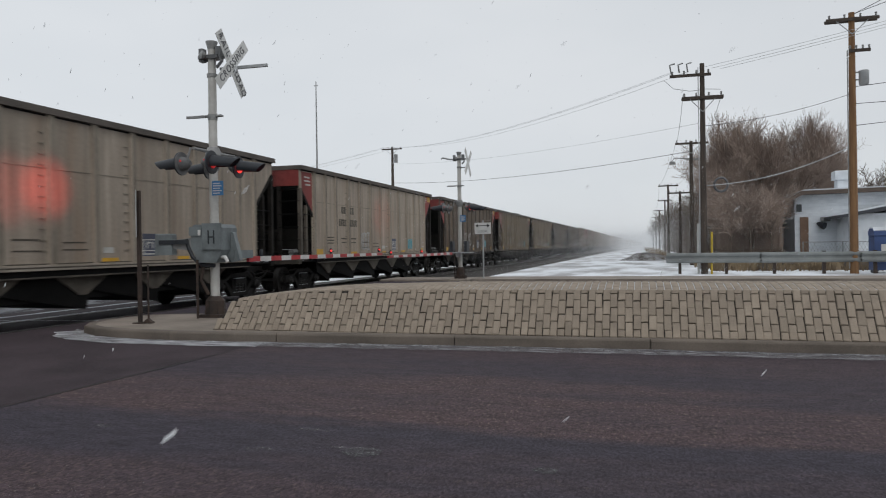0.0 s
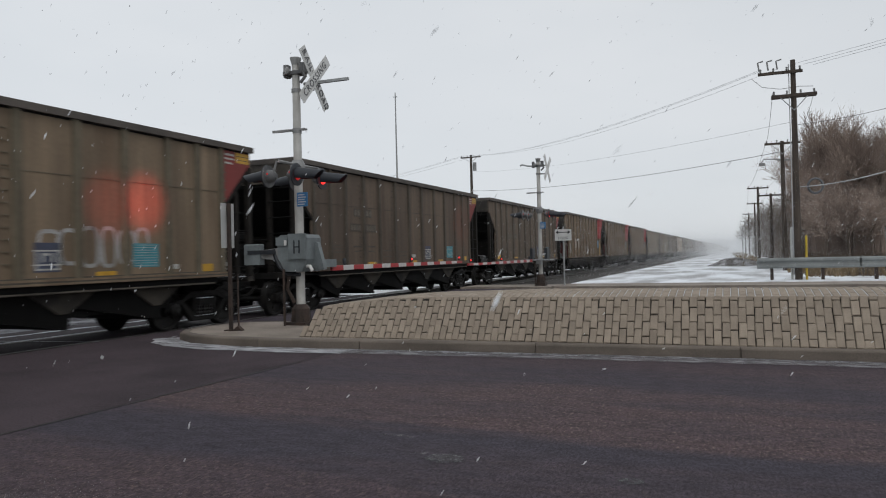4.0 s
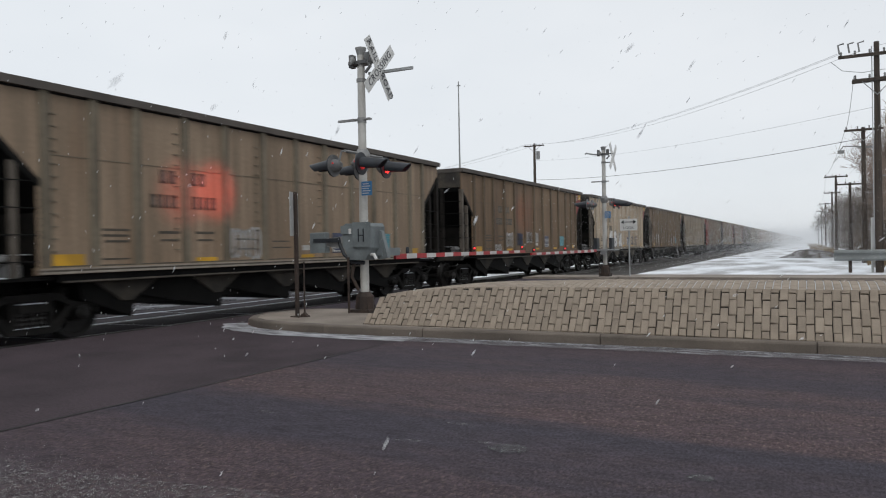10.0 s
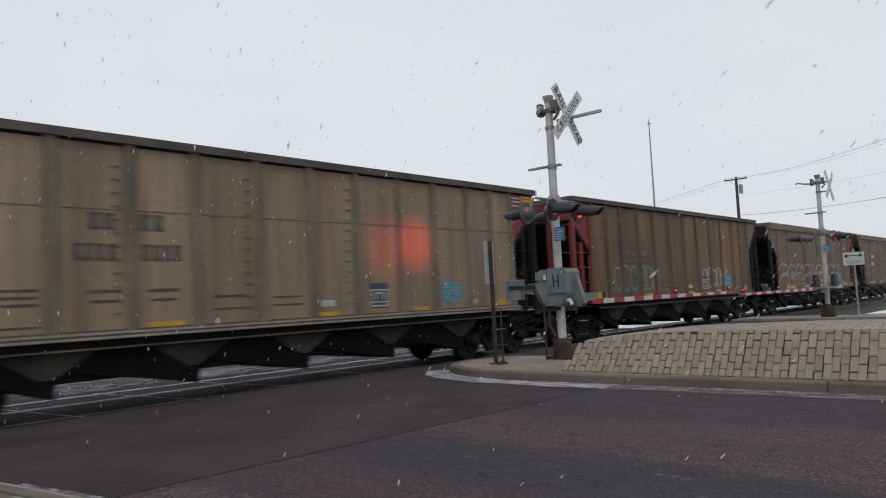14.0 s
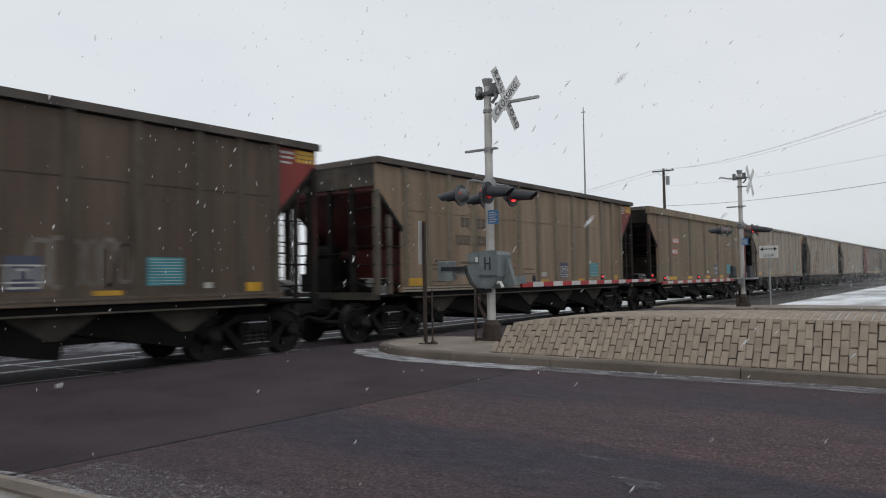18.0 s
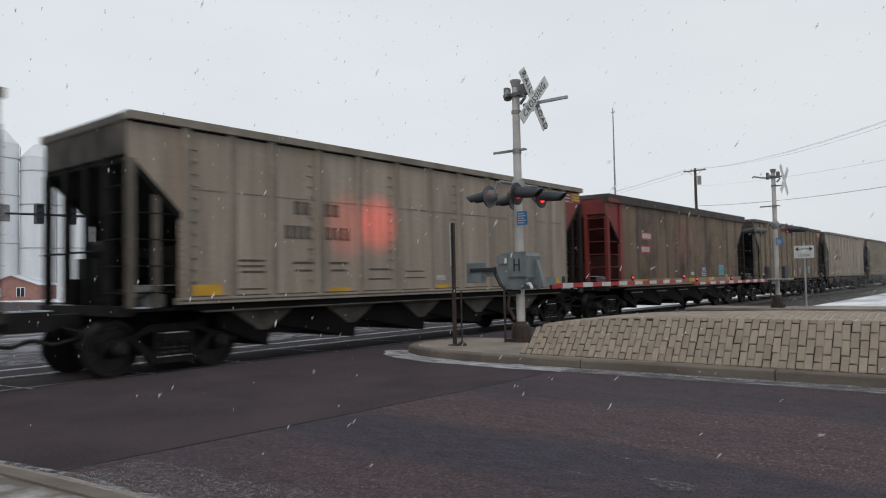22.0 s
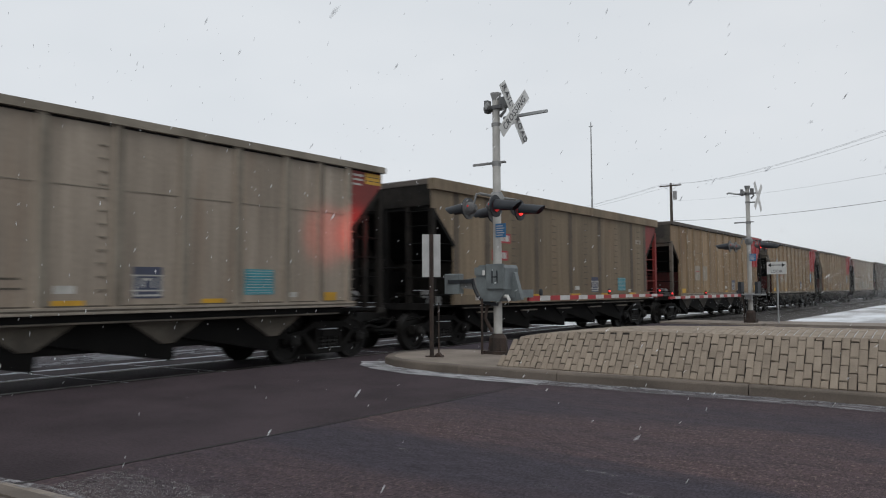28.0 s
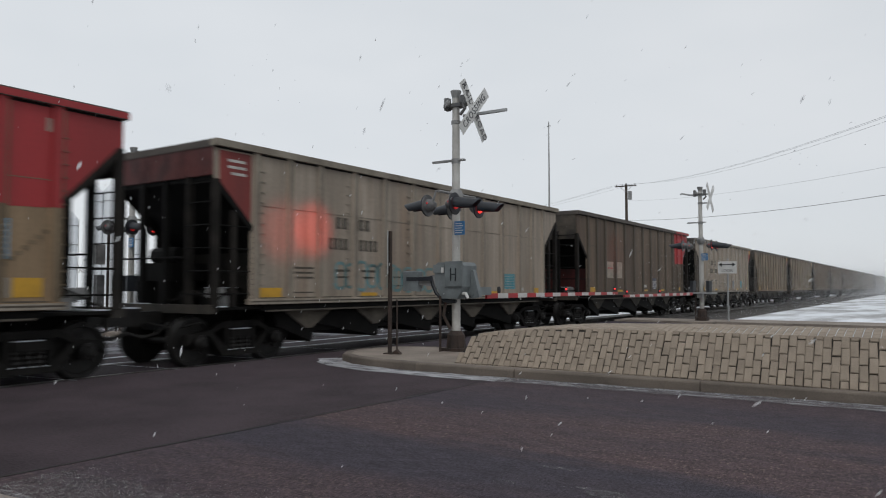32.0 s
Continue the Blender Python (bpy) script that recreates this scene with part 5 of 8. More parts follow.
# ---- buildings, bins, trees on the far side of the roads ----
house = thing("house", "white sided building with brown eaves behind bare trees", "house")
wall = part("wall", Solid().prism([(8.95, -0.1), (30, -0.1), (30, 4.35), (8.95, 4.0)], "y", 48.0, 58.0), SIDING, house, "white painted siding")
for k in range(20):
    z = 0.15 + 0.2 * k
    part("siding_board", Solid().prism([(47.985, z), (47.955, z), (47.985, z + 0.19)], "x", 8.93, 30), SIDING, wall)
part("roof", Solid().prism([(8.1, 3.62), (9.2, 4.28), (31, 4.62), (31, 4.40), (9.25, 4.05), (8.15, 3.40)], "y", 47.3, 58.6), ROOFB, house, "brown eave and roof edge")
part("roof_snow", Solid().prism([(9.2, 4.285), (31, 4.625), (31, 4.70), (9.4, 4.36)], "y", 47.4, 58.5), SNOW, house, "snow on the roof")
part("door", Solid().box(9.22, 9.68, 47.90, 47.975, -0.1, 2.72), DOORM, house, "narrow brown door")
win = part("window", Solid().box(9.02, 9.32, 47.90, 47.975, 3.05, 3.50), GLASSD, house, "small dark window")
part("window_frame", Solid().box(8.98, 9.36, 47.88, 47.93, 3.0, 3.05).box(8.98, 9.36, 47.88, 47.93, 3.50, 3.55), SIDING, win)
vent = part("chimney", Solid().box(11.55, 12.35, 49, 49.8, 4.2, 5.0).slab(11.4, 12.5, 48.9, 49.9, 5.0, 5.55, 0.05), SIDING, house, "white roof vent housing")
part("wall_lamp", Solid().lathe((10.15, 47.9, 2.35), (10.5, 47.6, 2.15), [(0, 0.06), (0.4, 0.16), (1, 0.22)], 12), LAMPBLACK, house, "black wall flood lamp", True)
part("meter_box", Solid().box(10.35, 10.85, 47.75, 47.95, 2.45, 2.7).box(12.2, 12.5, 47.8, 47.95, 0.9, 1.4), LAMPGREY, house)
shed = thing("shed", "low white lean-to with a dark sloping roof", "shed")
part("wall", Solid().box(11.2, 30, 44.5, 47.8, -0.1, 2.75), SIDING, shed, "white painted siding")
part("roof", Solid().prism([(10.5, 2.66), (13.4, 3.22), (31, 3.3), (31, 3.0), (13.4, 2.98), (10.5, 2.52)], "y", 44.1, 47.85), ROOFG, shed, "dark sloping roof")
part("roof_snow", Solid().prism([(10.6, 2.69), (13.4, 3.23), (31, 3.31), (31, 3.36), (13.4, 3.28), (10.6, 2.72)], "y", 44.2, 47.8), SNOW, shed, "thin snow on the roof")
bin_ = thing("collection_bin", "blue metal collection bin with snow on its lid", "bin", pose(9.75, 33.9, -0.1))
part("body", Solid().slab(-0.55, 0.55, -0.4, 0.4, 0.12, 1.55, 0.03), NAVY, bin_)
part("lid", Solid().prism([(-0.42, 1.55), (0.42, 1.55), (0.40, 1.72), (0.2, 1.85), (-0.2, 1.85), (-0.40, 1.72)], "x", -0.57, 0.57), NAVY, bin_)
part("snow_cap", Solid().prism([(-0.36, 1.76), (-0.2, 1.855), (0.2, 1.855), (0.36, 1.76), (0.2, 1.91), (-0.2, 1.91)], "x", -0.56, 0.56), SNOW, bin_, "snow on the lid")
part("label", Solid().box(-0.3, 0.3, -0.409, -0.401, 0.9, 1.2), WHITESTRIPE, bin_, "white label plate")
for k in (-0.45, 0.45):
    part("leg", Solid().box(k - 0.05, k + 0.05, -0.35, 0.35, 0.0, 0.12), LAMPBLACK, bin_)

fence = thing("chain_fence", "low chain-link fence along the lot", "fence")
for k in range(14):
    x = 8.2 + 1.9 * k
    part("post", Solid().rod((x, 42.0, -0.1), (x, 42.0, 1.25), 0.025, n=6), GALVD, fence)
s = Solid().rod((8.2, 42, 1.22), (33, 42, 1.22), 0.015, n=5)
for k in range(150):
    x = 8.2 + 0.165 * k
    s.rod((x, 42, 0.0), (x + 0.6, 42, 1.2), 0.006, n=3)
    s.rod((x + 0.6, 42, 0.0), (x, 42, 1.2), 0.006, n=3)
part("mesh_wire", s, GALVD, fence, "woven wire mesh")

HEAPM = mat("snow_dusted_soil", (0.36, 0.36, 0.37), (0.085, 0.075, 0.068), 0.95, 1.6, bump=0.6, bump_scale=10, fine=0.3, low=0.42, high=0.64)
# spoil heaps and brush at the lot's edge
rnd = random.Random(4)


def heap(x, y, a, b, h, material, label, cat, seed):
    r = random.Random(seed)
    s = Solid()
    n, m = 18, 6
    for j in range(m + 1):
        q = j / m
        for i in range(n):
            an = 6.2832 * i / n
            rr = (1 - q) * (1 + 0.25 * noise.noise((math.cos(an) * 1.5, math.sin(an) * 1.5, seed + q * 2)))
            s.v.append((x + a * rr * math.cos(an), y + b * rr * math.sin(an), -0.12 + h * (1 - (1 - q) ** 1.6) * (1 + 0.2 * r.uniform(-1, 1))))
    for j in range(m):
        for i in range(n):
            s.f.append((j * n + i, j * n + (i + 1) % n, (j + 1) * n + (i + 1) % n, (j + 1) * n + i))
    single("soil_mound", s, material, label, cat, smooth=True)


heap(0.3, 62, 2.3, 1.6, 0.62, HEAPM, "low heap of dark soil dusted with snow", "soil heap", 3)
for k in range(7):
    heap(4.6 + 1.25 * k, 38.5 + rnd.uniform(-1, 1), rnd.uniform(0.7, 1.3), 0.7, rnd.uniform(0.45, 0.8), DIRT if k % 3 else GRASS, "brown heap of soil and dead weeds", "soil heap", 20 + k)


def tufts(name, x0, x1, y0, y1, count, h, seed, material, label):
    r = random.Random(seed)
    s = Solid()
    for _ in range(count):
        x, y = r.uniform(x0, x1), r.uniform(y0, y1)
        for _ in range(5):
            dx, dy, hh = r.uniform(-0.18, 0.18), r.uniform(-0.18, 0.18), h * r.uniform(0.5, 1.2)
            s.add([(x - 0.02, y, -0.12), (x + 0.02, y, -0.12), (x + dx, y + dy, -0.1 + hh)], [(0, 1, 2)])
    return single(name, s, material, label, "grass", kind="stuff")


tufts("dead_grass", 2.8, 16, 36, 44, 1200, 0.5, 31, GRASS, "dead straw-coloured weeds beyond the guard rail")
tufts("dead_grass", 0.8, 3.2, 60, 230, 900, 0.45, 32, GRASS, "dead straw-coloured grass along the poles")


def bare_tree(seed, height, spread, depth, trunk_r, up=0.5, twig_r=0.006, start=0.12):
    """Trunk solid and crown solid of a leafless tree."""
    r = random.Random(seed)
    wood, crown_s = Solid(), Solid()

    def grow(p, d, length, rad, level):
        steps = 3 if level < 2 else 2
        for k in range(steps):
            q = p + d * (length / steps)
            r2 = rad * (1 - 0.28 * (k + 1) / steps)
            if level < 2:
                wood.rod(p, q, rad, r2, 6)
            else:
                crown_s.sprig(p, q, rad, r2)
            p, rad = q, r2
            d = (d + Vector((r.gauss(0, 0.16), r.gauss(0, 0.16), r.gauss(0.04, 0.08)))).normalized()
            if level >= depth or (level == 0 and k == 0):
                continue
            kids = 2 if level < 2 else 3
            for _ in range(kids):
                side = Vector((r.gauss(0, 1), r.gauss(0, 1), r.gauss(0, 0.35))).normalized()
                nd = (d * up + side * spread + Vector((0, 0, 0.18))).normalized()
                grow(p, nd, length * r.uniform(0.52, 0.78), max(rad * r.uniform(0.42, 0.62), twig_r), level + 1)

    grow(Vector((0, 0, -0.1)), Vector((r.gauss(0, 0.05), r.gauss(0, 0.05), 1)).normalized(), height * 0.48, trunk_r, 0)
    return wood, crown_s


def tree_thing(name, seed, height, spread, depth, trunk_r, label, m, material=TWIG, up=0.5, twig_r=0.008):
    wood, crown_s = bare_tree(seed, height, spread, depth, trunk_r, up, twig_r)
    t = thing(name, label, "tree", m, group="bare trees")
    t.scale = (0.78, 0.78, 1.0)
    part("trunk", wood, BARK, t)
    part("crown", crown_s, material, t, "dense crown of bare brown twigs")
    return t


T_LABEL = "leafless broad-crowned tree with fine brown twigs"
protos = [tree_thing("tree", 3, 9.0, 0.46, 5, 0.20, T_LABEL, pose(6.5, 53.0, 0, 0, 0, 20), twig_r=0.009, up=0.85),
          tree_thing("tree", 8, 8.0, 0.50, 5, 0.16, T_LABEL, pose(7.0, 55.0, 0, 0, 0, 100), twig_r=0.009, up=0.75),
          tree_thing("tree", 14, 7.8, 0.62, 5, 0.15, T_LABEL, pose(13.0, 61.0, 0, 0, 0, 200), twig_r=0.009),
          tree_thing("shrub", 21, 4.4, 0.80, 4, 0.06, "tangled leafless brown shrub", pose(6.2, 46.5, 0), twig_r=0.011, up=0.7),
          tree_thing("tree", 33, 8.4, 0.58, 4, 0.16, "leafless tree in the hazy row along the railway", pose(8.0, 62.0, 0), FARTWIG, twig_r=0.022),
          tree_thing("tree", 36, 6.6, 0.70, 4, 0.12, "leafless tree in the hazy row along the railway", pose(6.2, 66.0, 0), FARTWIG, twig_r=0.022)]
for x, y, k, sc, rz in ((14.5, 60.5, 1, 1.0, 40), (17.0, 62.0, 4, 0.8, 310), (19.5, 64.0, 5, 1.1, 80), (23.0, 61.0, 4, 0.9, 190), (6.2, 50.5, 2, 0.9, 300),
                        (8.0, 58.5, 0, 0.9, 150), (26, 63, 5, 1, 10), (10.9, 62.0, 2, 1.0, 65), (8.4, 60.0, 1, 0.95, 222), (5.9, 56.0, 1, 0.9, 45), (9.6, 55.5, 0, 0.98, 260), (10.6, 58.0, 1, 1.08, 130), (7.9, 51.5, 1, 1.0, 10), (8.9, 53.5, 2, 1.02, 95), (11.8, 59.5, 0, 0.95, 205), (5.6, 52.0, 0, 0.95, 310),
                        (6.6, 60, 5, 0.95, 15), (8.4, 71, 4, 0.9, 75), (8.2, 82, 5, 0.9, 120), (8.6, 94, 4, 0.75, 170), (8.4, 108, 4, 0.9, 210), (8.8, 124, 5, 1, 250),
                        (8.2, 142, 4, 0.8, 290), (8.8, 162, 5, 1.0, 330), (8.4, 186, 4, 1.1, 20), (9.0, 214, 5, 1.1, 60), (8.6, 247, 4, 0.9, 100), (9, 287, 5, 1.2, 140), (9, 332, 4, 1.2, 10), (8, 390, 5, 1.3, 60)):
    t = copy_thing(protos[k], pose(x, y, -0.05, 0, 0, rz))
    t.scale = (0.8 * sc, 0.8 * sc, sc)
for x, y, rz in ((5.0, 45.3, 30), (6.6, 47.6, 100), (4.8, 47.5, 170), (6.0, 44.8, 250), (6.9, 50.5, 290), (7.0, 47.2, 12), (5.5, 49.2, 330), (6.8, 58, 330), (7.2, 49.2, 140), (6.4, 46.3, 77), (7.2, 45.4, 210), (6.0, 48.6, 350),
                 (5.1, 50.6, 200), (5.5, 47.0, 280), (7.4, 51.9, 320), (6.5, 51.5, 40)):
    copy_thing(protos[3], pose(x, y, -0.05, 0, 0, rz))
tufts("undergrowth", 4.0, 7.9, 44.6, 50.5, 2200, 0.9, 41, BARK, "tangled brown undergrowth beneath the bare trees")
tufts("undergrowth", 4.6, 8.0, 46.5, 53.0, 2600, 2.9, 42, TWIG, "tangled brown undergrowth beneath the bare trees")
tufts("undergrowth", 4.6, 9.5, 56, 170, 2600, 2.4, 43, FARTWIG, "hazy brown undergrowth along the railway")
for k in range(20):
    t = copy_thing(protos[4 + k % 2], pose(7.4 + 0.8 * (k % 3), 170 + 12.5 * k, -0.05, 0, 0, 61 * k))
    t.scale = (1.05, 1.05, 1.32)
for k in range(22):
    copy_thing(protos[4 + k % 2], pose(7.3 + 0.5 * (k % 3), 60 + 6.2 * k, -0.05, 0, 0, 47 * k))

# across the track: silos, a traffic signal, waiting vehicles, a bare tree, far tree line
for az, rad, tall in ((-74.8, 1.9, 17.5), (-72.4, 1.9, 20.0), (-70.1, 1.9, 20.0), (-67.9, 1.9, 18.5), (-65.7, 1.9, 18.5), (-60.83, 0.87, 10.5), (-59.3, 0.98, 14.0), (-58.2, 0.98, 14.2), (-56.34, 0.82, 8.8), (-53.6, 1.5, 9.0)):
    silo = thing("silo", "tall white corrugated steel grain silo", "silo", pose(100 * math.sin(radians(az)), 100 * math.cos(radians(az)), -0.1, 0, 0, 90 - az), group="grain silos")
    part("shell", Solid().lathe((0, 0, 0), (0, 0, tall - 0.9 * rad), [(0, rad), (1, rad)], 28), SILOM, silo, "", True)
    part("roof", Solid().lathe((0, 0, tall - 0.9 * rad), (0, 0, tall), [(0, rad * 1.02), (0.9, rad * 0.35), (1, rad * 0.25)], 28), SILOM, silo, "conical steel roof", True)
    part("ladder", Solid().box(-0.3, -0.25, -rad - 0.12, -rad - 0.04, 0, tall - rad).box(0.25, 0.3, -rad - 0.12, -rad - 0.04, 0, tall - rad), GALV, silo)
    for k in (0.35, 0.66, 0.9):
        part("hoop", Solid().lathe((0, 0, (tall - 0.9 * rad) * k), (0, 0, (tall - 0.9 * rad) * k + 0.12), [(0, rad + 0.05), (1, rad + 0.05)], 28), GALV, silo, "", True)
tsig = thing("traffic_signal", "dark steel traffic signal pole with mast arm", "traffic signal", pose(-35.7, 18.4, -0.1))
part("pole", Solid().lathe((0, 0, 0), (0, 0, 7.2), [(0, 0.15), (1, 0.1)], 10), LAMPBLACK, tsig, "", True)
part("mast_arm", Solid().rod((0, 0, 4.75), (-2.0, -5.0, 4.85), 0.07, 0.05, 8), LAMPBLACK, tsig, "", True)
for k in (0.41, 0.67):
    h = part("signal_head", Solid().slab(-2.0 * k - 0.16, -2.0 * k + 0.16, -5.0 * k - 0.17, -5.0 * k + 0.17, 4.36, 5.34, 0.03), LAMPBLACK, tsig, "black three-light signal head")
    part("visor", Solid().box(-2.0 * k + 0.16, -2.0 * k + 0.38, -5.0 * k - 0.13, -5.0 * k + 0.13, 5.22, 5.26).box(-2.0 * k + 0.16, -2.0 * k + 0.38, -5.0 * k - 0.13, -5.0 * k + 0.13, 4.93, 4.97).box(-2.0 * k + 0.16, -2.0 * k + 0.38, -5.0 * k - 0.13, -5.0 * k + 0.13, 4.64, 4.68), LAMPBLACK, h, "lamp visors")
part("name_plate", Solid().box(-1.88, -1.82, -4.95, -4.45, 4.45, 5.25), LAMPGREY, tsig, "grey sign panel on the arm")
part("cabinet", Solid().slab(-0.25, 0.25, 0.15, 0.55, 1.9, 2.7, 0.02), LAMPGREY, tsig, "grey control box")
def vehicle(m, paint, label, pickup):
    t = thing("car", label, "car", m, group="waiting vehicles")
    if pickup:
        out = [(-2.7, 0.45), (2.7, 0.45), (2.75, 0.95), (1.4, 1.05), (0.7, 1.75), (-0.8, 1.78), (-0.95, 1.1), (-2.7, 1.1)]
        glass = [(0.62, 1.1), (1.25, 1.12), (0.66, 1.62), (-0.7, 1.66), (-0.78, 1.12)]
    else:
        out = [(-2.2, 0.35), (2.2, 0.35), (2.25, 0.75), (1.2, 0.92), (0.5, 1.42), (-1.2, 1.45), (-1.9, 0.95), (-2.25, 0.9)]
        glass = [(0.95, 0.95), (0.45, 1.34), (-1.1, 1.37), (-1.6, 0.95)]
    part("body", Solid().prism(out, "x", -0.88, 0.88), paint, t)
    part("side_glass", Solid().prism(glass, "x", -0.895, 0.895), GLASSD, t)
    for yy in (-1.45, 1.45):
        for xx in (-0.8, 0.8):
            w = part("wheel", Solid().lathe((xx - 0.12, yy, 0.34), (xx + 0.12, yy, 0.34), [(0, 0.28), (0.15, 0.34), (0.85, 0.34), (1, 0.28)], 16), TYRE, t, "", True)
            part("rim", Solid().lathe((xx - 0.125, yy, 0.34), (xx + 0.125, yy, 0.34), [(0, 0.18), (1, 0.18)], 12), GALV, w)
    for xx in (-0.7, 0.7):
        part("tail_light", Solid().box(xx - 0.12, xx + 0.12, -2.32 if not pickup else -2.74, -2.2, 0.78, 0.92), REDDIM, t, "red tail light")
BRICKRED = mat("faded_red_brick_wall", (0.36, 0.185, 0.155), (0.28, 0.145, 0.125), 0.9, 2.0, bump_scale=14, fine=0.25)
far_house = thing("house", "low red-brick house with a snowy gable roof across the track", "house", pose(-79.6, 29.8, -0.45, 0, 0, 50))
part("wall", Solid().prism([(-2.4, 0.0), (2.4, 0.0), (2.4, 1.95), (0.0, 2.85), (-2.4, 1.95)], "y", 0.0, 6.0), BRICKRED, far_house, "faded red brick gable wall")
for k in (-1, 1):
    part("roof", Solid().prism([(k * 2.7, 1.83), (k * 2.7, 1.93), (0.0, 2.97), (0.0, 2.87)], "y", -0.3, 6.3), SNOW, far_house, "snow-covered roof slope")
for k in (-1.3, 0.9):
    wn_ = part("window", Solid().box(k - 0.35, k + 0.35, -0.03, 0.01, 0.75, 1.6), GLASSD, far_house, "dark window")
    part("window_frame", Solid().box(k - 0.40, k - 0.35, -0.05, 0.01, 0.70, 1.65).box(k + 0.35, k + 0.40, -0.05, 0.01, 0.70, 1.65).box(k - 0.40, k + 0.40, -0.05, 0.01, 1.60, 1.66).box(k - 0.02, k + 0.02, -0.05, 0.01, 0.75, 1.6), SIDING, wn_)
vehicle(pose(-33, 16.5, 0, 0, 0, 80), CARW, "white car waiting beyond the track", False)
vehicle(pose(-29, 21.5, 0, 0, 0, 265), CARW, "white pickup truck waiting beyond the track", True)
copy_thing(protos[5], pose(-92, 56, -0.05, 0, 0, 133))


# ---- the coal train ----
PITCH, LB, HW = 16.2, 14.4, 1.50
ROOFLINE, SILL = 3.93, 0.95
LIFT = 0.245
RIBS = [0.98, 1.85, 2.72, 3.84, 4.92, 6.08, 7.20, 8.32, 9.48, 10.56, 11.68, 12.55, 13.34]


def side_outline(top):
    return [(0, top - 0.12), (0, 3.15), (0.10, 3.09), (0.86, 2.33), (0.86, SILL), (LB - 0.95, SILL), (LB - 0.95, 2.46), (LB - 0.08, 3.36), (LB, 3.42), (LB, top - 0.12)]


def plate(y0, y1, z0, z1, x=HW + 0.006):
    return Solid().box(HW - 0.01, x, y0, y1, z0, z1)


def bars(y, z, widths, h, x=HW + 0.007, gap=0.06):
    s = Solid()
    for w in widths:
        s.box(HW - 0.01, x, y, y + w, z, z + h)
        y += w + gap
    return s


def spray(y0, y1, z0, z1, seed, width=0.07, n=6):
    """Looping painted strokes on the side sheet."""
    r = random.Random(seed)
    s = Solid()
    x = HW + 0.005
    step = (y1 - y0) / n
    for k in range(n):
        cy, cz = y0 + (k + 0.5) * step, (z0 + z1) / 2
        a, b = step * r.uniform(0.42, 0.62), (z1 - z0) * r.uniform(0.36, 0.5)
        p0, turns, m = r.uniform(0, 6.28), r.uniform(0.75, 1.6), 26
        pts = []
        for i in range(m + 1):
            q = p0 + turns * 6.283 * i / m
            pts.append((cy + a * math.cos(q) * (1 - 0.25 * i / m), cz + b * math.sin(q + 0.4 * math.sin(2 * q))))
        for (ya, za), (yb, zb) in zip(pts, pts[1:]):
            d = math.hypot(yb - ya, zb - za) or 1
            ny, nz = -(zb - za) / d * width / 2, (yb - ya) / d * width / 2
            s.add([(x, ya + ny, za + nz), (x, ya - ny, za - nz), (x, yb - ny, zb - nz), (x, yb + ny, zb + nz)], [(0, 1, 2, 3)])
    return s


def blob_letters(y0, y1, z0, z1, seed, n):
    """Fat solid throw-up shapes."""
    r = random.Random(seed)
    s = Solid()
    step = (y1 - y0) / n
    for k in range(n):
        cy, cz = y0 + (k + 0.5) * step, (z0 + z1) / 2 + r.uniform(-0.05, 0.05)
        m = 20
        ring = [(HW + 0.004 + 0.001 * (k % 2), cy + step * 0.5 * math.cos(6.283 * i / m) * (1 + 0.25 * math.sin(3 * i + seed)), cz + (z1 - z0) * 0.5 * math.sin(6.283 * i / m) * (1 + 0.18 * math.sin(2 * i + k))) for i in range(m)]
        s.add(ring, [tuple(range(m))])
    return s


def ribbons(lines, width, x):
    """Rounded brush strokes on the side sheet along smooth curves through the given points (y, z)."""
    s = Solid()
    for pts in lines:
        q = [pts[0]] + list(pts) + [pts[-1]]
        c = []
        for i in range(1, len(q) - 2):
            for j in range(6):
                u = j / 6
                c.append(tuple(0.5 * (2 * q[i][d] + (q[i + 1][d] - q[i - 1][d]) * u + (2 * q[i - 1][d] - 5 * q[i][d] + 4 * q[i + 1][d] - q[i + 2][d]) * u * u
                                      + (3 * q[i][d] - q[i - 1][d] - 3 * q[i + 1][d] + q[i + 2][d]) * u ** 3) for d in (0, 1)))
        c.append(pts[-1])
        k0 = len(s.v)
        for i, (y, z) in enumerate(c):
            (ya, za), (yb, zb) = c[max(0, i - 1)], c[min(len(c) - 1, i + 1)]
            d = math.hypot(yb - ya, zb - za) or 1
            w = width / 2 * (0.55 if i in (0, len(c) - 1) else 1)
            ny, nz = -(zb - za) / d * w, (yb - ya) / d * w
            xx = x + 0.00003 * i
            s.v += [(xx, y + ny, z + nz), (xx, y - ny, z - nz)]
        s.f += [(k0 + 2 * i, k0 + 2 * i + 1, k0 + 2 * i + 3, k0 + 2 * i + 2) for i in range(len(c) - 1)]
    return s


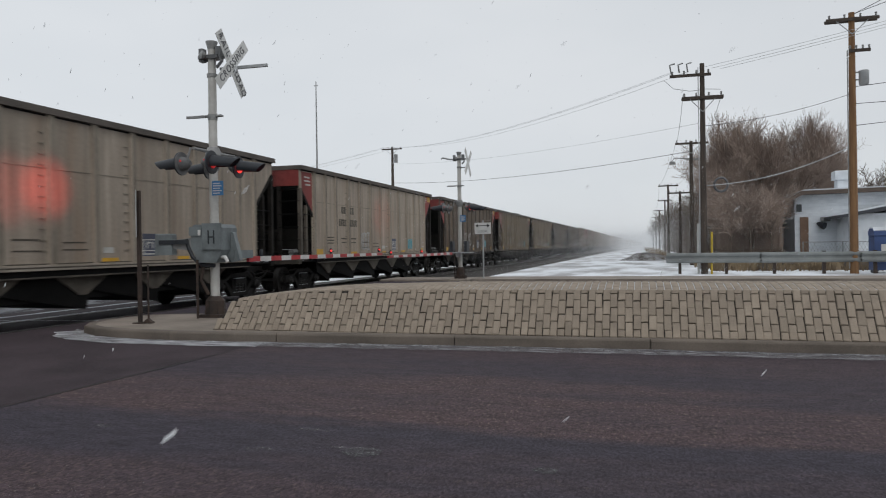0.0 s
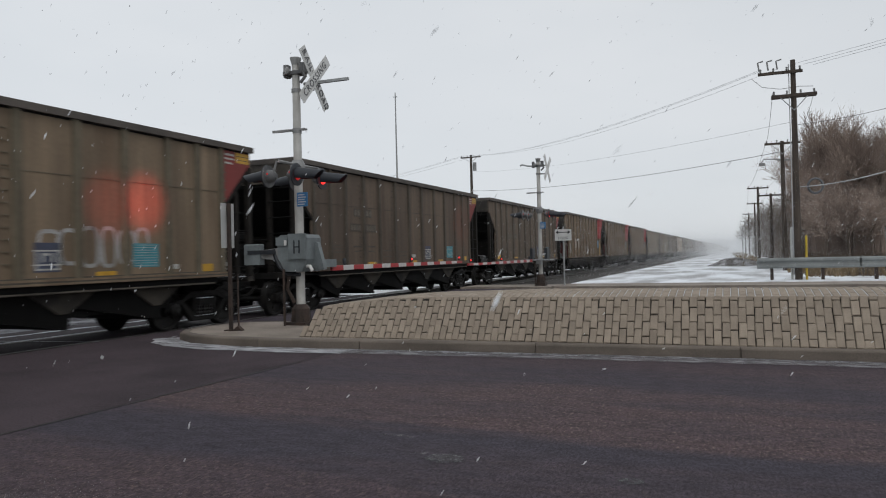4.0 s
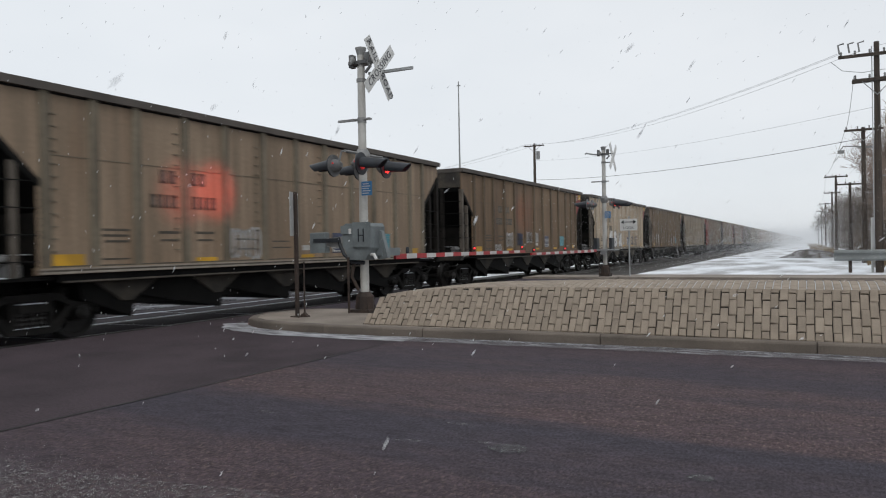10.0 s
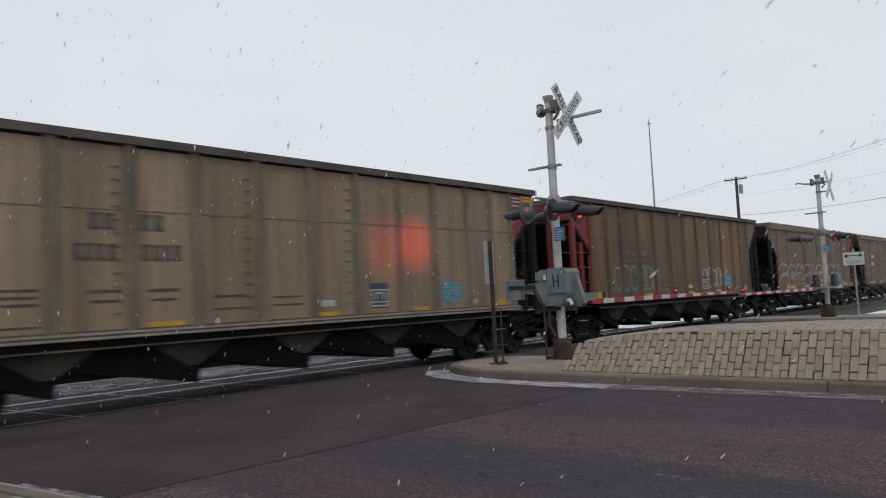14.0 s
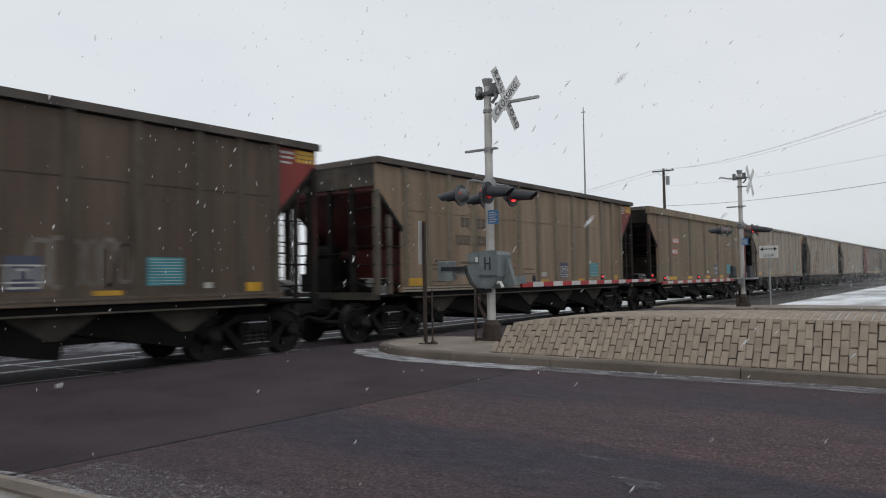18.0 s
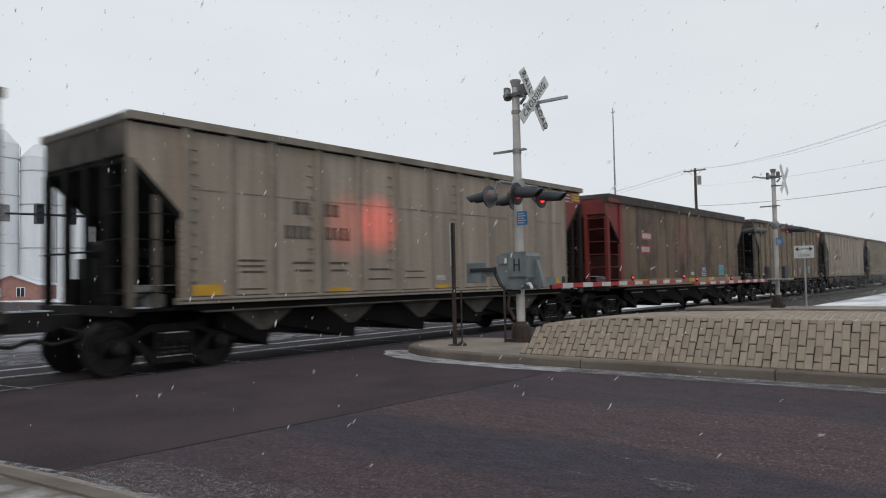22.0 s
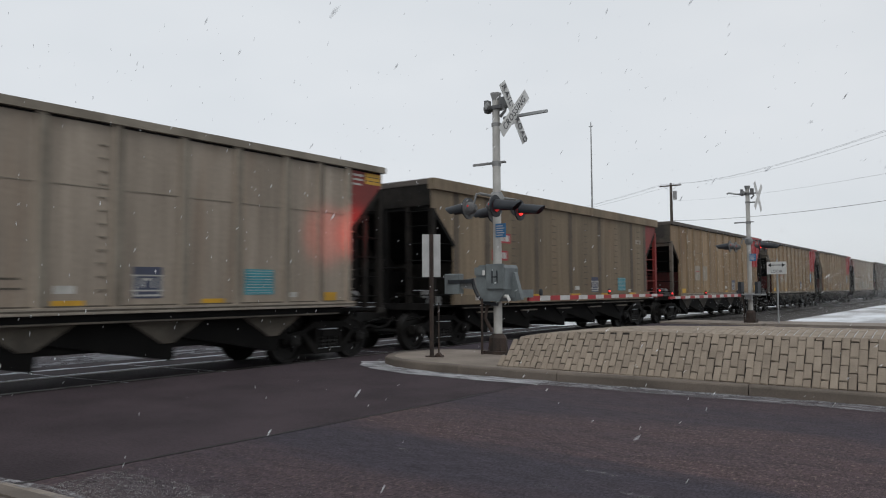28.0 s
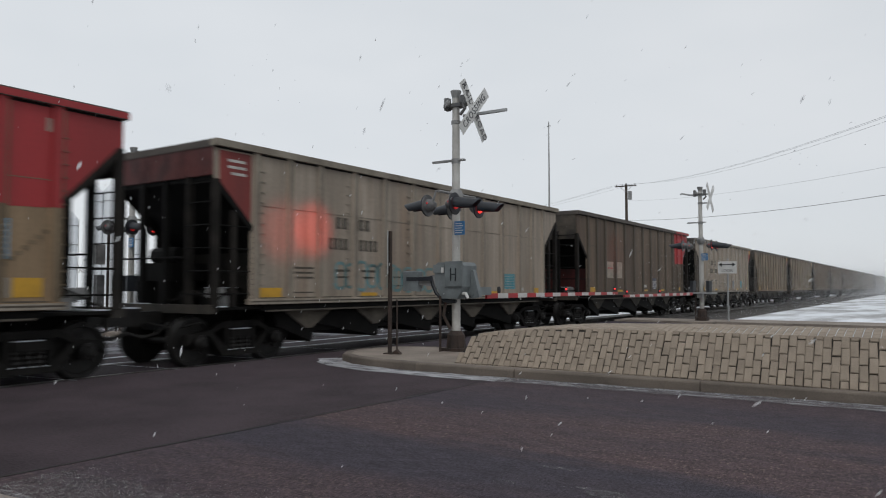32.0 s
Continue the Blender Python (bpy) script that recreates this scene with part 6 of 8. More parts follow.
def make_truck(car, y, detail=True):
    t = part("truck", Solid().box(-1.02, 1.02, y - 0.20, y + 0.20, 0.46, 0.74).box(-0.35, 0.35, y - 0.30, y + 0.30, 0.74, 0.98)
             .box(-1.11, 1.11, y - 0.25, y + 0.25, 0.52, 0.66).box(-0.86, 0.86, y - 0.37, y - 0.27, 0.34, 0.42).box(-0.86, 0.86, y + 0.27, y + 0.37, 0.34, 0.42), TRUCKM, car, "grimy cast-steel bogie")
    for sx in (-1, 1):
        x0, x1 = sx * 1.00 - 0.07, sx * 1.00 + 0.07
        # cast frame: top member, tension member and columns leave two windows and the spring opening
        fr = Solid().prism([(y - 1.20, 0.40), (y - 1.20, 0.60), (y - 0.72, 0.66), (y - 0.45, 0.82), (y + 0.45, 0.82), (y + 0.72, 0.66), (y + 1.20, 0.60), (y + 1.20, 0.40), (y + 1.04, 0.56),
                            (y + 0.74, 0.56), (y + 0.44, 0.70), (y - 0.44, 0.70), (y - 0.74, 0.56), (y - 1.04, 0.56)], "x", x0, x1)
        fr.prism([(y - 0.74, 0.56), (y - 0.62, 0.60), (y - 0.30, 0.27), (y + 0.30, 0.27), (y + 0.62, 0.60), (y + 0.74, 0.56), (y + 0.40, 0.17), (y - 0.40, 0.17)], "x", x0, x1)
        fr.box(x0, x1, y - 0.36, y - 0.27, 0.24, 0.72).box(x0, x1, y + 0.27, y + 0.36, 0.24, 0.72)
        side = part("side_frame", fr, TRUCKM, t)
        if not detail:
            continue
        spr = Solid()
        for k in (-0.17, 0.0, 0.17):
            spr.lathe((sx * 1.02, y + k, 0.27), (sx * 1.02, y + k, 0.52), [(0, 0.075), (0.12, 0.06), (0.25, 0.075), (0.4, 0.06), (0.55, 0.075), (0.7, 0.06), (0.85, 0.075), (1, 0.06)], 8)
        part("spring_nest", spr, WHEELM, t, kind="stuff")
        part("frame_snow", Solid().box(x0 + 0.01, x1 + 0.05, y - 0.22, y + 0.20, 0.662, 0.676).box(x0 + 0.01, x1, y - 0.28, y + 0.30, 0.272, 0.284), SNOW, side, "thin snow caught on the frame", kind="stuff")
        for ay in (-0.92, 0.92):
            part("bearing", Solid().lathe((sx * 0.94, y + ay, 0.455), (sx * 1.16, y + ay, 0.455), [(0, 0.14), (0.7, 0.13), (0.75, 0.10), (1, 0.07)], 12), WHEELM, t, "", True)
    for ay in (-0.92, 0.92):
        part("wheelset", WHEELSET, WHEELM, t, "worn steel wheelset", at=pose(0, y + ay, 0.455))
    return t


ws = Solid().rod((-0.95, 0, 0), (0.95, 0, 0), 0.075, n=10)
for sx in (-1, 1):
    ws.lathe((sx * 0.685, 0, 0), (sx * 0.835, 0, 0), [(0, 0.485), (0.2, 0.48), (0.24, 0.455), (0.95, 0.448), (0.951, 0.38), (0.70, 0.36), (0.69, 0.16), (1.0, 0.14), (1.0, 0.09)], 28)
    for k in range(3):
        a = k * 2.0944
        ws.box(sx * 0.80 - 0.03, sx * 0.80 + 0.03, 0.25 * math.cos(a) - 0.04, 0.25 * math.cos(a) + 0.04, 0.25 * math.sin(a) - 0.04, 0.25 * math.sin(a) + 0.04)
WHEELSET = ws.mesh("wheelset", WHEELM, True)
RIB_MESH = {}


def make_car(style, paint, front="plain", tail="redtri", marks=(), detail=True, heap_h=0.12, seed=1, end_paint=None, chord=None, inner=None, dark_end=False, tall=0.0, label=""):
    TOP = ROOFLINE + tall
    car = thing("coal_hopper_car", label or "weathered coal hopper car in a moving train", "train car", group="cars of the coal train")
    r = random.Random(seed)
    end_paint = end_paint or BLACK
    out = side_outline(TOP)
    boxed = tail == "redbox"
    part("side_sheet", Solid().prism(out, "x", HW - 0.04, HW), paint, car, "weathered steel side sheet")
    # the far sheet is darkened for the shade inside the end recess
    far_s = Solid().prism(out, "x", -HW, -HW + 0.04)
    part("side_sheet", far_s, SOOTSHADE, car)
    chord_h = 0.13 if style != "B" else 0.27
    chord_mat = chord or (paint if style == "B" else GRIMY[paint] if paint is GREYTAN else CHORD)
    for sx in (-1, 1):
        part("top_chord", Solid().box(sx * HW - 0.09 if sx > 0 else -HW - 0.10, sx * HW + 0.10 if sx > 0 else -HW + 0.09, -0.04, LB + 0.04, TOP - chord_h, TOP), chord_mat, car, "sooty top chord")
        part("side_sill", Solid().box(sx * (HW + 0.02) - 0.06, sx * (HW + 0.02) + 0.06, 0.80, LB - 0.90, SILL - (0.06 if style != "B" else 0.10), SILL + (0.05 if style != "B" else 0.14)), TAN if chord is CHORDB else paint, car, "side sill")
    if detail and style != "B":
        # pale lines on the sill, dark strips between and above them
        part("sill_ledge", Solid().box(HW + 0.07, HW + 0.10, 0.82, LB - 0.92, SILL - 0.052, SILL - 0.018).box(HW + 0.07, HW + 0.094, 0.82, LB - 0.92, SILL + 0.012, SILL + 0.040), PALE if paint in (GREYTAN, PALETAN, TAN, GOLD) else paint, car, "dusty pale ledge along the sill")
        part("sill_groove", Solid().box(HW + 0.06, HW + 0.086, 0.81, LB - 0.91, SILL - 0.018, SILL + 0.012).box(HW - 0.01, HW + 0.02, 0.90, LB - 1.0, SILL + 0.05, SILL + 0.075), DARKINK, car, "dark groove of the sill")
        # black strip standing in for the chord's shadow on the side sheet
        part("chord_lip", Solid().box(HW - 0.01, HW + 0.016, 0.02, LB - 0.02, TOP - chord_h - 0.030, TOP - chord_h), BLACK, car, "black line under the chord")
    for y in (-0.02, LB - 0.10):
        part("end_chord", Solid().box(-HW, HW, y, y + 0.12, TOP - 0.13, TOP + 0.005), CHORD, car)
    # ends: upper sheet, slope sheet, posts, platform
    for e in (0, 1):
        q = (lambda y: y) if e == 0 else (lambda y: LB - y)
        def bx(s, x0, x1, ya, yb, z0, z1):
            return s.box(x0, x1, min(q(ya), q(yb)), max(q(ya), q(yb)), z0, z1)
        up_mat = REDP if e == 0 and (front == "red" or (front == "redtri" and not dark_end)) else (MAROON if e == 0 and dark_end else ENDTAN if e == 0 and style != "B" else SOOTSHADE)
        part("end_sheet", bx(Solid(), -HW + 0.045, HW - 0.045, 0.0, 0.05, 3.0 if boxed else 3.28, TOP - 0.13), up_mat, car, "upper end sheet")
        if detail and e == 0:
            low_z = 3.0 if boxed else 3.28
            part("soot_stain", bx(Solid(), -HW + 0.06, HW - 0.06, -0.004, 0.01, low_z + 0.005, low_z + 0.50), SOOTSMEAR, car, "black soot along the end sheet")
        # slope sheet and bulkhead carry the recess shade in their dark colour
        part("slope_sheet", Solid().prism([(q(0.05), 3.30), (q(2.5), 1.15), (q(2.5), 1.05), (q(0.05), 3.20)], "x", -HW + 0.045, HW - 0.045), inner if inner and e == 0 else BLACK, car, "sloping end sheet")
        part("end_bulkhead", bx(bx(Solid(), -HW + 0.05, HW - 0.05, 2.35, 2.42, SILL - 0.05, 1.30), -HW + 0.06, HW - 0.06, 1.50, 1.56, 0.85, 1.96), MAROON if (inner or tail == "redbox") and e == 0 else SOOTSHADE, car, "dusty lower bulkhead")
        ep = REDP if (e == 0 and front == "red") or (e == 1 and tail == "redend") else (POSTM if e == 0 and paint is not DARKB and style != "B" and not dark_end else SOOTSHADE)
        for sx in (-1, 1):
            part("corner_post", bx(Solid(), sx * (HW - 0.03) - 0.06, sx * (HW - 0.03) + 0.06, -0.01, 0.11, 0.86, 3.2 if e == 0 else 3.44), ep if sx > 0 else BLACK, car, "corner post")
            if sx > 0 and style != "B" and detail and not boxed:
                part("side_post", bx(Solid(), HW - 0.10, HW - 0.01, 0.44, 0.54, 0.86, 2.66 if e == 0 else 2.84), ep, car, "upright side post")
            if sx < 0 and e == 0 and (style == "B" or tail == "redbox" or (paint is TAN and tail == "none")):
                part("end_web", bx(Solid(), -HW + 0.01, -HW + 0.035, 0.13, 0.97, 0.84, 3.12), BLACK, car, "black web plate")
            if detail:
                part("end_post", bx(Solid(), sx * 0.72 - 0.055, sx * 0.72 + 0.055, 0.0, 0.12, 0.86, 3.30), REDP if front == "red" and e == 0 else SOOTSHADE if sx > 0 and not boxed else BLACK, car, "upright end post")
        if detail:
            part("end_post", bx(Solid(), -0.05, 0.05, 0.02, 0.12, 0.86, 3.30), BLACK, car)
            ladder = Solid()
            for z in (1.10, 1.52, 1.94, 2.36):
                if not boxed or z < 1.8:
                    ladder.rod((HW - 0.02, q(0.10), z), (HW - 0.02, q(0.90), z), 0.014, n=5)
                ladder.rod((0.72, q(-0.035), z), (HW - 0.02, q(-0.035), z), 0.014, n=5)
            for z in (2.78, 3.14):
                ladder.rod((0.72, q(-0.035), z), (HW - 0.02, q(-0.035), z), 0.014, n=5)
            part("ladder", ladder, REDP if ep is REDP else BLACK, car, "ladder rungs and grab irons", kind="stuff")
            # hand rail and brake wheel across the end, valve gear behind it
            part("hand_rail", Solid().tube([(-HW + 0.05, q(-0.06), 1.78), (0.66, q(-0.06), 1.78), (0.70, q(0.0), 1.74)], 0.018, 6), BLACK, car, "black hand rail")
            if e == 1:
                bw = part("brake_wheel", Solid().tube([(-0.55 + 0.26 * math.cos(0.3927 * i), q(-0.16), 1.95 + 0.26 * math.sin(0.3927 * i)) for i in range(17)], 0.022, 5)
                          .rod((-0.81, q(-0.16), 1.95), (-0.29, q(-0.16), 1.95), 0.014, n=5).rod((-0.55, q(-0.16), 1.69), (-0.55, q(-0.16), 2.21), 0.014, n=5), BLACK, car, "black hand brake wheel", True)
                part("gear_box", bx(Solid(), -0.72, -0.38, -0.10, 0.04, 1.72, 2.18), SOOTSHADE, bw, "brake gear box")
            part("valve", bx(Solid(), 0.86, 1.16, 0.55, 0.80, 0.86, 1.06).rod((1.0, q(0.3), 1.12), (1.0, q(0.62), 1.12), 0.10, n=10), LAMPGREY, car, "grey valve body", True)
            part("pipework", Solid().tube([(1.0, q(0.4), 1.0), (0.3, q(0.5), 1.15), (-0.4, q(0.5), 0.95), (-1.2, q(0.6), 1.2)], 0.025, 5)
                 .tube([(HW - 0.2, q(0.15), 0.9), (HW - 0.35, q(0.7), 1.2), (HW - 0.3, q(1.2), 0.95)], 0.02, 5), SOOTSHADE, car, "air brake pipes")
            # snow that has settled on ledges
            snow_s = bx(bx(bx(Solid(), 0.15, 1.42, 0.13, 0.40, 0.853, 0.872), -1.3, -0.2, 0.20, 0.45, 0.853, 0.875), 0.30, 0.70, 0.75, 1.25, 1.205, 1.222)
            bx(snow_s, -0.88, -0.55, 0.55, 1.15, 1.355, 1.372)
            part("ledge_snow", snow_s, SNOW, car, "snow settled on the end platform")
        part("end_sill", bx(Solid(), -HW + 0.02, HW - 0.02, -0.10, 0.10, 0.74, 0.90), TRUCKM if style == "B" or r.random() < 0.5 else HOPM, car, "end sill")
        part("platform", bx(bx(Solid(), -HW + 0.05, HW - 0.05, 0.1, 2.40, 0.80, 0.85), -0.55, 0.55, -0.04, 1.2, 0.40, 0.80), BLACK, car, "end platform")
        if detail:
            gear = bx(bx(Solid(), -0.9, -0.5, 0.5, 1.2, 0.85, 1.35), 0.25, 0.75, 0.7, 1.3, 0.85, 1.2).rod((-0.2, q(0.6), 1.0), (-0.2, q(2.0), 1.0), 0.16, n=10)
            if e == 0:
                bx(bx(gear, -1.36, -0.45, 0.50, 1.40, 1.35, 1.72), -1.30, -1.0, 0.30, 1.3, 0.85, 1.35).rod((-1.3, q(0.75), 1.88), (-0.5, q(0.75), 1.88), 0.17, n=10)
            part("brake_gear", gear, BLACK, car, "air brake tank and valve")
        part("coupler", bx(bx(Solid(), -0.12, 0.12, -0.62, -0.05, 0.70, 0.92), -0.2, 0.2, -0.90, -0.55, 0.66, 0.98).tube([(0.3, q(-0.05), 0.7), (0.32, q(-0.3), 0.52), (0.30, q(-0.6), 0.46), (0.25, q(-0.9), 0.55)], 0.035, 6)
             .tube([(HW - 0.15, q(-0.10), 0.74), (0.7, q(-0.16), 0.60), (0.22, q(-0.45), 0.72)], 0.018, 5), WHEELM, car, "coupler, uncoupling lever and air hose")
        if detail:
            part("coupler_snow", bx(bx(Solid(), -0.17, 0.17, -0.86, -0.58, 0.981, 1.0), -0.95, -0.30, -0.095, -0.04, 1.055, 1.065), SNOW, car, "thin snow on the coupler and end sill")
    # the bolted flange along the sloping edges of the side sheet
    if detail:
        for pts in (((0.02, 3.20), (0.14, 3.14), (0.94, 2.35), (0.86, 2.28), (0.10, 3.04), (0.02, 3.09)),
                    ((LB - 0.02, 3.47), (LB - 0.10, 3.43), (LB - 1.00, 2.50), (LB - 0.93, 2.43), (LB - 0.08, 3.31), (LB - 0.02, 3.37))):
            part("edge_flange", Solid().prism(pts, "x", HW - 0.01, HW + 0.010), BLACK if pts[0][0] < 1 else SOOTSHADE, car, "sooty sloping edge flange")
        bolts = Solid()
        for k in range(14):
            bolts.box(HW - 0.01, HW + 0.014, 0.885, 0.955, 1.06 + 0.1 * k, 1.085 + 0.1 * k)
            bolts.box(HW - 0.01, HW + 0.014, LB - 1.04, LB - 0.97, 1.06 + 0.1 * k, 1.085 + 0.1 * k)
        part("bolt_row", bolts, DARKINK, car, "dark bolt heads along the sheet edge", kind="stuff")
    # stiffeners on the near side
    if style == "B":
        ribs = [1.0, 2.40, 5.0, 7.15, 9.28, 12.0, LB - 1.12]
        for y in ribs:
            part("rib", Solid().prism([(HW, y - 0.13), (HW + 0.010, y - 0.10), (HW + 0.010, y + 0.10), (HW, y + 0.13)], "z", SILL + 0.14, TOP - 0.27), GRIMY[paint], car)
        s = Solid()
        for y in [3.7, 6.05, 8.2, 10.6, 12.62]:
            for k in range(11):
                s.box(HW - 0.01, HW + 0.012, y - 0.10, y + 0.12, 1.35 + 0.2 * k, 1.375 + 0.2 * k)
        part("riveting", s, GRIMY[paint], car, "rows of rivet heads", kind="stuff")
        if chord is CHORDB:
            part("soot_stain", Solid().box(HW - 0.01, HW + 0.004, 1.0, LB - 1.1, SILL + 0.14, TOP - 0.27), SOOTSMEAR, car, "black soot smears")
    elif detail:
        for i, y in enumerate(RIBS):
            part("rib", RIB_MESH.setdefault((paint, y, tall), Solid().prism([(HW, y - 0.085), (HW + 0.055, y - 0.06), (HW + 0.055, y + 0.06), (HW, y + 0.085)], "z", SILL + 0.05, TOP - 0.13).mesh("rib", paint if paint in (GREYTAN, PALETAN, GOLD) else GRIMY[paint])), paint, car)
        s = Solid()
        # darker strips on the +y half of each rib and just beside it
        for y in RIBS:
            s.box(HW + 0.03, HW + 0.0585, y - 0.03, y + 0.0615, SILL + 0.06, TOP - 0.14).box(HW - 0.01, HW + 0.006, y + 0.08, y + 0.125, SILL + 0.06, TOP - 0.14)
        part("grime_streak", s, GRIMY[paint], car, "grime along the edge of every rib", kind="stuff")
        s = Solid()
        for y in (RIBS[0] + 0.26, RIBS[3] - 0.1, RIBS[5] - 0.1, RIBS[7] - 0.1, RIBS[-1] + 0.22):
            for k in range(12):
                s.box(HW - 0.01, HW + 0.03, y - 0.16, y - 0.06, 1.25 + 0.2 * k, 1.27 + 0.2 * k)
        part("riveting", s, GRIMY[paint], car, "rows of bolt heads", kind="stuff")
        part("weld_seam", Solid().box(HW - 0.01, HW + 0.010, 0.9, LB - 1.0, 2.795, 2.810), GRIMY[paint], car, "horizontal weld seam")
    else:
        s = Solid()
        for y in RIBS:
            s.box(HW - 0.01, HW + 0.07, y - 0.06, y + 0.06, SILL + 0.05, TOP - 0.13)
        part("ribbing", s, GRIMY[paint], car, "vertical side ribs", kind="stuff")
    # underside
    part("center_sill", Solid().box(-0.2, 0.2, 0.1, LB - 0.1, 0.62, 0.84), TRUCKM, car)
    nh = 5
    for k in range(nh):
        y = 2.75 + 8.9 * k / (nh - 1)
        h = part("hopper_bay", Solid().prism([(y - 0.90, 0.86), (y + 0.90, 0.86), (y + 0.10, 0.36), (y - 0.10, 0.36)], "x", -HW + 0.32, HW - 0.30), (HOPT if paint in (GREYTAN, PALETAN) else HOPM) if style != "B" else BLACK, car, "tapered discharge hopper")
        if detail:
            # black gate, drawn wide enough to fill the gap between two bays
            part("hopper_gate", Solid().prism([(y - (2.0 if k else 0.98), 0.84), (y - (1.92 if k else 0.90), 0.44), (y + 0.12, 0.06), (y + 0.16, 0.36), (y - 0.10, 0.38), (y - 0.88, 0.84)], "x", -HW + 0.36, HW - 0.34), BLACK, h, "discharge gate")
        if style == "B":
            part("hopper_cap", Solid().box(HW - 0.32, HW - 0.10, y - 0.20, y + 0.20, 0.735, 0.765).box(HW - 0.32, HW - 0.24, y - 0.44, y + 0.44, 0.60, 0.64), PALE, h, "dusty pale ledge")
    # added black boxes that give the underside its deep shade
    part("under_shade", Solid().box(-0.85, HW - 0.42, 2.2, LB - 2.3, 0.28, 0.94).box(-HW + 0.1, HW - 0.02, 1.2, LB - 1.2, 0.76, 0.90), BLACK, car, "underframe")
    part("train_line", Solid().tube([(HW - 0.03, 1.3, 0.76), (HW - 0.03, LB - 1.3, 0.76)], 0.022, 5), HOPT, car, "dusty brake pipe")
    # load
    s = Solid()
    nx, ny = 6, 16
    for j in range(ny + 1):
        for i in range(nx + 1):
            u, v = i / nx, j / ny
            edge = math.sin(math.pi * u) ** 0.4 * min(1, 6 * min(v, 1 - v))
            z = TOP - 0.22 + (heap_h + 0.16) * edge * (1 + 0.4 * noise.noise((u * 3, v * 9, seed * 2.3)))
            s.v.append((-HW + 0.05 + (2 * HW - 0.1) * u, 0.06 + (LB - 0.12) * v, z))
    for j in range(ny):
        for i in range(nx):
            a = j * (nx + 1) + i
            s.f.append((a, a + 1, a + nx + 2, a + nx + 1))
    part("coal_load", s, COAL, car, "heaped black coal", True)
    # paint and plates on the near side
    if front == "redtri":
        part("red_corner", Solid().prism([(0.10, 3.74), (0.85, 3.74), (0.85, 2.37), (0.12, 3.10)], "x", HW - 0.01, HW + 0.005), REDP, car, "red painted corner")
        part("stencil", bars(0.30, 3.55, (0.4,), 0.05).box(HW - 0.01, HW + 0.009, 0.30, 0.72, 3.43, 3.48).box(HW - 0.01, HW + 0.009, 0.38, 0.72, 3.31, 3.36), WHITEP, car)
    if front == "red":
        part("red_corner", Solid().prism([(0.02, 3.56), (0.85, 3.56), (0.85, 2.37), (0.12, 3.09), (0.02, 3.16)], "x", HW - 0.01, HW + 0.005), REDP, car, "red painted corner")
        if style == "B":
            part("red_corner", Solid().prism([(-0.03, TOP - 0.13), (0.55, TOP - 0.14), (0.95, TOP - 0.26), (1.06, TOP - 0.27), (-0.03, TOP - 0.27)], "x", HW + 0.09, HW + 0.105), REDP, car, "red painted chord end")
        part("red_post", Solid().box(HW - 0.01, HW + 0.05, 0.86, 1.06, SILL + 0.14, TOP - 0.28), REDP, car, "red painted edge post")
    if tail == "redtri":
        part("red_corner", Solid().prism([(LB - 0.94, 3.78), (LB - 0.03, 3.78), (LB - 0.03, 3.43), (LB - 0.94, 2.50)], "x", HW - 0.01, HW + 0.005), REDP, car, "red painted corner")
        part("yellow_plate", bars(LB - 0.52, 3.52, (0.48,), 0.24), YELLOW, car, "yellow plate with dark lines")
        part("plate_marking", Solid().box(HW - 0.01, HW + 0.009, LB - 0.50, LB - 0.06, 3.585, 3.60).box(HW - 0.01, HW + 0.009, LB - 0.50, LB - 0.06, 3.67, 3.685), DARKINK, car)
        part("stencil", Solid().box(HW - 0.01, HW + 0.007, LB - 0.90, LB - 0.58, 3.66, 3.71).box(HW - 0.01, HW + 0.007, LB - 0.90, LB - 0.58, 3.57, 3.61).box(HW - 0.01, HW + 0.007, LB - 0.90, LB - 0.64, 3.47, 3.51), WHITEP, car)
    if tail == "redend":
        part("red_corner", Solid().prism([(LB - 1.08, TOP - 0.28), (LB - 0.01, TOP - 0.28), (LB - 0.01, 3.42), (LB - 0.94, 2.48), (LB - 0.94, 1.10), (LB - 1.08, 1.10)], "x", HW - 0.01, HW + 0.005), REDP, car, "red painted corner")
        part("stencil", bars(LB - 2.0, 2.9, (0.22, 0.2), 0.16), PALE, car)
    if tail == "redbox":
        part("red_panel", Solid().prism([(LB - 2.25, TOP - 0.14), (LB - 0.01, TOP - 0.14), (LB - 0.01, 3.43), (LB - 0.93, 2.48), (LB - 0.96, 2.40), (LB - 2.25, 2.36)], "x", HW - 0.01, HW + 0.005), REDBRIGHT, car, "red painted upper panel")
        for y in [q for q in RIBS if q > LB - 2.2 and q < LB - 0.95]:
            part("red_rib", Solid().prism([(HW, y - 0.09), (HW + 0.064, y - 0.064), (HW + 0.064, y + 0.064), (HW, y + 0.09)], "z", 2.40, TOP - 0.13), REDBRIGHT, car, "red painted rib")
        part("red_chord", Solid().box(HW - 0.01, HW + 0.105, LB - 2.25, LB + 0.042, TOP - 0.12, TOP - 0.02), REDBRIGHT, car)
        part("stencil", bars(LB - 1.22, 3.52, (0.2,), 0.2), PALE, car)
        brace = Solid()
        for k in range(14):
            y, z = LB - 0.99 - 1.22 * k / 13, 2.20 - 1.06 * k / 13
            brace.box(HW - 0.01, HW + 0.016, y - 0.055, y + 0.02, z - 0.03, z + 0.03)
        part("bolt_row", brace, GRIMY[paint], car, "bolts of a slanting inner brace", kind="stuff")
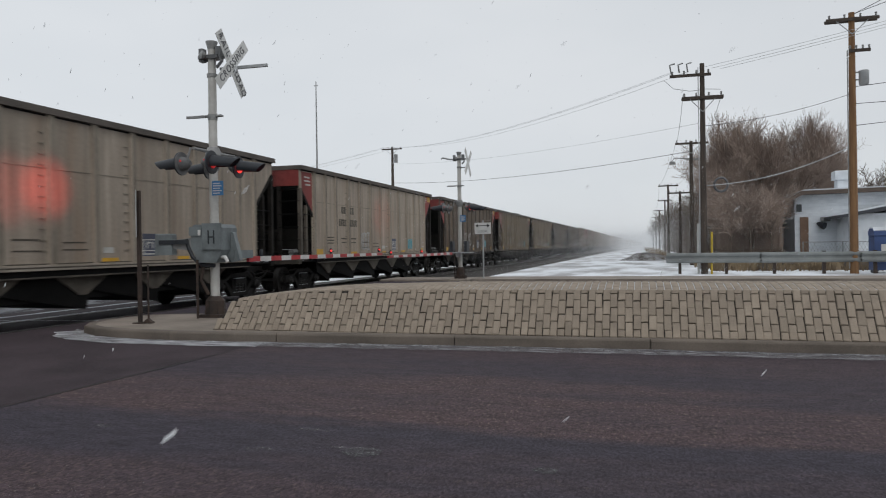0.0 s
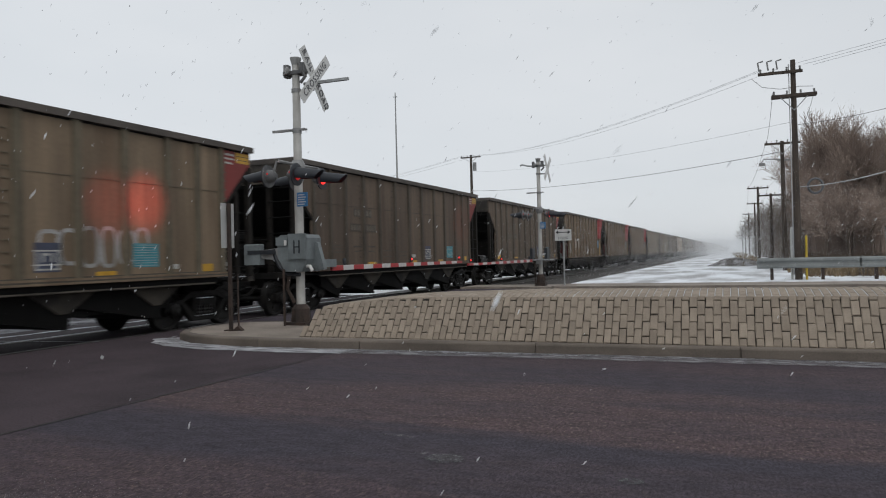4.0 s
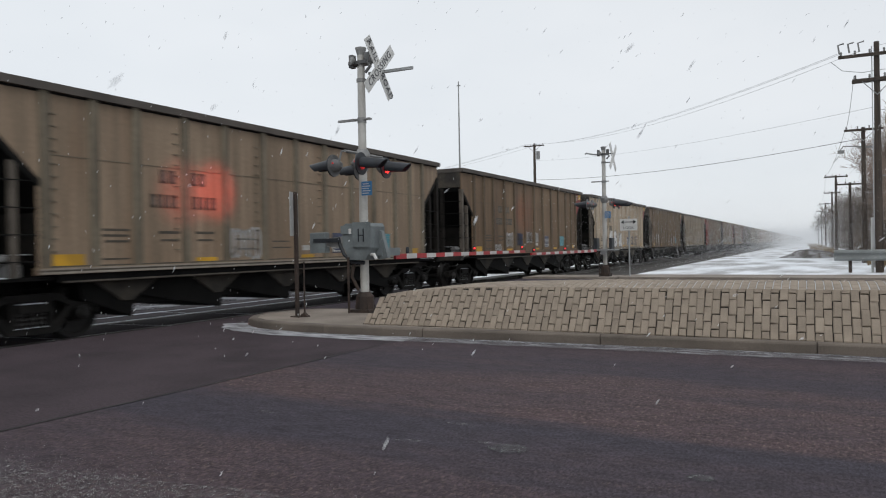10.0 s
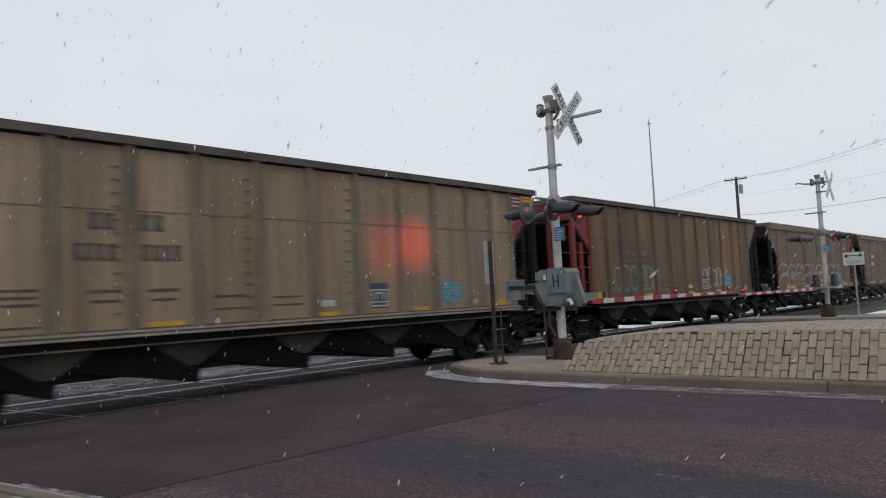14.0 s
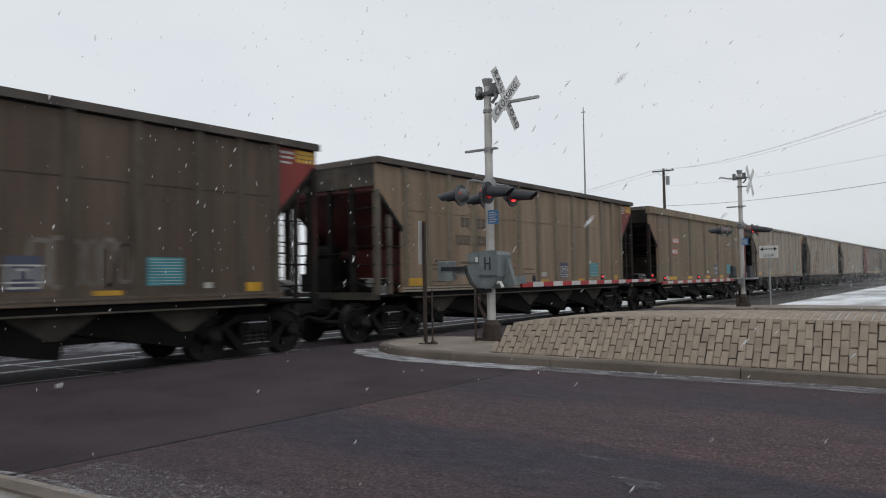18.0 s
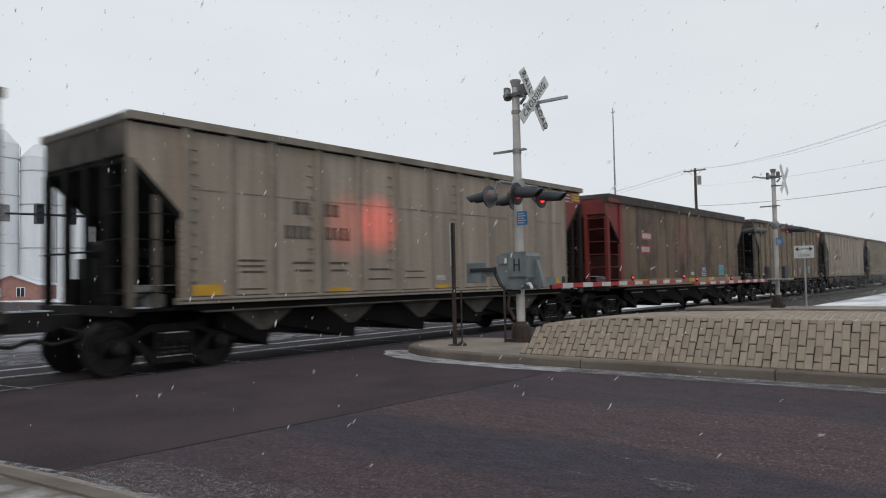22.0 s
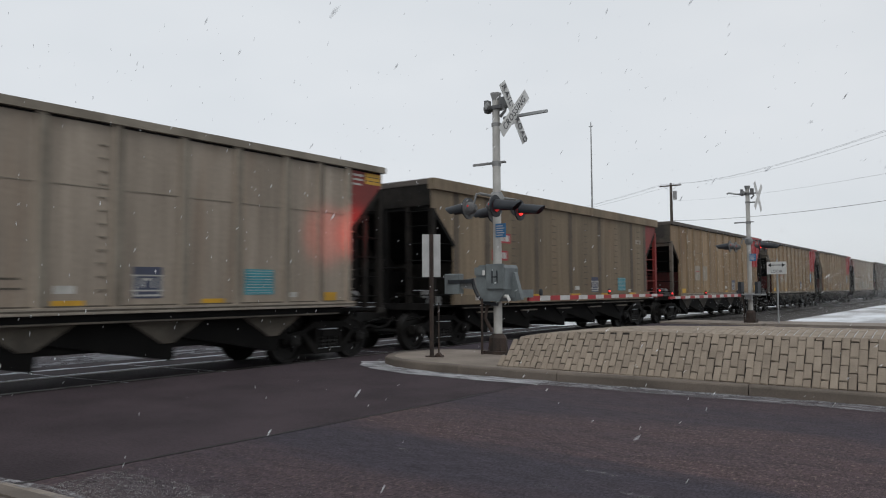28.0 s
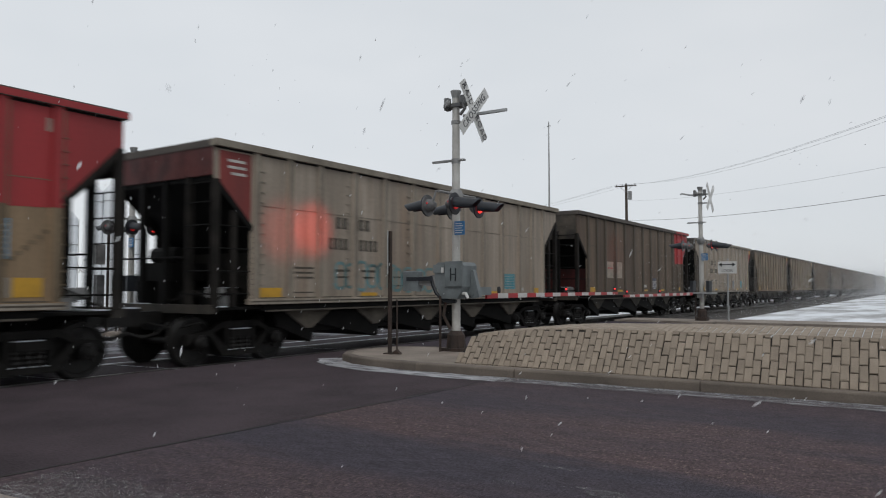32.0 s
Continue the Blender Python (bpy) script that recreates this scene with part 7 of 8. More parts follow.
    for m in marks:
        kind = m[0]
        if kind == "yellow":
            part("yellow_plate", plate(1.08, 1.66, 1.0, 1.21), YELLOW, car, "yellow reflector plate")
            if ("tailplates",) not in marks:
                part("yellow_plate", plate(LB - 1.84, LB - 1.38, 0.99, 1.19), YELLOW, car, "yellow reflector plate")
            part("yellow_plate", plate(4.10, 4.66, 1.01, 1.10), YELLOW, car, "yellow reflector plate")
            part("yellow_plate", plate(9.86, 10.32, 1.01, 1.10), YELLOW, car, "yellow reflector plate")
            part("yellow_plate", plate(7.38, 7.86, 1.01, 1.10), YELLOW, car, "yellow reflector plate")
        elif kind == "sillyellow":
            part("white_plate", Solid().box(HW, HW + 0.088, 1.72, 1.94, SILL, SILL + 0.13), WHITEP, car, "white sill plate")
            for y in (2.0, 4.4, 7.0, 9.2, 11.55):
                part("yellow_plate", Solid().box(HW, HW + 0.088, y, y + (0.62 if y > 2.5 else 0.92), SILL + 0.0, SILL + 0.13), YELLOW, car, "yellow sill reflector")
        elif kind == "white":
            part("white_plate", plate(7.42, 7.72, 1.20, 1.32), WHITEP, car, "small white plate")
            part("white_plate", plate(LB - 2.74, LB - 2.44, 1.10, 1.20), WHITEP, car, "small white plate")
        elif kind == "number":
            z = 2.50
            faded, ends = Solid(), Solid()
            for y, zz, n, w in ((3.24, z, 2, 0.165), (4.00, z, 2, 0.165), (3.02, z - 0.46, 4, 0.118), (4.02, z - 0.46, 4, 0.125)):
                for k in range(n):
                    ya = y + k * (w + 0.045)
                    faded.box(HW - 0.01, HW + 0.006, ya, ya + w, zz, zz + 0.25)
                    ends.box(HW - 0.01, HW + 0.008, ya, ya + w, zz + 0.205, zz + 0.25).box(HW - 0.01, HW + 0.008, ya, ya + w, zz, zz + 0.045).box(HW - 0.01, HW + 0.008, ya, ya + 0.045, zz, zz + 0.25)
            part("reporting_mark", faded, FADEDINK, car, "faded dark lettering bars", kind="stuff")
            part("reporting_mark", ends, DARKINK, car, "dark strokes of the lettering bars", kind="stuff")
        elif kind == "labels":
            for z, a, b in ((2.50, 2.70, 3.55), (2.02, 2.62, 3.40)):
                part("label_plate", plate(a, b, z, z + 0.27, HW + 0.006), PINK, car, "white and red label plate")
                part("label_text", bars(a + 0.05, z + 0.05, ((b - a - 0.22) / 3,) * 3, 0.17, HW + 0.010, 0.04), WHITEP, car)
        elif kind == "data":
            part("data_stencil", Solid().box(HW - 0.01, HW + 0.005, 2.0, 2.56, 1.60, 1.64).box(HW - 0.01, HW + 0.005, 2.0, 2.55, 1.50, 1.54).box(HW - 0.01, HW + 0.005, 2.05, 2.56, 1.40, 1.44).box(HW - 0.01, HW + 0.005, 2.0, 2.56, 1.10, 1.13)
                 .box(HW - 0.01, HW + 0.005, 3.2, 3.7, 1.56, 1.61).box(HW - 0.01, HW + 0.005, 4.1, 4.6, 1.56, 1.61).box(HW - 0.01, HW + 0.005, 3.25, 3.65, 1.42, 1.46).box(HW - 0.01, HW + 0.005, 4.15, 4.55, 1.42, 1.46)
                 .box(HW - 0.01, HW + 0.005, 5.2, 5.8, 1.44, 1.48).box(HW - 0.01, HW + 0.005, 5.2, 5.85, 1.24, 1.27).box(HW - 0.01, HW + 0.005, 6.35, 6.95, 1.40, 1.43).box(HW - 0.01, HW + 0.005, 6.35, 7.0, 1.26, 1.29), DARKINK, car, "rows of small dark data bars", kind="stuff")
        elif kind == "aci":
            part("label_panel", plate(8.62, 9.12, 1.12, 1.62), SPRAYD, car, "dark blue label panel")
            lines = Solid().box(HW - 0.01, HW + 0.010, 8.64, 9.10, 1.15, 1.18).box(HW - 0.01, HW + 0.010, 8.60, 9.14, 1.23, 1.255).box(HW - 0.01, HW + 0.010, 8.60, 9.14, 1.47, 1.495)
            lines.box(HW - 0.01, HW + 0.010, 8.64, 8.67, 1.18, 1.47).box(HW - 0.01, HW + 0.010, 9.07, 9.10, 1.18, 1.47)
            lines.box(HW - 0.01, HW + 0.010, 8.76, 8.80, 1.29, 1.44).box(HW - 0.01, HW + 0.010, 8.80, 8.90, 1.40, 1.44).box(HW - 0.01, HW + 0.010, 8.94, 8.98, 1.29, 1.44)
            part("label_frame", lines, WHITEP, car, "white frame and bars")
        elif kind == "cyan":
            part("teal_panel", plate(10.74, 11.40, 1.16, 1.62), CYAN if len(m) < 2 else BLUEP, car, "teal panel with fine white lines")
            lines = Solid()
            for k in range(9):
                lines.box(HW - 0.01, HW + 0.009, 10.77, 11.37, 1.185 + 0.05 * k, 1.194 + 0.05 * k)
            part("panel_lining", lines, WHITEP, car, "fine white lines", kind="stuff")
        elif kind == "bluelow":
            part("blue_panel", plate(LB - 2.34, LB - 1.70, 1.62, 2.20), BLUEP, car, "light blue panel with white lines")
            lines = Solid()
            for k in range(6):
                lines.box(HW - 0.01, HW + 0.009, LB - 2.31, LB - 1.73, 1.67 + 0.085 * k, 1.69 + 0.085 * k)
            part("panel_lining", lines, WHITEP, car, "fine white lines", kind="stuff")
        elif kind == "squares":
            part("pale_patch", plate(2.79, 3.61, 1.58, 2.24), PALE, car, "pale repainted patch")
            part("pale_patch", plate(3.79, 4.62, 1.58, 2.24), PALE, car, "pale repainted patch")
            part("stencil", bars(3.0, 1.95, (0.12, 0.12, 0.12), 0.06), PINK, car)
        elif kind == "tailplates":
            part("yellow_plate", plate(LB - 2.23, LB - 2.01, 1.08, 1.36), YELLOW, car, "yellow reflector plate")
            part("yellow_plate", plate(LB - 1.63, LB - 1.22, 1.08, 1.36), YELLOW, car, "yellow reflector plate")
            part("white_plate", plate(LB - 1.98, LB - 1.66, 1.08, 1.36), PALE, car, "pale plate between the reflectors")
        elif kind == "ribwear":
            for i, y in enumerate(RIBS[1:-3]):
                z = 2.5 + 1.0 * r.random()
                part("worn_patch", Solid().box(HW + 0.03, HW + 0.062, y - 0.055, y + 0.055, z, min(z + r.uniform(0.15, 0.45), TOP - 0.2)), PALE, car, "pale worn patch on a rib")
        elif kind == "yellowbar":
            part("yellow_bar", plate(1.0, 1.15, 1.12, 2.0), YELLOW, car, "upright yellow bar")
            part("yellow_bar", plate(LB - 1.44, LB - 1.24, 1.05, 2.0), YELLOW, car, "upright yellow bar")
        elif kind == "spray":
            _, a, b, z0, z1, sd, mm = m
            part("graffiti", spray(a, b, z0, z1, sd), {"w": SPRAYW, "b": SPRAYB, "d": SPRAYD, "g": FAINTW}[mm], car, "looping spray-painted graffiti", kind="stuff")
        elif kind == "throwup":
            _, a, b, z0, z1, sd, nn = m
            part("graffiti", blob_letters(a - 0.42, a + 0.5, z0 - 0.02, z0 + 0.55, sd, 2).add(*(lambda q: (q.v, q.f))(blob_letters(b - 0.5, b + 0.34, z0 + 0.0, z0 + 0.5, sd + 3, 2))), REDP, car, "red graffiti splash", kind="stuff")
            forms = (([(0.80, 0.92), (0.42, 0.98), (0.12, 0.74), (0.30, 0.55), (0.72, 0.44), (0.82, 0.20), (0.55, 0.06), (0.22, 0.05)], 0.33, 0.33),
                     ([(0.78, 0.92), (0.40, 1.04), (0.18, 0.78), (0.55, 0.58), (0.16, 0.42), (0.12, 0.14), (0.50, 0.02), (0.86, 0.18), (0.80, 0.44), (0.52, 0.52)], 0.24, 0.27),
                     ([(0.16, 0.96), (0.20, 0.56), (0.55, 0.62), (0.62, 0.98), (0.66, 0.40), (0.28, 0.28), (0.24, 0.05), (0.70, 0.10), (0.74, 0.40)], 0.26, 0.28),
                     ([(0.55, 0.98), (0.24, 0.72), (0.22, 0.20), (0.50, 0.02), (0.80, 0.22), (0.82, 0.74), (0.55, 0.99)], 0.17, 0.22))
            y, ink, bold = a, [], []
            for pts, share, w in forms:
                span = (b - a) * share
                lay = [(y + span * u, z0 + (z1 - z0) * v) for u, v in pts]
                ink.append(ribbons([[(p + 0.05, q - 0.03) for p, q in lay]], w + 0.14, HW + 0.005))
                bold.append(ribbons([lay], w, HW + 0.009))
                y += span
            for sheets, paint_m, words in ((ink, INK, "black graffiti shadow"), (bold, BOLDW, "bold white graffiti letters")):
                whole = Solid()
                for sh in sheets:
                    whole.add(sh.v, sh.f)
                part("graffiti", whole, paint_m, car, words, kind="stuff")
        elif kind == "scrawl":
            _, a, b, z0, z1 = m
            lines = ([(0.0, 0.55), (0.2, 0.8), (0.5, 0.95)], [(0.0, 0.55), (0.12, 0.42), (0.28, 0.1), (0.05, 0.05)], [(0.1, 0.45), (0.5, 0.5), (0.9, 0.4)],
                     [(0.3, 0.6), (0.45, 0.85), (0.7, 0.92), (0.86, 0.9), (0.75, 0.65), (0.95, 0.6), (0.98, 0.78)], [(0.35, 0.45), (0.42, 0.3), (0.38, 0.05)],
                     [(0.45, 0.0), (0.6, 0.2), (0.8, 0.15), (0.97, 0.2), (0.97, -0.1), (0.86, -0.15), (0.8, 0.0)], [(0.1, 0.3), (0.2, 0.05), (0.3, 0.25), (0.2, 0.35)])
            part("graffiti", ribbons([[(a + (b - a) * u, z0 + (z1 - z0) * v) for u, v in q] for q in lines], 0.075, HW + 0.005), SPRAYW, car, "pale arrow-like spray scrawl", kind="stuff")
        elif kind == "loops":
            bee = ([(0.0, 0.75), (0.35, 1.0), (0.85, 0.9), (0.9, 0.65), (0.3, 0.5)], [(0.0, 0.02), (0.1, 0.4), (0.5, 0.56), (0.95, 0.4), (0.9, 0.1), (0.5, 0.0), (0.05, 0.02)])
            dee = ([(0.05, 0.92), (0.45, 0.98), (0.9, 0.65), (0.98, 0.3), (0.8, 0.05), (0.1, 0.02)], [(0.4, 0.8), (0.5, 0.5), (0.2, 0.3)], [(0.0, 0.5), (0.7, 0.52)])
            are = ([(0.2, 0.0), (0.0, 0.1), (0.0, 0.5), (0.1, 0.8), (0.45, 1.0), (0.78, 0.8), (0.75, 0.55), (0.5, 0.45)], [(0.5, 0.45), (1.0, 0.56), (0.85, 0.3), (0.98, 0.1), (0.7, 0.02)],
                   [(0.2, 0.42), (0.35, 0.62), (0.55, 0.6), (0.2, 0.42)], [(0.25, 0.35), (0.55, 0.35), (0.58, 0.05)])
            you = ([(0.5, 0.6), (0.05, 0.6), (0.08, 0.85), (0.35, 1.0), (0.6, 0.9), (0.55, 0.55), (0.5, 0.2)], [(0.35, 0.5), (0.2, 0.2), (0.5, 0.0), (0.9, 0.12), (0.85, 0.5), (0.95, 0.88), (0.55, 0.86)])
            lay = []
            for y, w, shapes in ((0.95, 1.4, bee), (2.3, 1.2, are), (3.5, 1.1, you), (4.65, 1.3, bee), (5.95, 0.68, dee), (6.66, 1.26, are), (8.1, 1.05, you), (9.05, 1.08, bee), (10.05, 0.88, bee), (10.85, 0.78, dee)):
                for f in shapes:
                    lay.append([(y + w * u, 1.04 + 1.04 * v) for u, v in f])
            part("graffiti", ribbons(lay, 0.088, HW + 0.012), GHOSTW, car, "large looping pale graffiti", kind="stuff")
    # the body rides above the trucks
    for piece in car.children:
        piece.matrix_basis = pose(0, 0, LIFT - (0.15 if piece.name.startswith("coupler") else 0)) @ piece.matrix_basis
    make_truck(car, 1.02, detail)
    make_truck(car, LB - 1.16, detail)
    return car


STD = (("yellow",), ("white",), ("number",), ("data",), ("aci",), ("cyan",))
LTAN = "weathered tan coal hopper car with ribbed sides"
LBRN = "grimy brown coal hopper car with ribbed sides"
LB_B = "smooth-sided brown coal car with red ends"
LRED = "brown coal hopper car with a red upper corner panel"
SPECS = {
    "tan": lambda: make_car("A", TAN, marks=STD, seed=2, label=LTAN),
    "grey": lambda: make_car("A", GREYTAN, marks=STD, seed=3, label="pale grey-tan coal hopper car with ribbed sides"),
    "tanplain": lambda: make_car("A", TAN, tail="none", marks=STD, seed=4, heap_h=0.2, label=LTAN),
    "greyplain": lambda: make_car("A", GREYTAN, chord=CHORD, tail="none", marks=STD, seed=4, label="pale grey-tan coal hopper car with ribbed sides"),
    "tanmaroon": lambda: make_car("A", TAN, inner=MAROON, marks=STD, seed=2, label="weathered tan coal hopper car with a dark red end"),
    "tanteal": lambda: make_car("A", GREYTAN, dark_end=True, tail="none", front="redtri", marks=STD + (("spray", 3.2, 5.4, 1.15, 1.8, 81, "b"), ("spray", 5.2, 7.9, 1.1, 1.7, 82, "b")), seed=5, label="tan coal hopper car with faded teal graffiti and red corner"),
    "darkbox": lambda: make_car("A", DARKB, tall=0.11, tail="redbox", marks=(("yellow",), ("white",), ("squares",), ("aci",)), seed=33, label="brown coal hopper car with a red upper panel"),
    "tanred": lambda: make_car("A", GREYTAN, chord=CHORD, front="redtri", marks=STD + (("spray", 5.0, 6.05, 1.15, 1.85, 51, "w"),), seed=5, label="tan coal hopper car with a red front corner"),
    "darkred": lambda: make_car("A", DARKB, front="redtri", marks=STD + (("spray", 5.3, 7.1, 1.3, 2.1, 52, "w"), ("spray", 5.2, 6.6, 1.1, 1.5, 72, "w")), seed=26, heap_h=0.3, label="sooty brown coal hopper car with a red front corner"),
    "redfront": lambda: make_car("A", BROWN, front="red", tail="none", marks=STD + (("spray", 2.2, 5.2, 1.2, 2.0, 63, "b"), ("spray", 8.7, 11.2, 1.2, 1.9, 64, "w")), seed=27, label="brown coal hopper car with a red front end and teal graffiti"),
    "darkredmark": lambda: make_car("A", OLIVE, front="redtri", marks=STD + (("spray", 9.3, 10.25, 1.05, 1.7, 65, "w"), ("spray", 3.8, 4.7, 1.3, 1.9, 71, "w")), seed=28, heap_h=0.3, label="dusty brown hopper car with red corner and white graffiti"),
    "brownscrawl": lambda: make_car("A", BROWN, marks=STD + (("spray", 3.92, 4.72, 1.18, 1.72, 66, "w"), ("spray", 2.85, 3.5, 1.04, 1.26, 67, "w"), ("spray", 6.2, 6.95, 1.3, 1.8, 68, "w"), ("spray", 7.3, 7.75, 1.35, 1.75, 69, "w"), ("spray", 5.2, 5.8, 1.2, 1.75, 70, "d")), seed=29, label="brown coal hopper car with white scrawled graffiti"),
    "tanscrawl": lambda: make_car("A", TAN, tail="none", marks=STD + (("spray", 5.05, 5.95, 1.05, 1.7, 73, "w"),), seed=30, heap_h=0.25, label="weathered tan coal hopper car with white scrawled graffiti"),
    "darkghost": lambda: make_car("A", DARKB, marks=STD + (("spray", 8.95, 10.5, 1.15, 1.9, 74, "g"),), seed=31, label="grimy brown coal hopper car with faint graffiti"),
    "dark": lambda: make_car("A", DARKB, marks=STD, seed=7, label=LBRN),
    "darkspray": lambda: make_car("A", OLIVE, marks=STD + (("spray", 3.2, 6.2, 1.2, 1.9, 53, "w"), ("spray", 8.7, 11.2, 1.2, 1.9, 54, "w")), seed=8, label="grimy brown coal hopper car with white graffiti"),
    "brown": lambda: make_car("A", BROWN, marks=STD + (("scrawl", 1.55, 3.6, 1.2, 1.9), ("spray", 9.4, 11.0, 1.2, 1.75, 56, "w")), seed=9, label="brown coal hopper car with graffiti"),
    "throwup": lambda: make_car("A", PALETAN, heap_h=0.3, marks=(("yellow",), ("white",), ("number",), ("data",), ("aci",), ("throwup", 4.08, 7.22, 1.12, 1.84, 57, 4), ("spray", 9.9, 11.6, 1.1, 1.7, 58, "d")), seed=10, label="tan coal hopper car with bold white and red graffiti"),
    "olive": lambda: make_car("A", OLIVE, marks=STD, seed=11, label=LTAN),
    "redbox": lambda: make_car("A", BROWN, tall=0.11, tail="redbox", marks=(("white",), ("squares",), ("bluelow",), ("ribwear",), ("yellowbar",), ("spray", 1.2, 2.0, 1.25, 1.85, 62, "w"), ("spray", 6.6, 8.6, 1.15, 1.7, 59, "w"), ("spray", 9.4, 10.6, 1.1, 1.55, 61, "w")), seed=12, label=LRED),
    "redbox2": lambda: make_car("A", GOLD, tall=0.11, tail="redbox", marks=(("yellow",), ("tailplates",), ("white",), ("squares",), ("aci",), ("bluelow",), ("ribwear",)), seed=13, label="golden tan coal hopper car with a red upper corner panel"),
    "smooth": lambda: make_car("B", DUSK, tail="redend", marks=(("sillyellow",), ("labels",), ("cyan",), ("aci",), ("white",)), seed=14, label=LB_B),
    "smoothdusty": lambda: make_car("B", DUSTY, tail="redend", marks=(("sillyellow",), ("labels",), ("cyan",), ("aci",), ("white",)), seed=34, label="smooth-sided dusty brown coal car with red ends"),
    "smoothred": lambda: make_car("B", DUSK, chord=CHORDB, front="red", tail="none", inner=MAROON, marks=(("sillyellow",), ("labels",), ("cyan",), ("aci",), ("white",)), seed=15, label="smooth-sided brown coal car with a red front end"),
    "smoothspray": lambda: make_car("B", DUSK, tail="redend", marks=(("sillyellow",), ("cyan",), ("aci",), ("white",), ("loops",)), seed=16, label="smooth-sided brown coal car with white graffiti"),
    "farA": lambda: make_car("A", TAN, detail=False, marks=(("yellow",), ("number",)), seed=17, label=LTAN),
    "farB": lambda: make_car("A", BROWN, detail=False, marks=(("yellow",),), seed=18, label=LBRN),
    "farC": lambda: make_car("A", DARKB, detail=False, tail="none", marks=(("yellow",),), seed=19, label=LBRN),
}
ORDER = ["greyplain", "tanred", "darkred", "darkredmark", "darkspray", "dark", "dark", "redbox", "redbox", "redbox", "tanplain", "tanscrawl", "brownscrawl", "throwup", "brown",
         "tan", "redfront", "smoothspray", "smooth", "darkghost", "tanmaroon", "smoothdusty", "grey", "grey", "grey", "smoothred", "olive", "grey", "tan", "grey", "grey",
         "smoothdusty", "redbox2", "redbox2", "redbox2", "tanteal", "darkbox", "grey"]
far_rnd = random.Random(99)
while len(ORDER) < 72:
    ORDER.append(far_rnd.choice(["farA", "farB", "farC", "farA"]))


def train_shift(t):
    """Car lengths that the train has rolled on from its start, less its first offset."""
    smooth = 1.33405716e-05 * t ** 3 - 5.10676573e-04 * t ** 2 - 1.08450192 * t + 0.320218
    return smooth + float(np.interp(t, [g[0] for g in SURGE], [g[1] for g in SURGE])) / PITCH


# slack running in and out of the couplings, in metres
SURGE = ((0, -0.03), (1, 0.30), (2, 0.05), (3, 0.59), (4.5, 0.3), (6, 0.01), (7, -0.19), (8, 0.24), (9, 0.10), (10, -0.59), (11, -0.03), (12, -0.27), (13, -0.12), (14.5, 0.0), (16, 0.01),
         (17, 0.0), (18, 0.49), (19, -0.22), (20, 0.33), (21, 0.19), (22, -0.1), (23, -0.14), (24, 0.48), (25, 0.0), (26.5, 0.0), (28, 0.04), (29, 0.06), (30, 0.54), (31, -0.26), (32, 0.0))


CARS, built = [], {}
for k, spec in enumerate(ORDER):
    y = PITCH * (k + train_shift(0))
    m = TRACK @ pose(0, y, RAIL_Z)
    if spec not in built:
        built[spec] = SPECS[spec]()
        built[spec].matrix_basis = m
        CARS.append(built[spec])
    else:
        CARS.append(copy_thing(built[spec], m))


# ---- falling and blowing snow ----
FALL = (-2.0, 0.5, -2.5)


def snow_block(name, count, seed, vel, x, y, z, size, label):
    """Flakes that drift through the space x, y, z while the block moves by vel for 32 s."""
    r = np.random.RandomState(seed)
    t = r.uniform(0, 32, count)
    c = np.stack([r.uniform(*x, count) - vel[0] * t, r.uniform(*y, count) - vel[1] * t, r.uniform(*z, count) - vel[2] * t], 1)
    s = r.uniform(size[0], size[1], count)
    octa = np.array([(1, 0, 0), (-1, 0, 0), (0, 1, 0), (0, -1, 0), (0, 0, 0.7), (0, 0, -0.7)], float)
    # ragged flakes, longer along their fall than across it
    fall_way = np.array(vel) / np.linalg.norm(vel)
    shape = octa * 0.72
    shape = shape + (shape @ fall_way)[:, None] * fall_way[None] * 2.2
    lean = r.normal(0, 0.35, (count, 1, 3)) * (shape @ fall_way)[None, :, None]
    verts = (c[:, None, :] + (shape[None] + lean) * s[:, None, None] * r.uniform(0.6, 1.2, (count, 6, 1))).reshape(-1, 3)
    tri = np.array([(0, 2, 4), (2, 1, 4), (1, 3, 4), (3, 0, 4), (2, 0, 5), (1, 2, 5), (3, 1, 5), (0, 3, 5)])
    faces = (tri[None] + 6 * np.arange(count)[:, None, None]).reshape(-1, 3)
    me = bpy.data.meshes.new(name)
    me.from_pydata(verts.tolist(), [], faces.tolist())
    me.materials.append(FLAKE)
    return tagged(new(name, me), label, "snow", kind="stuff")


snow_near = snow_block("falling_snow", 18000, 5, FALL, (-12, 7), (1.3, 10), (0, 5.5), (0.005, 0.0118), "loose white snowflakes drifting down on the wind")
snow_mid = snow_block("falling_snow", 5200, 6, (-1.3, 0.1, -1.0), (-30, 25), (10, 40), (0, 10), (0.007, 0.015), "white snowflakes drifting down on the wind")


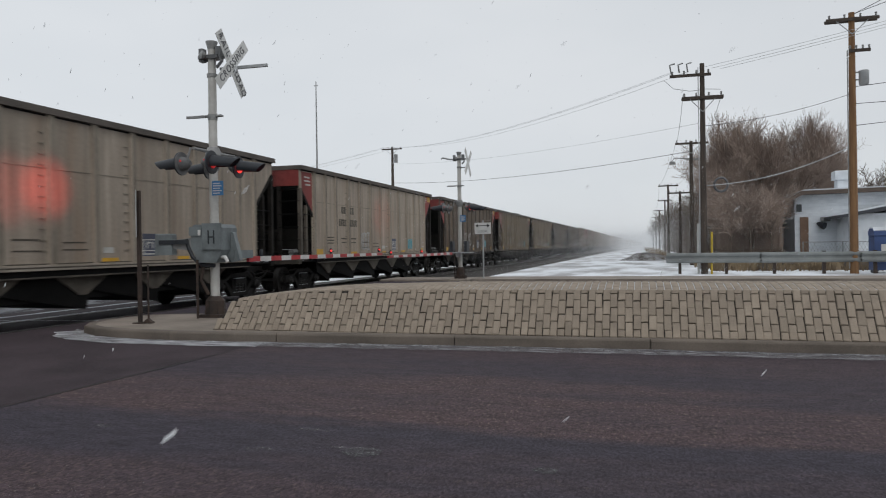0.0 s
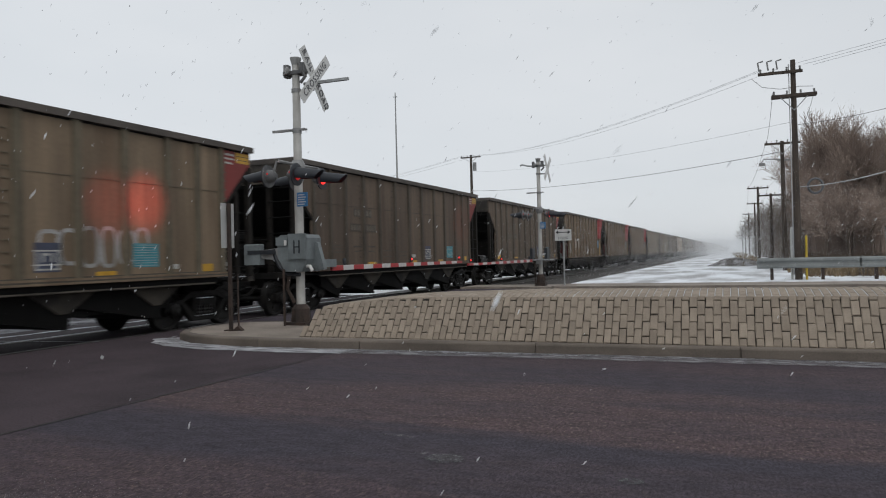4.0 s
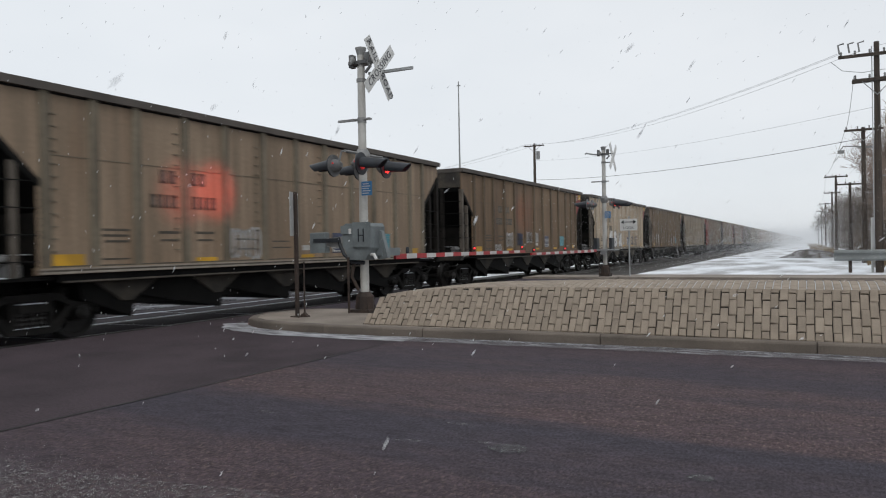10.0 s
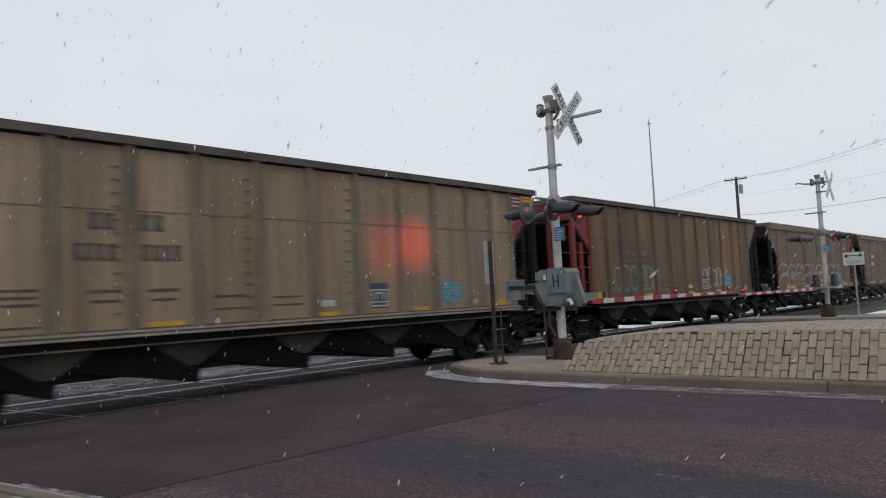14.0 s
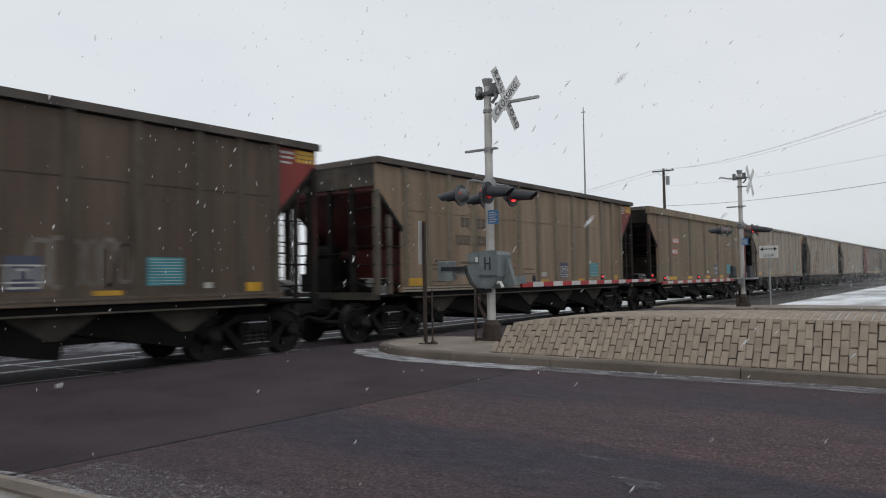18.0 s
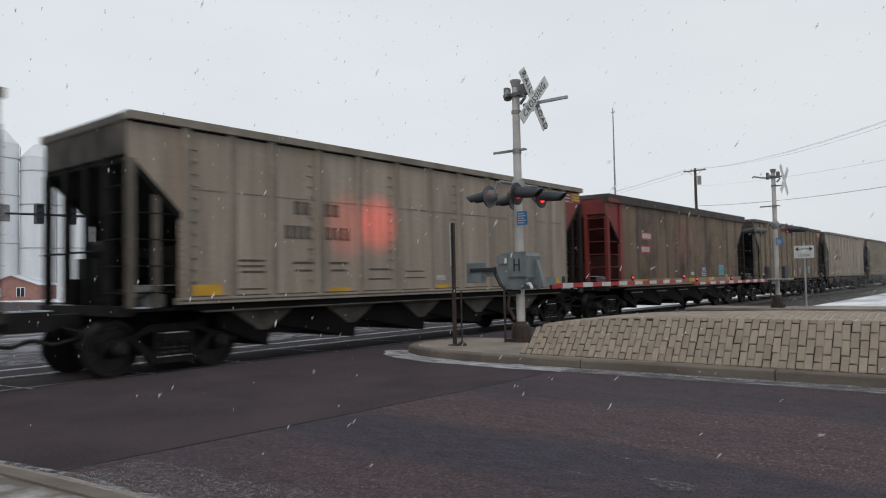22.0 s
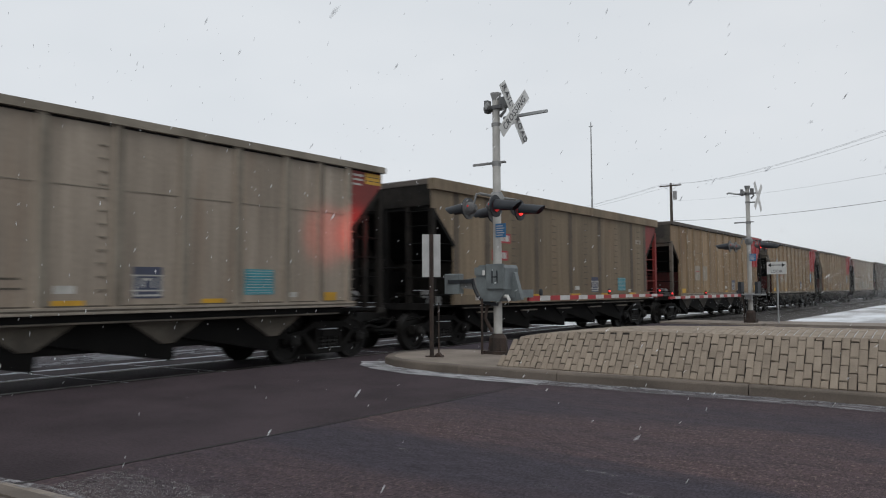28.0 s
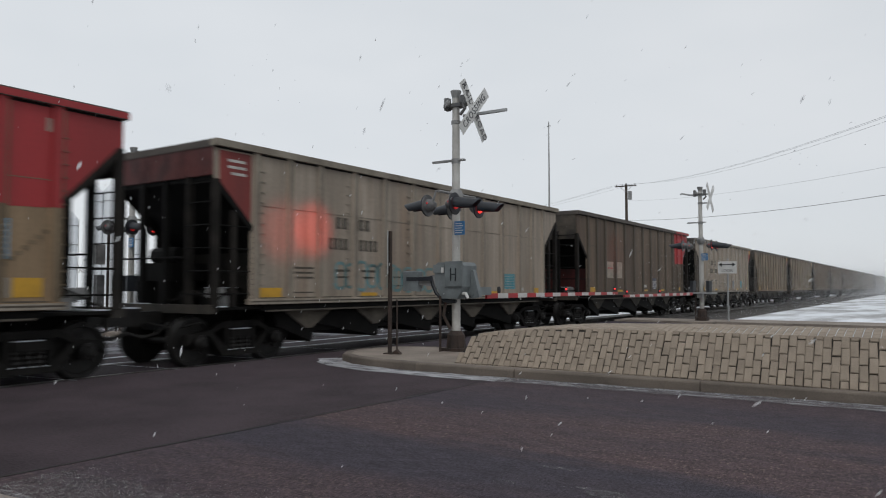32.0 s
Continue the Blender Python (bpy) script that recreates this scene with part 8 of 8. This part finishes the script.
def snow_haze(count, seed, near, far, left, right):
    """Fine snow driven low over the ground far along the track."""
    r = np.random.RandomState(seed)
    y = r.uniform(near, far, count)
    c = np.stack([r.uniform(left, right, count) + 0.01 * y, y, 4.6 * r.uniform(0, 1, count) ** 1.25], 1)
    u = r.normal(size=(count, 3))
    u /= np.linalg.norm(u, axis=1)[:, None]
    v = np.cross(u, r.normal(size=(count, 3)))
    v /= np.linalg.norm(v, axis=1)[:, None]
    h = (0.0125 * (y / 90) ** 0.7 * r.uniform(0.8, 1.2, count))[:, None]
    verts = np.stack([c + u * h, c + v * h, c - (u + v) * 0.75 * h], 1).reshape(-1, 3)
    faces = np.arange(3 * count).reshape(-1, 3)
    me = bpy.data.meshes.new("blowing_snow")
    me.from_pydata(verts.tolist(), [], faces.tolist())
    me.materials.append(FLAKE)
    return tagged(new("blowing_snow", me), "haze of fine blowing snow far along the track", "snow", kind="stuff")


haze = snow_haze(600000, 9, 70, 320, -13, 4)
snow_haze(130000, 10, 29, 72, -10.6, 6)

# ---- pavers of the median, last ----
BW, BL, BT = 0.0835, 0.193, 0.045


def paver(w, l):
    """A paver lying flat: x across, y up the slope, z out."""
    return Solid().slab(-w / 2, w / 2, 0.0, l, -BT, 0.014, 0.008)


rnd = random.Random(5)


def worn_paver(l):
    """A paver with chipped, uneven corners."""
    p = paver(BW, l)
    p.v = [(x + rnd.uniform(-0.0035, 0.0035), y + rnd.uniform(-0.005, 0.005), z + rnd.uniform(-0.0025, 0.001)) for x, y, z in p.v]
    return p.mesh("paver", BRICK)


paver_full, paver_half = [worn_paver(BL) for _ in range(9)], [worn_paver(BL * 0.48) for _ in range(5)]
extra = Solid()
col_w = 0.0905
ncol = int((15 - X_LEFT) / col_w)
for i in range(ncol):
    x = X_LEFT + 0.07 + i * col_w
    zt = top_z(x)
    length = math.hypot(RUN, zt - FOOT)
    ang = math.atan2(zt - FOOT, RUN)
    pos = 0.0
    first = True
    while pos < length - 0.03:
        half = first and i % 2 == 1
        l = BL * 0.48 if half else BL
        first = False
        l = min(l, length - pos + 0.02)
        # the end of the mound leans in
        left_limit = X_LEFT + 0.17 * (pos + l * 0.5) / length
        if x - BW / 2 > left_limit - 0.02:
            tilt = rnd.uniform(-1.8, 1.8)
            m = Matrix.Translation((x + rnd.uniform(-0.004, 0.004), FRONT_Y + math.cos(ang) * pos, FOOT + math.sin(ang) * pos)) @ pose(0, 0, 0, math.degrees(ang) + rnd.uniform(-1.3, 1.3), tilt, rnd.gauss(0, 0.9)) @ pose(0, 0.004, 0.004 + rnd.uniform(-0.004, 0.003))
            if x < 2.3:
                ob = new("paver", rnd.choice(paver_half if half else paver_full))
                ob.parent = median
                ob.matrix_basis = m if abs(l - BL) < 0.001 or half else m @ Matrix.Diagonal((1, l / BL, 1, 1))
            else:
                k = len(extra.v)
                src = paver(BW, l)
                extra.v += [tuple(m @ Vector(p)) for p in src.v]
                extra.f += [tuple(k + q for q in f) for f in src.f]
        pos += l + 0.010
part("pavers", extra, BRICK, median, "further buff pavers on the slope")
tops = Solid()
for i in range(ncol):
    x = X_LEFT + 0.27 + i * col_w
    y = FRONT_Y + RUN + 0.012 - (0.1 if i % 2 else 0)
    while y < 10.6:
        y0, y1 = max(y, FRONT_Y + RUN + 0.004), y + BL
        if y1 - y0 > 0.03:
            za, zb = crown(x, y0) + 0.004, crown(x, y1) + 0.004
            z = (za + zb) / 2 + rnd.uniform(-0.002, 0.002)
            k = len(tops.v)
            tops.slab(x - BW / 2, x + BW / 2, y0, y1, z - 0.03, z + 0.016, 0.007)
            for q in range(k, len(tops.v)):
                vx, vy, vz = tops.v[q]
                tops.v[q] = (vx, vy, vz + (zb - za) * ((vy - y0) / (y1 - y0) - 0.5))
        y += BL + 0.012
part("top_pavers", tops, BRICK, median, "buff pavers on the flat top")


def motions():
    # every car rolls on along the track
    times = [float(g[0]) for g in SURGE]
    for k, car in enumerate(CARS):
        walk(car, [(t, TRACK @ pose(0, PITCH * (k + train_shift(t)), RAIL_Z)) for t in times])
    # the plate on the post swings in the gusts between the cars
    swing = [(0.0, 5), (0.6, 35), (1.0, 15), (1.5, 60), (2.0, 75), (2.5, 45), (3.0, 80), (3.5, 40), (5.5, 60), (6.0, 86), (6.5, 40), (7.0, 42), (7.5, 25), (8.0, 60), (8.5, 30),
             (9.0, 12), (9.6, 55), (10.0, 25), (10.5, 70), (11.0, 45), (11.5, 15), (12.0, 5), (13.0, 8), (13.5, 40), (14.5, 20), (15.5, 45), (16.0, 88), (16.5, 50), (17.0, 88), (17.5, 45), (18.0, 25),
             (18.5, 10), (19.0, 8), (20.0, 6), (21.0, 5), (22.0, 8), (22.5, 50), (23.0, 38), (23.5, 75), (24.0, 12), (24.5, 30), (25.0, 5), (25.5, 12), (26.5, 40), (27.5, 55), (28.0, 88), (28.5, 60), (29.0, 45),
             (29.5, 75), (30.0, 20), (30.5, 60), (31.0, 30), (31.5, 60), (32.0, 6)]
    walk(sign_plate, [(t, pose(-7.58, 9.61, 1.81, 0, 0, 38.5 + 90 - a) @ pose(0, 0.032, 0)) for t, a in swing])
    # the wheels of a car turn while it passes
    for k, car in enumerate(CARS[:37]):
        passing = [t / 30 for t in range(0, 961) if -14 < PITCH * (k + train_shift(t / 30)) < 24]
        if not passing:
            continue
        t0, t1 = passing[0], passing[-1]
        for w in [o for o in car.children_recursive if o.name.startswith("wheelset")]:
            base = w.matrix_basis.translation.copy()
            rows = [(0.0, pose(*base))] if t0 > 0 else []
            for t in passing:
                rows.append((t, pose(*base, math.degrees(PITCH * (train_shift(t0) - train_shift(t)) / 0.455), 0, 0)))
            if t1 < 32:
                rows.append((32.0, rows[-1][1]))
            walk(w, rows)
    for block, vel in ((snow_near, FALL), (snow_mid, (-1.3, 0.1, -1.0)), (haze, (-0.06, -0.03, 0.0))):
        walk(block, [(t, pose(vel[0] * t, vel[1] * t, vel[2] * t)) for t in (0.0, 16.0, 32.0)])


motions()
